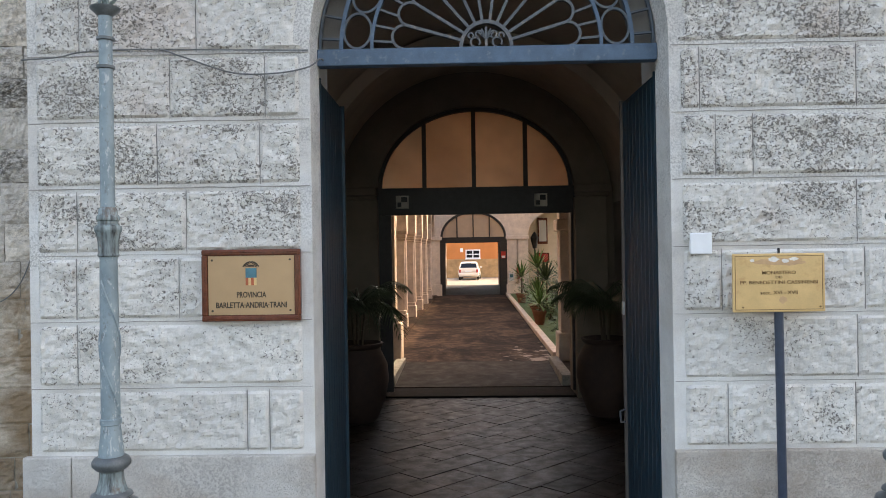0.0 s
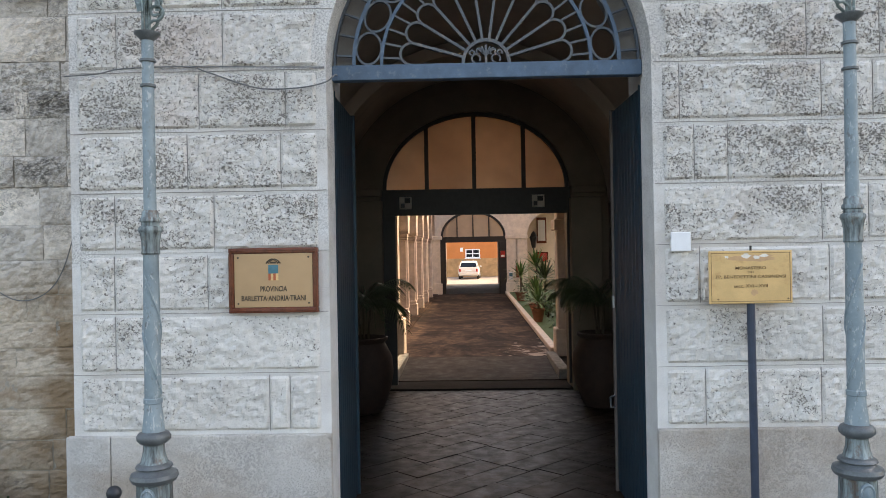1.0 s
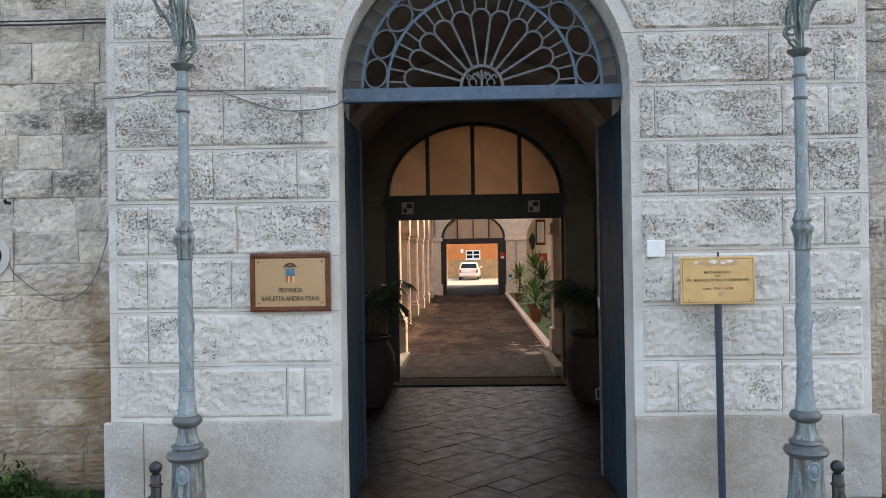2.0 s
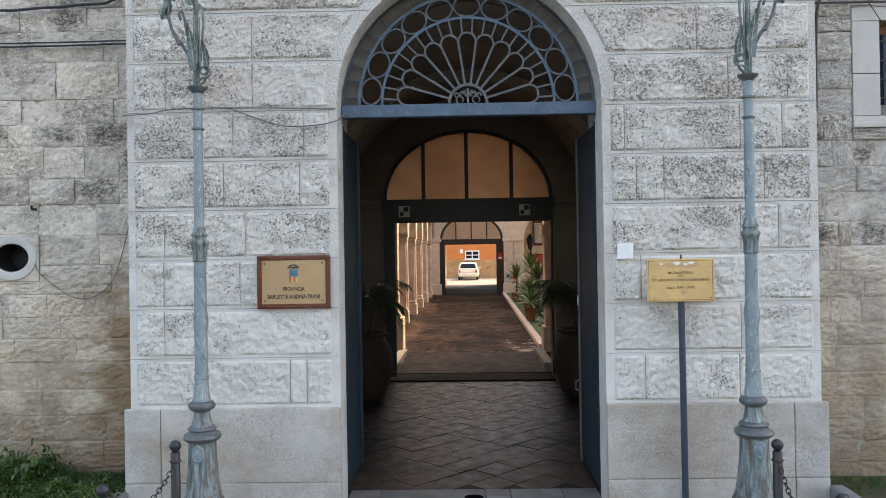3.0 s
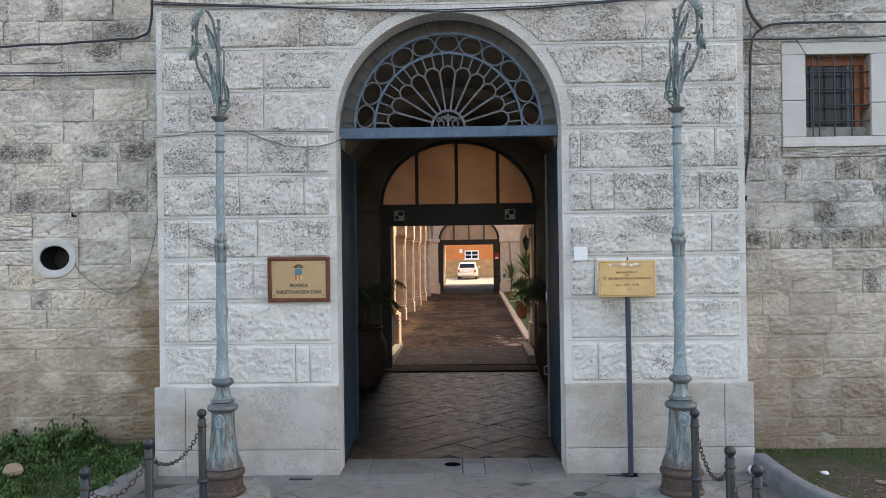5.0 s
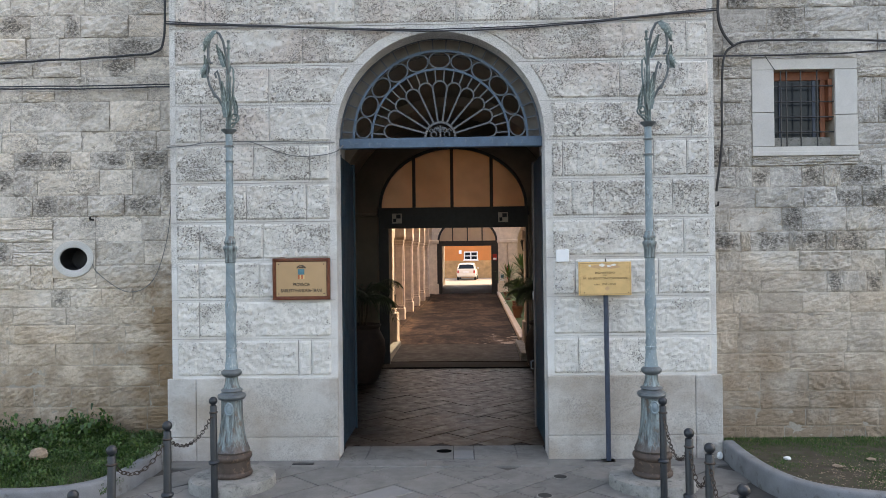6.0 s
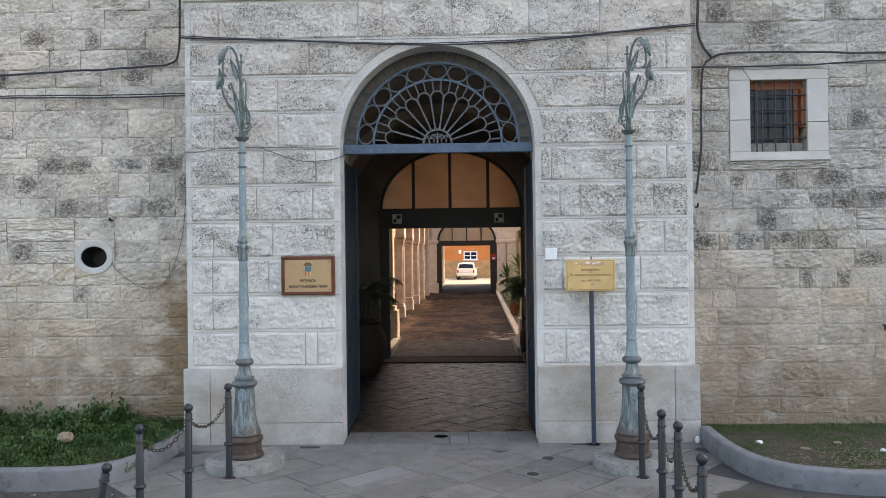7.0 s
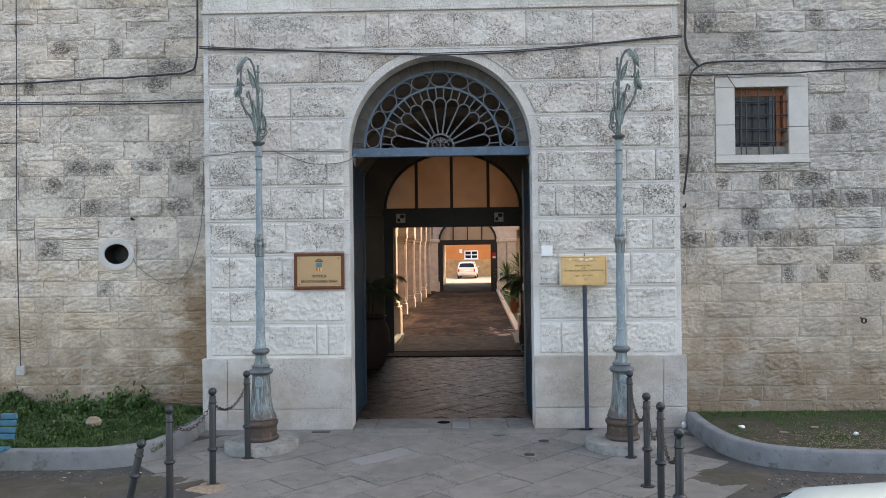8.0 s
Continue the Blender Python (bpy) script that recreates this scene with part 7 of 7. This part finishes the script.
# far gate
fg = thing("iron_gate", COURT @ pose(-0.02, 27.2, 0), "black iron frame of the far gate with a frosted lunette", "gate")
part("beam", boxed(-1.78, 1.78, -0.05, 0.05, 2.95, 3.25, bevel=0.005), M_BLACK, fg)
part("post", boxed(-1.78, -1.50, -0.05, 0.05, Z1, 2.95, bevel=0.005), M_BLACK, fg)
part("post", boxed(1.38, 1.78, -0.05, 0.05, Z1, 2.95, bevel=0.005), M_BLACK, fg)
part("rim", ribbon(bmesh.new(), [(-1.69 * math.cos(math.pi * i / 32), 0, 3.25 + 1.32 * math.sin(math.pi * i / 32)) for i in range(33)], 0.12, 0.10), M_BLACK, fg)
for x in (-0.86, 0.0, 0.86):
    part("mullion", boxed(x - 0.03, x + 0.03, -0.04, 0.04, 3.25, 3.25 + 1.32 * math.sqrt(1 - (x / 1.7) ** 2)), M_BLACK, fg)
bm = bmesh.new()
for y in (0.052, 0.06):
    pts = [bm.verts.new((-1.66 * math.cos(math.pi * i / 32), y, 3.25 + 1.29 * math.sin(math.pi * i / 32))) for i in range(33)]
    bm.faces.new(pts)
part("pane", bm, M_FARFROST, fg, "frosted beige glass")
ob = thing("red_sign", COURT @ pose(1.56, 27.13, 2.3), "small red notice on the far gate post", "sign")
part("plate", boxed(-0.12, 0.12, -0.01, 0.01, -0.2, 0.16, bevel=0.003), M_RED, ob)
part("blank_bar", boxed(-0.09, 0.09, -0.013, -0.0105, -0.17, -0.06), M_WHITE, ob)
ob = thing("fire_extinguisher", COURT @ pose(2.32, 26.95, 1.02), "red fire extinguisher hung on the pilaster", "fire extinguisher")
part("cylinder", lathe(bmesh.new(), [(0.08, 0.0), (0.09, 0.03), (0.09, 0.55), (0.06, 0.63), (0.03, 0.66)], 18), M_RED, ob, "", True)
part("valve", boxed(-0.05, 0.05, -0.03, 0.03, 0.66, 0.74, bevel=0.01), M_BLACK, ob)
part("bracket", boxed(-0.03, 0.03, 0.08, 0.22, 0.4, 0.46), M_BLACK, ob)
ob = thing("blue_sign", COURT @ pose(1.98, 27.13, 1.1), "small blue and white notice on the pilaster", "sign")
part("plate", boxed(-0.12, 0.12, -0.01, 0.02, -0.2, 0.2, bevel=0.003), M_WHITE, ob)
part("blue_bar", boxed(-0.09, 0.09, -0.013, -0.0105, -0.02, 0.16), M_BENCH, ob)
ob = thing("wall_lantern", COURT @ pose(3.45, 29.9, 2.6), "black iron wall lantern in the far corridor", "lantern")
part("lantern_body", lathe(bmesh.new(), [(0.10, 0.0), (0.22, 0.55), (0.24, 0.6), (0.10, 0.85), (0.02, 0.95)], 6), M_BLACK, ob)
part("bracket", tube(bmesh.new(), [(0, 0.5, -0.5), (0, 0.2, -0.55), (0, 0, -0.3), (0, 0, 0.0)], 0.035, 8), M_BLACK, ob)
for x, z, w, h in ((3.95, 3.6, 0.28, 0.75), (3.95, 2.05, 0.36, 0.30)):
    ob = thing("framed_picture", COURT @ pose(x, 30.37, z), "dark framed panel on the corridor wall", "picture", "panels on the corridor wall")
    part("frame", boxed(-w, w, -0.03, 0.03, -h, h, bevel=0.01), M_FRAMEWOOD, ob)
    part("inset", boxed(-w * 0.75, w * 0.75, -0.036, -0.031, -h * 0.8, h * 0.8), M_RED if h < 0.5 else M_STAMPW, ob)


def yucca(x, y, z, pot_r, pot_h, height, n, size, seed_, mat=None):
    r = random.Random(seed_)
    if pot_r:
        q = thing("flower_pot", COURT @ pose(x, y, z), "round terracotta flower pot by the garden kerb", "pot", "pots of the courtyard")
        part("pot_body", lathe(bmesh.new(), [(pot_r * 0.65, 0), (pot_r * 0.95, pot_h * 0.8), (pot_r * 1.05, pot_h * 0.82), (pot_r * 1.05, pot_h), (pot_r * 0.9, pot_h), (pot_r * 0.88, pot_h * 0.9)], 20), M_TERRACOTTA, q, "", True)
        part("soil", lathe(bmesh.new(), [(pot_r * 0.9, pot_h * 0.86), (pot_r * 0.9, pot_h * 0.9), (0.02, pot_h * 0.92)], 16), M_DARKSOIL, q)
    p = thing("yucca", COURT @ pose(x, y, z + pot_h * 0.9), "spiky green yucca in the courtyard", "yucca", "yuccas of the courtyard")
    part("stem", tube(bmesh.new(), [(0, 0, -0.03), (0.02, 0, height)], 0.035, 8), M_TRUNK, p)
    for k in range(n):
        a, e = k * 2.4, radians(-15 + 100 * k / n)
        d = Vector((math.cos(a) * math.cos(e), math.sin(a) * math.cos(e), math.sin(e)))
        s = Vector((-math.sin(a), math.cos(a), 0)) * size * 0.045
        L = size * r.uniform(0.8, 1.1)
        bm = bmesh.new()
        b0, m0 = Vector((0, 0, height)), Vector((0, 0, height)) + d * L * 0.55
        t0 = b0 + d * L + Vector((0, 0, -0.10 * L))
        up = d.cross(s).normalized() * 0.006
        v = [bm.verts.new(c) for c in (b0 - s * 0.6, b0 + s * 0.6, m0 + s, m0 - s, t0, m0 + up * 2)]
        bm.faces.new((v[0], v[1], v[5]))
        bm.faces.new((v[1], v[2], v[5]))
        bm.faces.new((v[3], v[0], v[5]))
        bm.faces.new((v[2], v[4], v[5]))
        bm.faces.new((v[4], v[3], v[5]))
        part("leaf", bm, mat or M_YUCCA, p)


ZG = Z1 + 0.08
yucca(1.95, 10.0, ZG, 0.20, 0.42, 0.25, 34, 0.75, 1)
yucca(2.12, 12.6, ZG, 0.22, 0.34, 0.45, 44, 0.80, 12)
yucca(2.55, 14.0, ZG, 0.0, 0.0, 1.20, 46, 0.90, 13, M_FROND)
yucca(2.35, 15.0, ZG, 0.36, 0.28, 0.20, 30, 0.70, 2)
yucca(2.05, 20.0, ZG, 0.24, 0.40, 0.75, 40, 0.85, 3)
yucca(2.60, 18.2, ZG, 0.0, 0.0, 1.55, 46, 0.95, 4)
yucca(3.40, 15.5, ZG, 0.0, 0.0, 1.15, 46, 0.95, 5, M_FROND)
yucca(3.10, 12.0, ZG, 0.0, 0.0, 0.75, 40, 0.95, 6, M_FROND)
yucca(3.00, 20.5, ZG, 0.0, 0.0, 0.95, 40, 0.95, 7, M_FROND)


def shrub(x, y, r0, h, seed_):
    r = random.Random(seed_)
    p = thing("shrub", COURT @ pose(x, y, ZG), "dense green shrub in the courtyard garden", "shrub", "shrubs of the courtyard")
    for k in range(5):
        a = k * 1.26
        part("branch", tube(bmesh.new(), [(0, 0, -0.02), (0.3 * r0 * math.cos(a), 0.3 * r0 * math.sin(a), h * 0.5), (0.6 * r0 * math.cos(a), 0.6 * r0 * math.sin(a), h * 0.85)], 0.015, 5, 0.5), M_TRUNK, p)
    bm = bmesh.new()
    for _ in range(420):
        v = Vector((r.gauss(0, 0.45), r.gauss(0, 0.45), r.gauss(0, 0.45)))
        c = Vector((v.x * r0, v.y * r0, h * 0.55 + v.z * h * 0.42))
        if c.z < 0.03:
            continue
        a, s = r.uniform(0, 6.28), r.uniform(0.04, 0.09)
        d = Vector((math.cos(a), math.sin(a), r.uniform(-0.5, 0.7))) * s
        w = Vector((-math.sin(a), math.cos(a), 0)) * s * 0.35
        bm.faces.new([bm.verts.new(q) for q in (c - d, c + w, c + d, c - w)])
    part("foliage", bm, M_LEAFMASS, p)


for i, (x, y, r0, h) in enumerate(((2.7, 8.5, 0.6, 0.7), (2.6, 13.5, 0.6, 0.55), (3.6, 10.5, 0.9, 1.1), (3.2, 17.5, 0.8, 0.9), (2.5, 22.5, 0.5, 0.7), (4.2, 14.0, 0.9, 1.2), (2.4, 6.5, 0.5, 0.5), (3.3, 7.0, 0.7, 0.9), (2.4, 11.5, 0.45, 0.6), (2.3, 17.0, 0.45, 0.6), (3.9, 20.0, 0.9, 1.3), (2.6, 25.0, 0.6, 1.0))):
    shrub(x, y, r0, h, 30 + i)

# ---- far street ----
bm = bmesh.new()
box(bm, -25, 25, 54.45, 54.596, Z1 - 0.05, 1.80, 0.01)
solid("wall_stone_dado", in_court(bm), M_DADO, "rough stone dado of the orange wall", "wall", "structure")
fw = thing("window_3", COURT @ pose(-0.05, 54.55, 1.83), "white framed window in the orange wall", "window", kind="structure")
part("sill", boxed(-0.72, 0.72, -0.16, 0.05, -0.06, 0.02, bevel=0.008), M_WHITE, fw)
for x0, x1, z0, z1 in ((-0.66, 0.66, 0.72, 0.82), (-0.66, 0.66, 0.02, 0.10), (-0.66, -0.56, 0.1, 0.72), (0.56, 0.66, 0.1, 0.72), (-0.05, 0.05, 0.1, 0.72), (-0.56, 0.56, 0.36, 0.44)):
    part("window_frame", boxed(x0, x1, -0.02, 0.048, z0, z1, bevel=0.005), M_WHITE, fw)
part("pane", boxed(-0.56, 0.56, 0.02, 0.03, 0.1, 0.72), M_DARKGLASS, fw)
ob = thing("white_notice", COURT @ pose(-1.05, 54.57, 2.6), "small white plate on the orange wall", "sign")
part("plate", boxed(-0.13, 0.13, -0.03, 0.025, -0.18, 0.18, bevel=0.005), M_WHITE, ob)
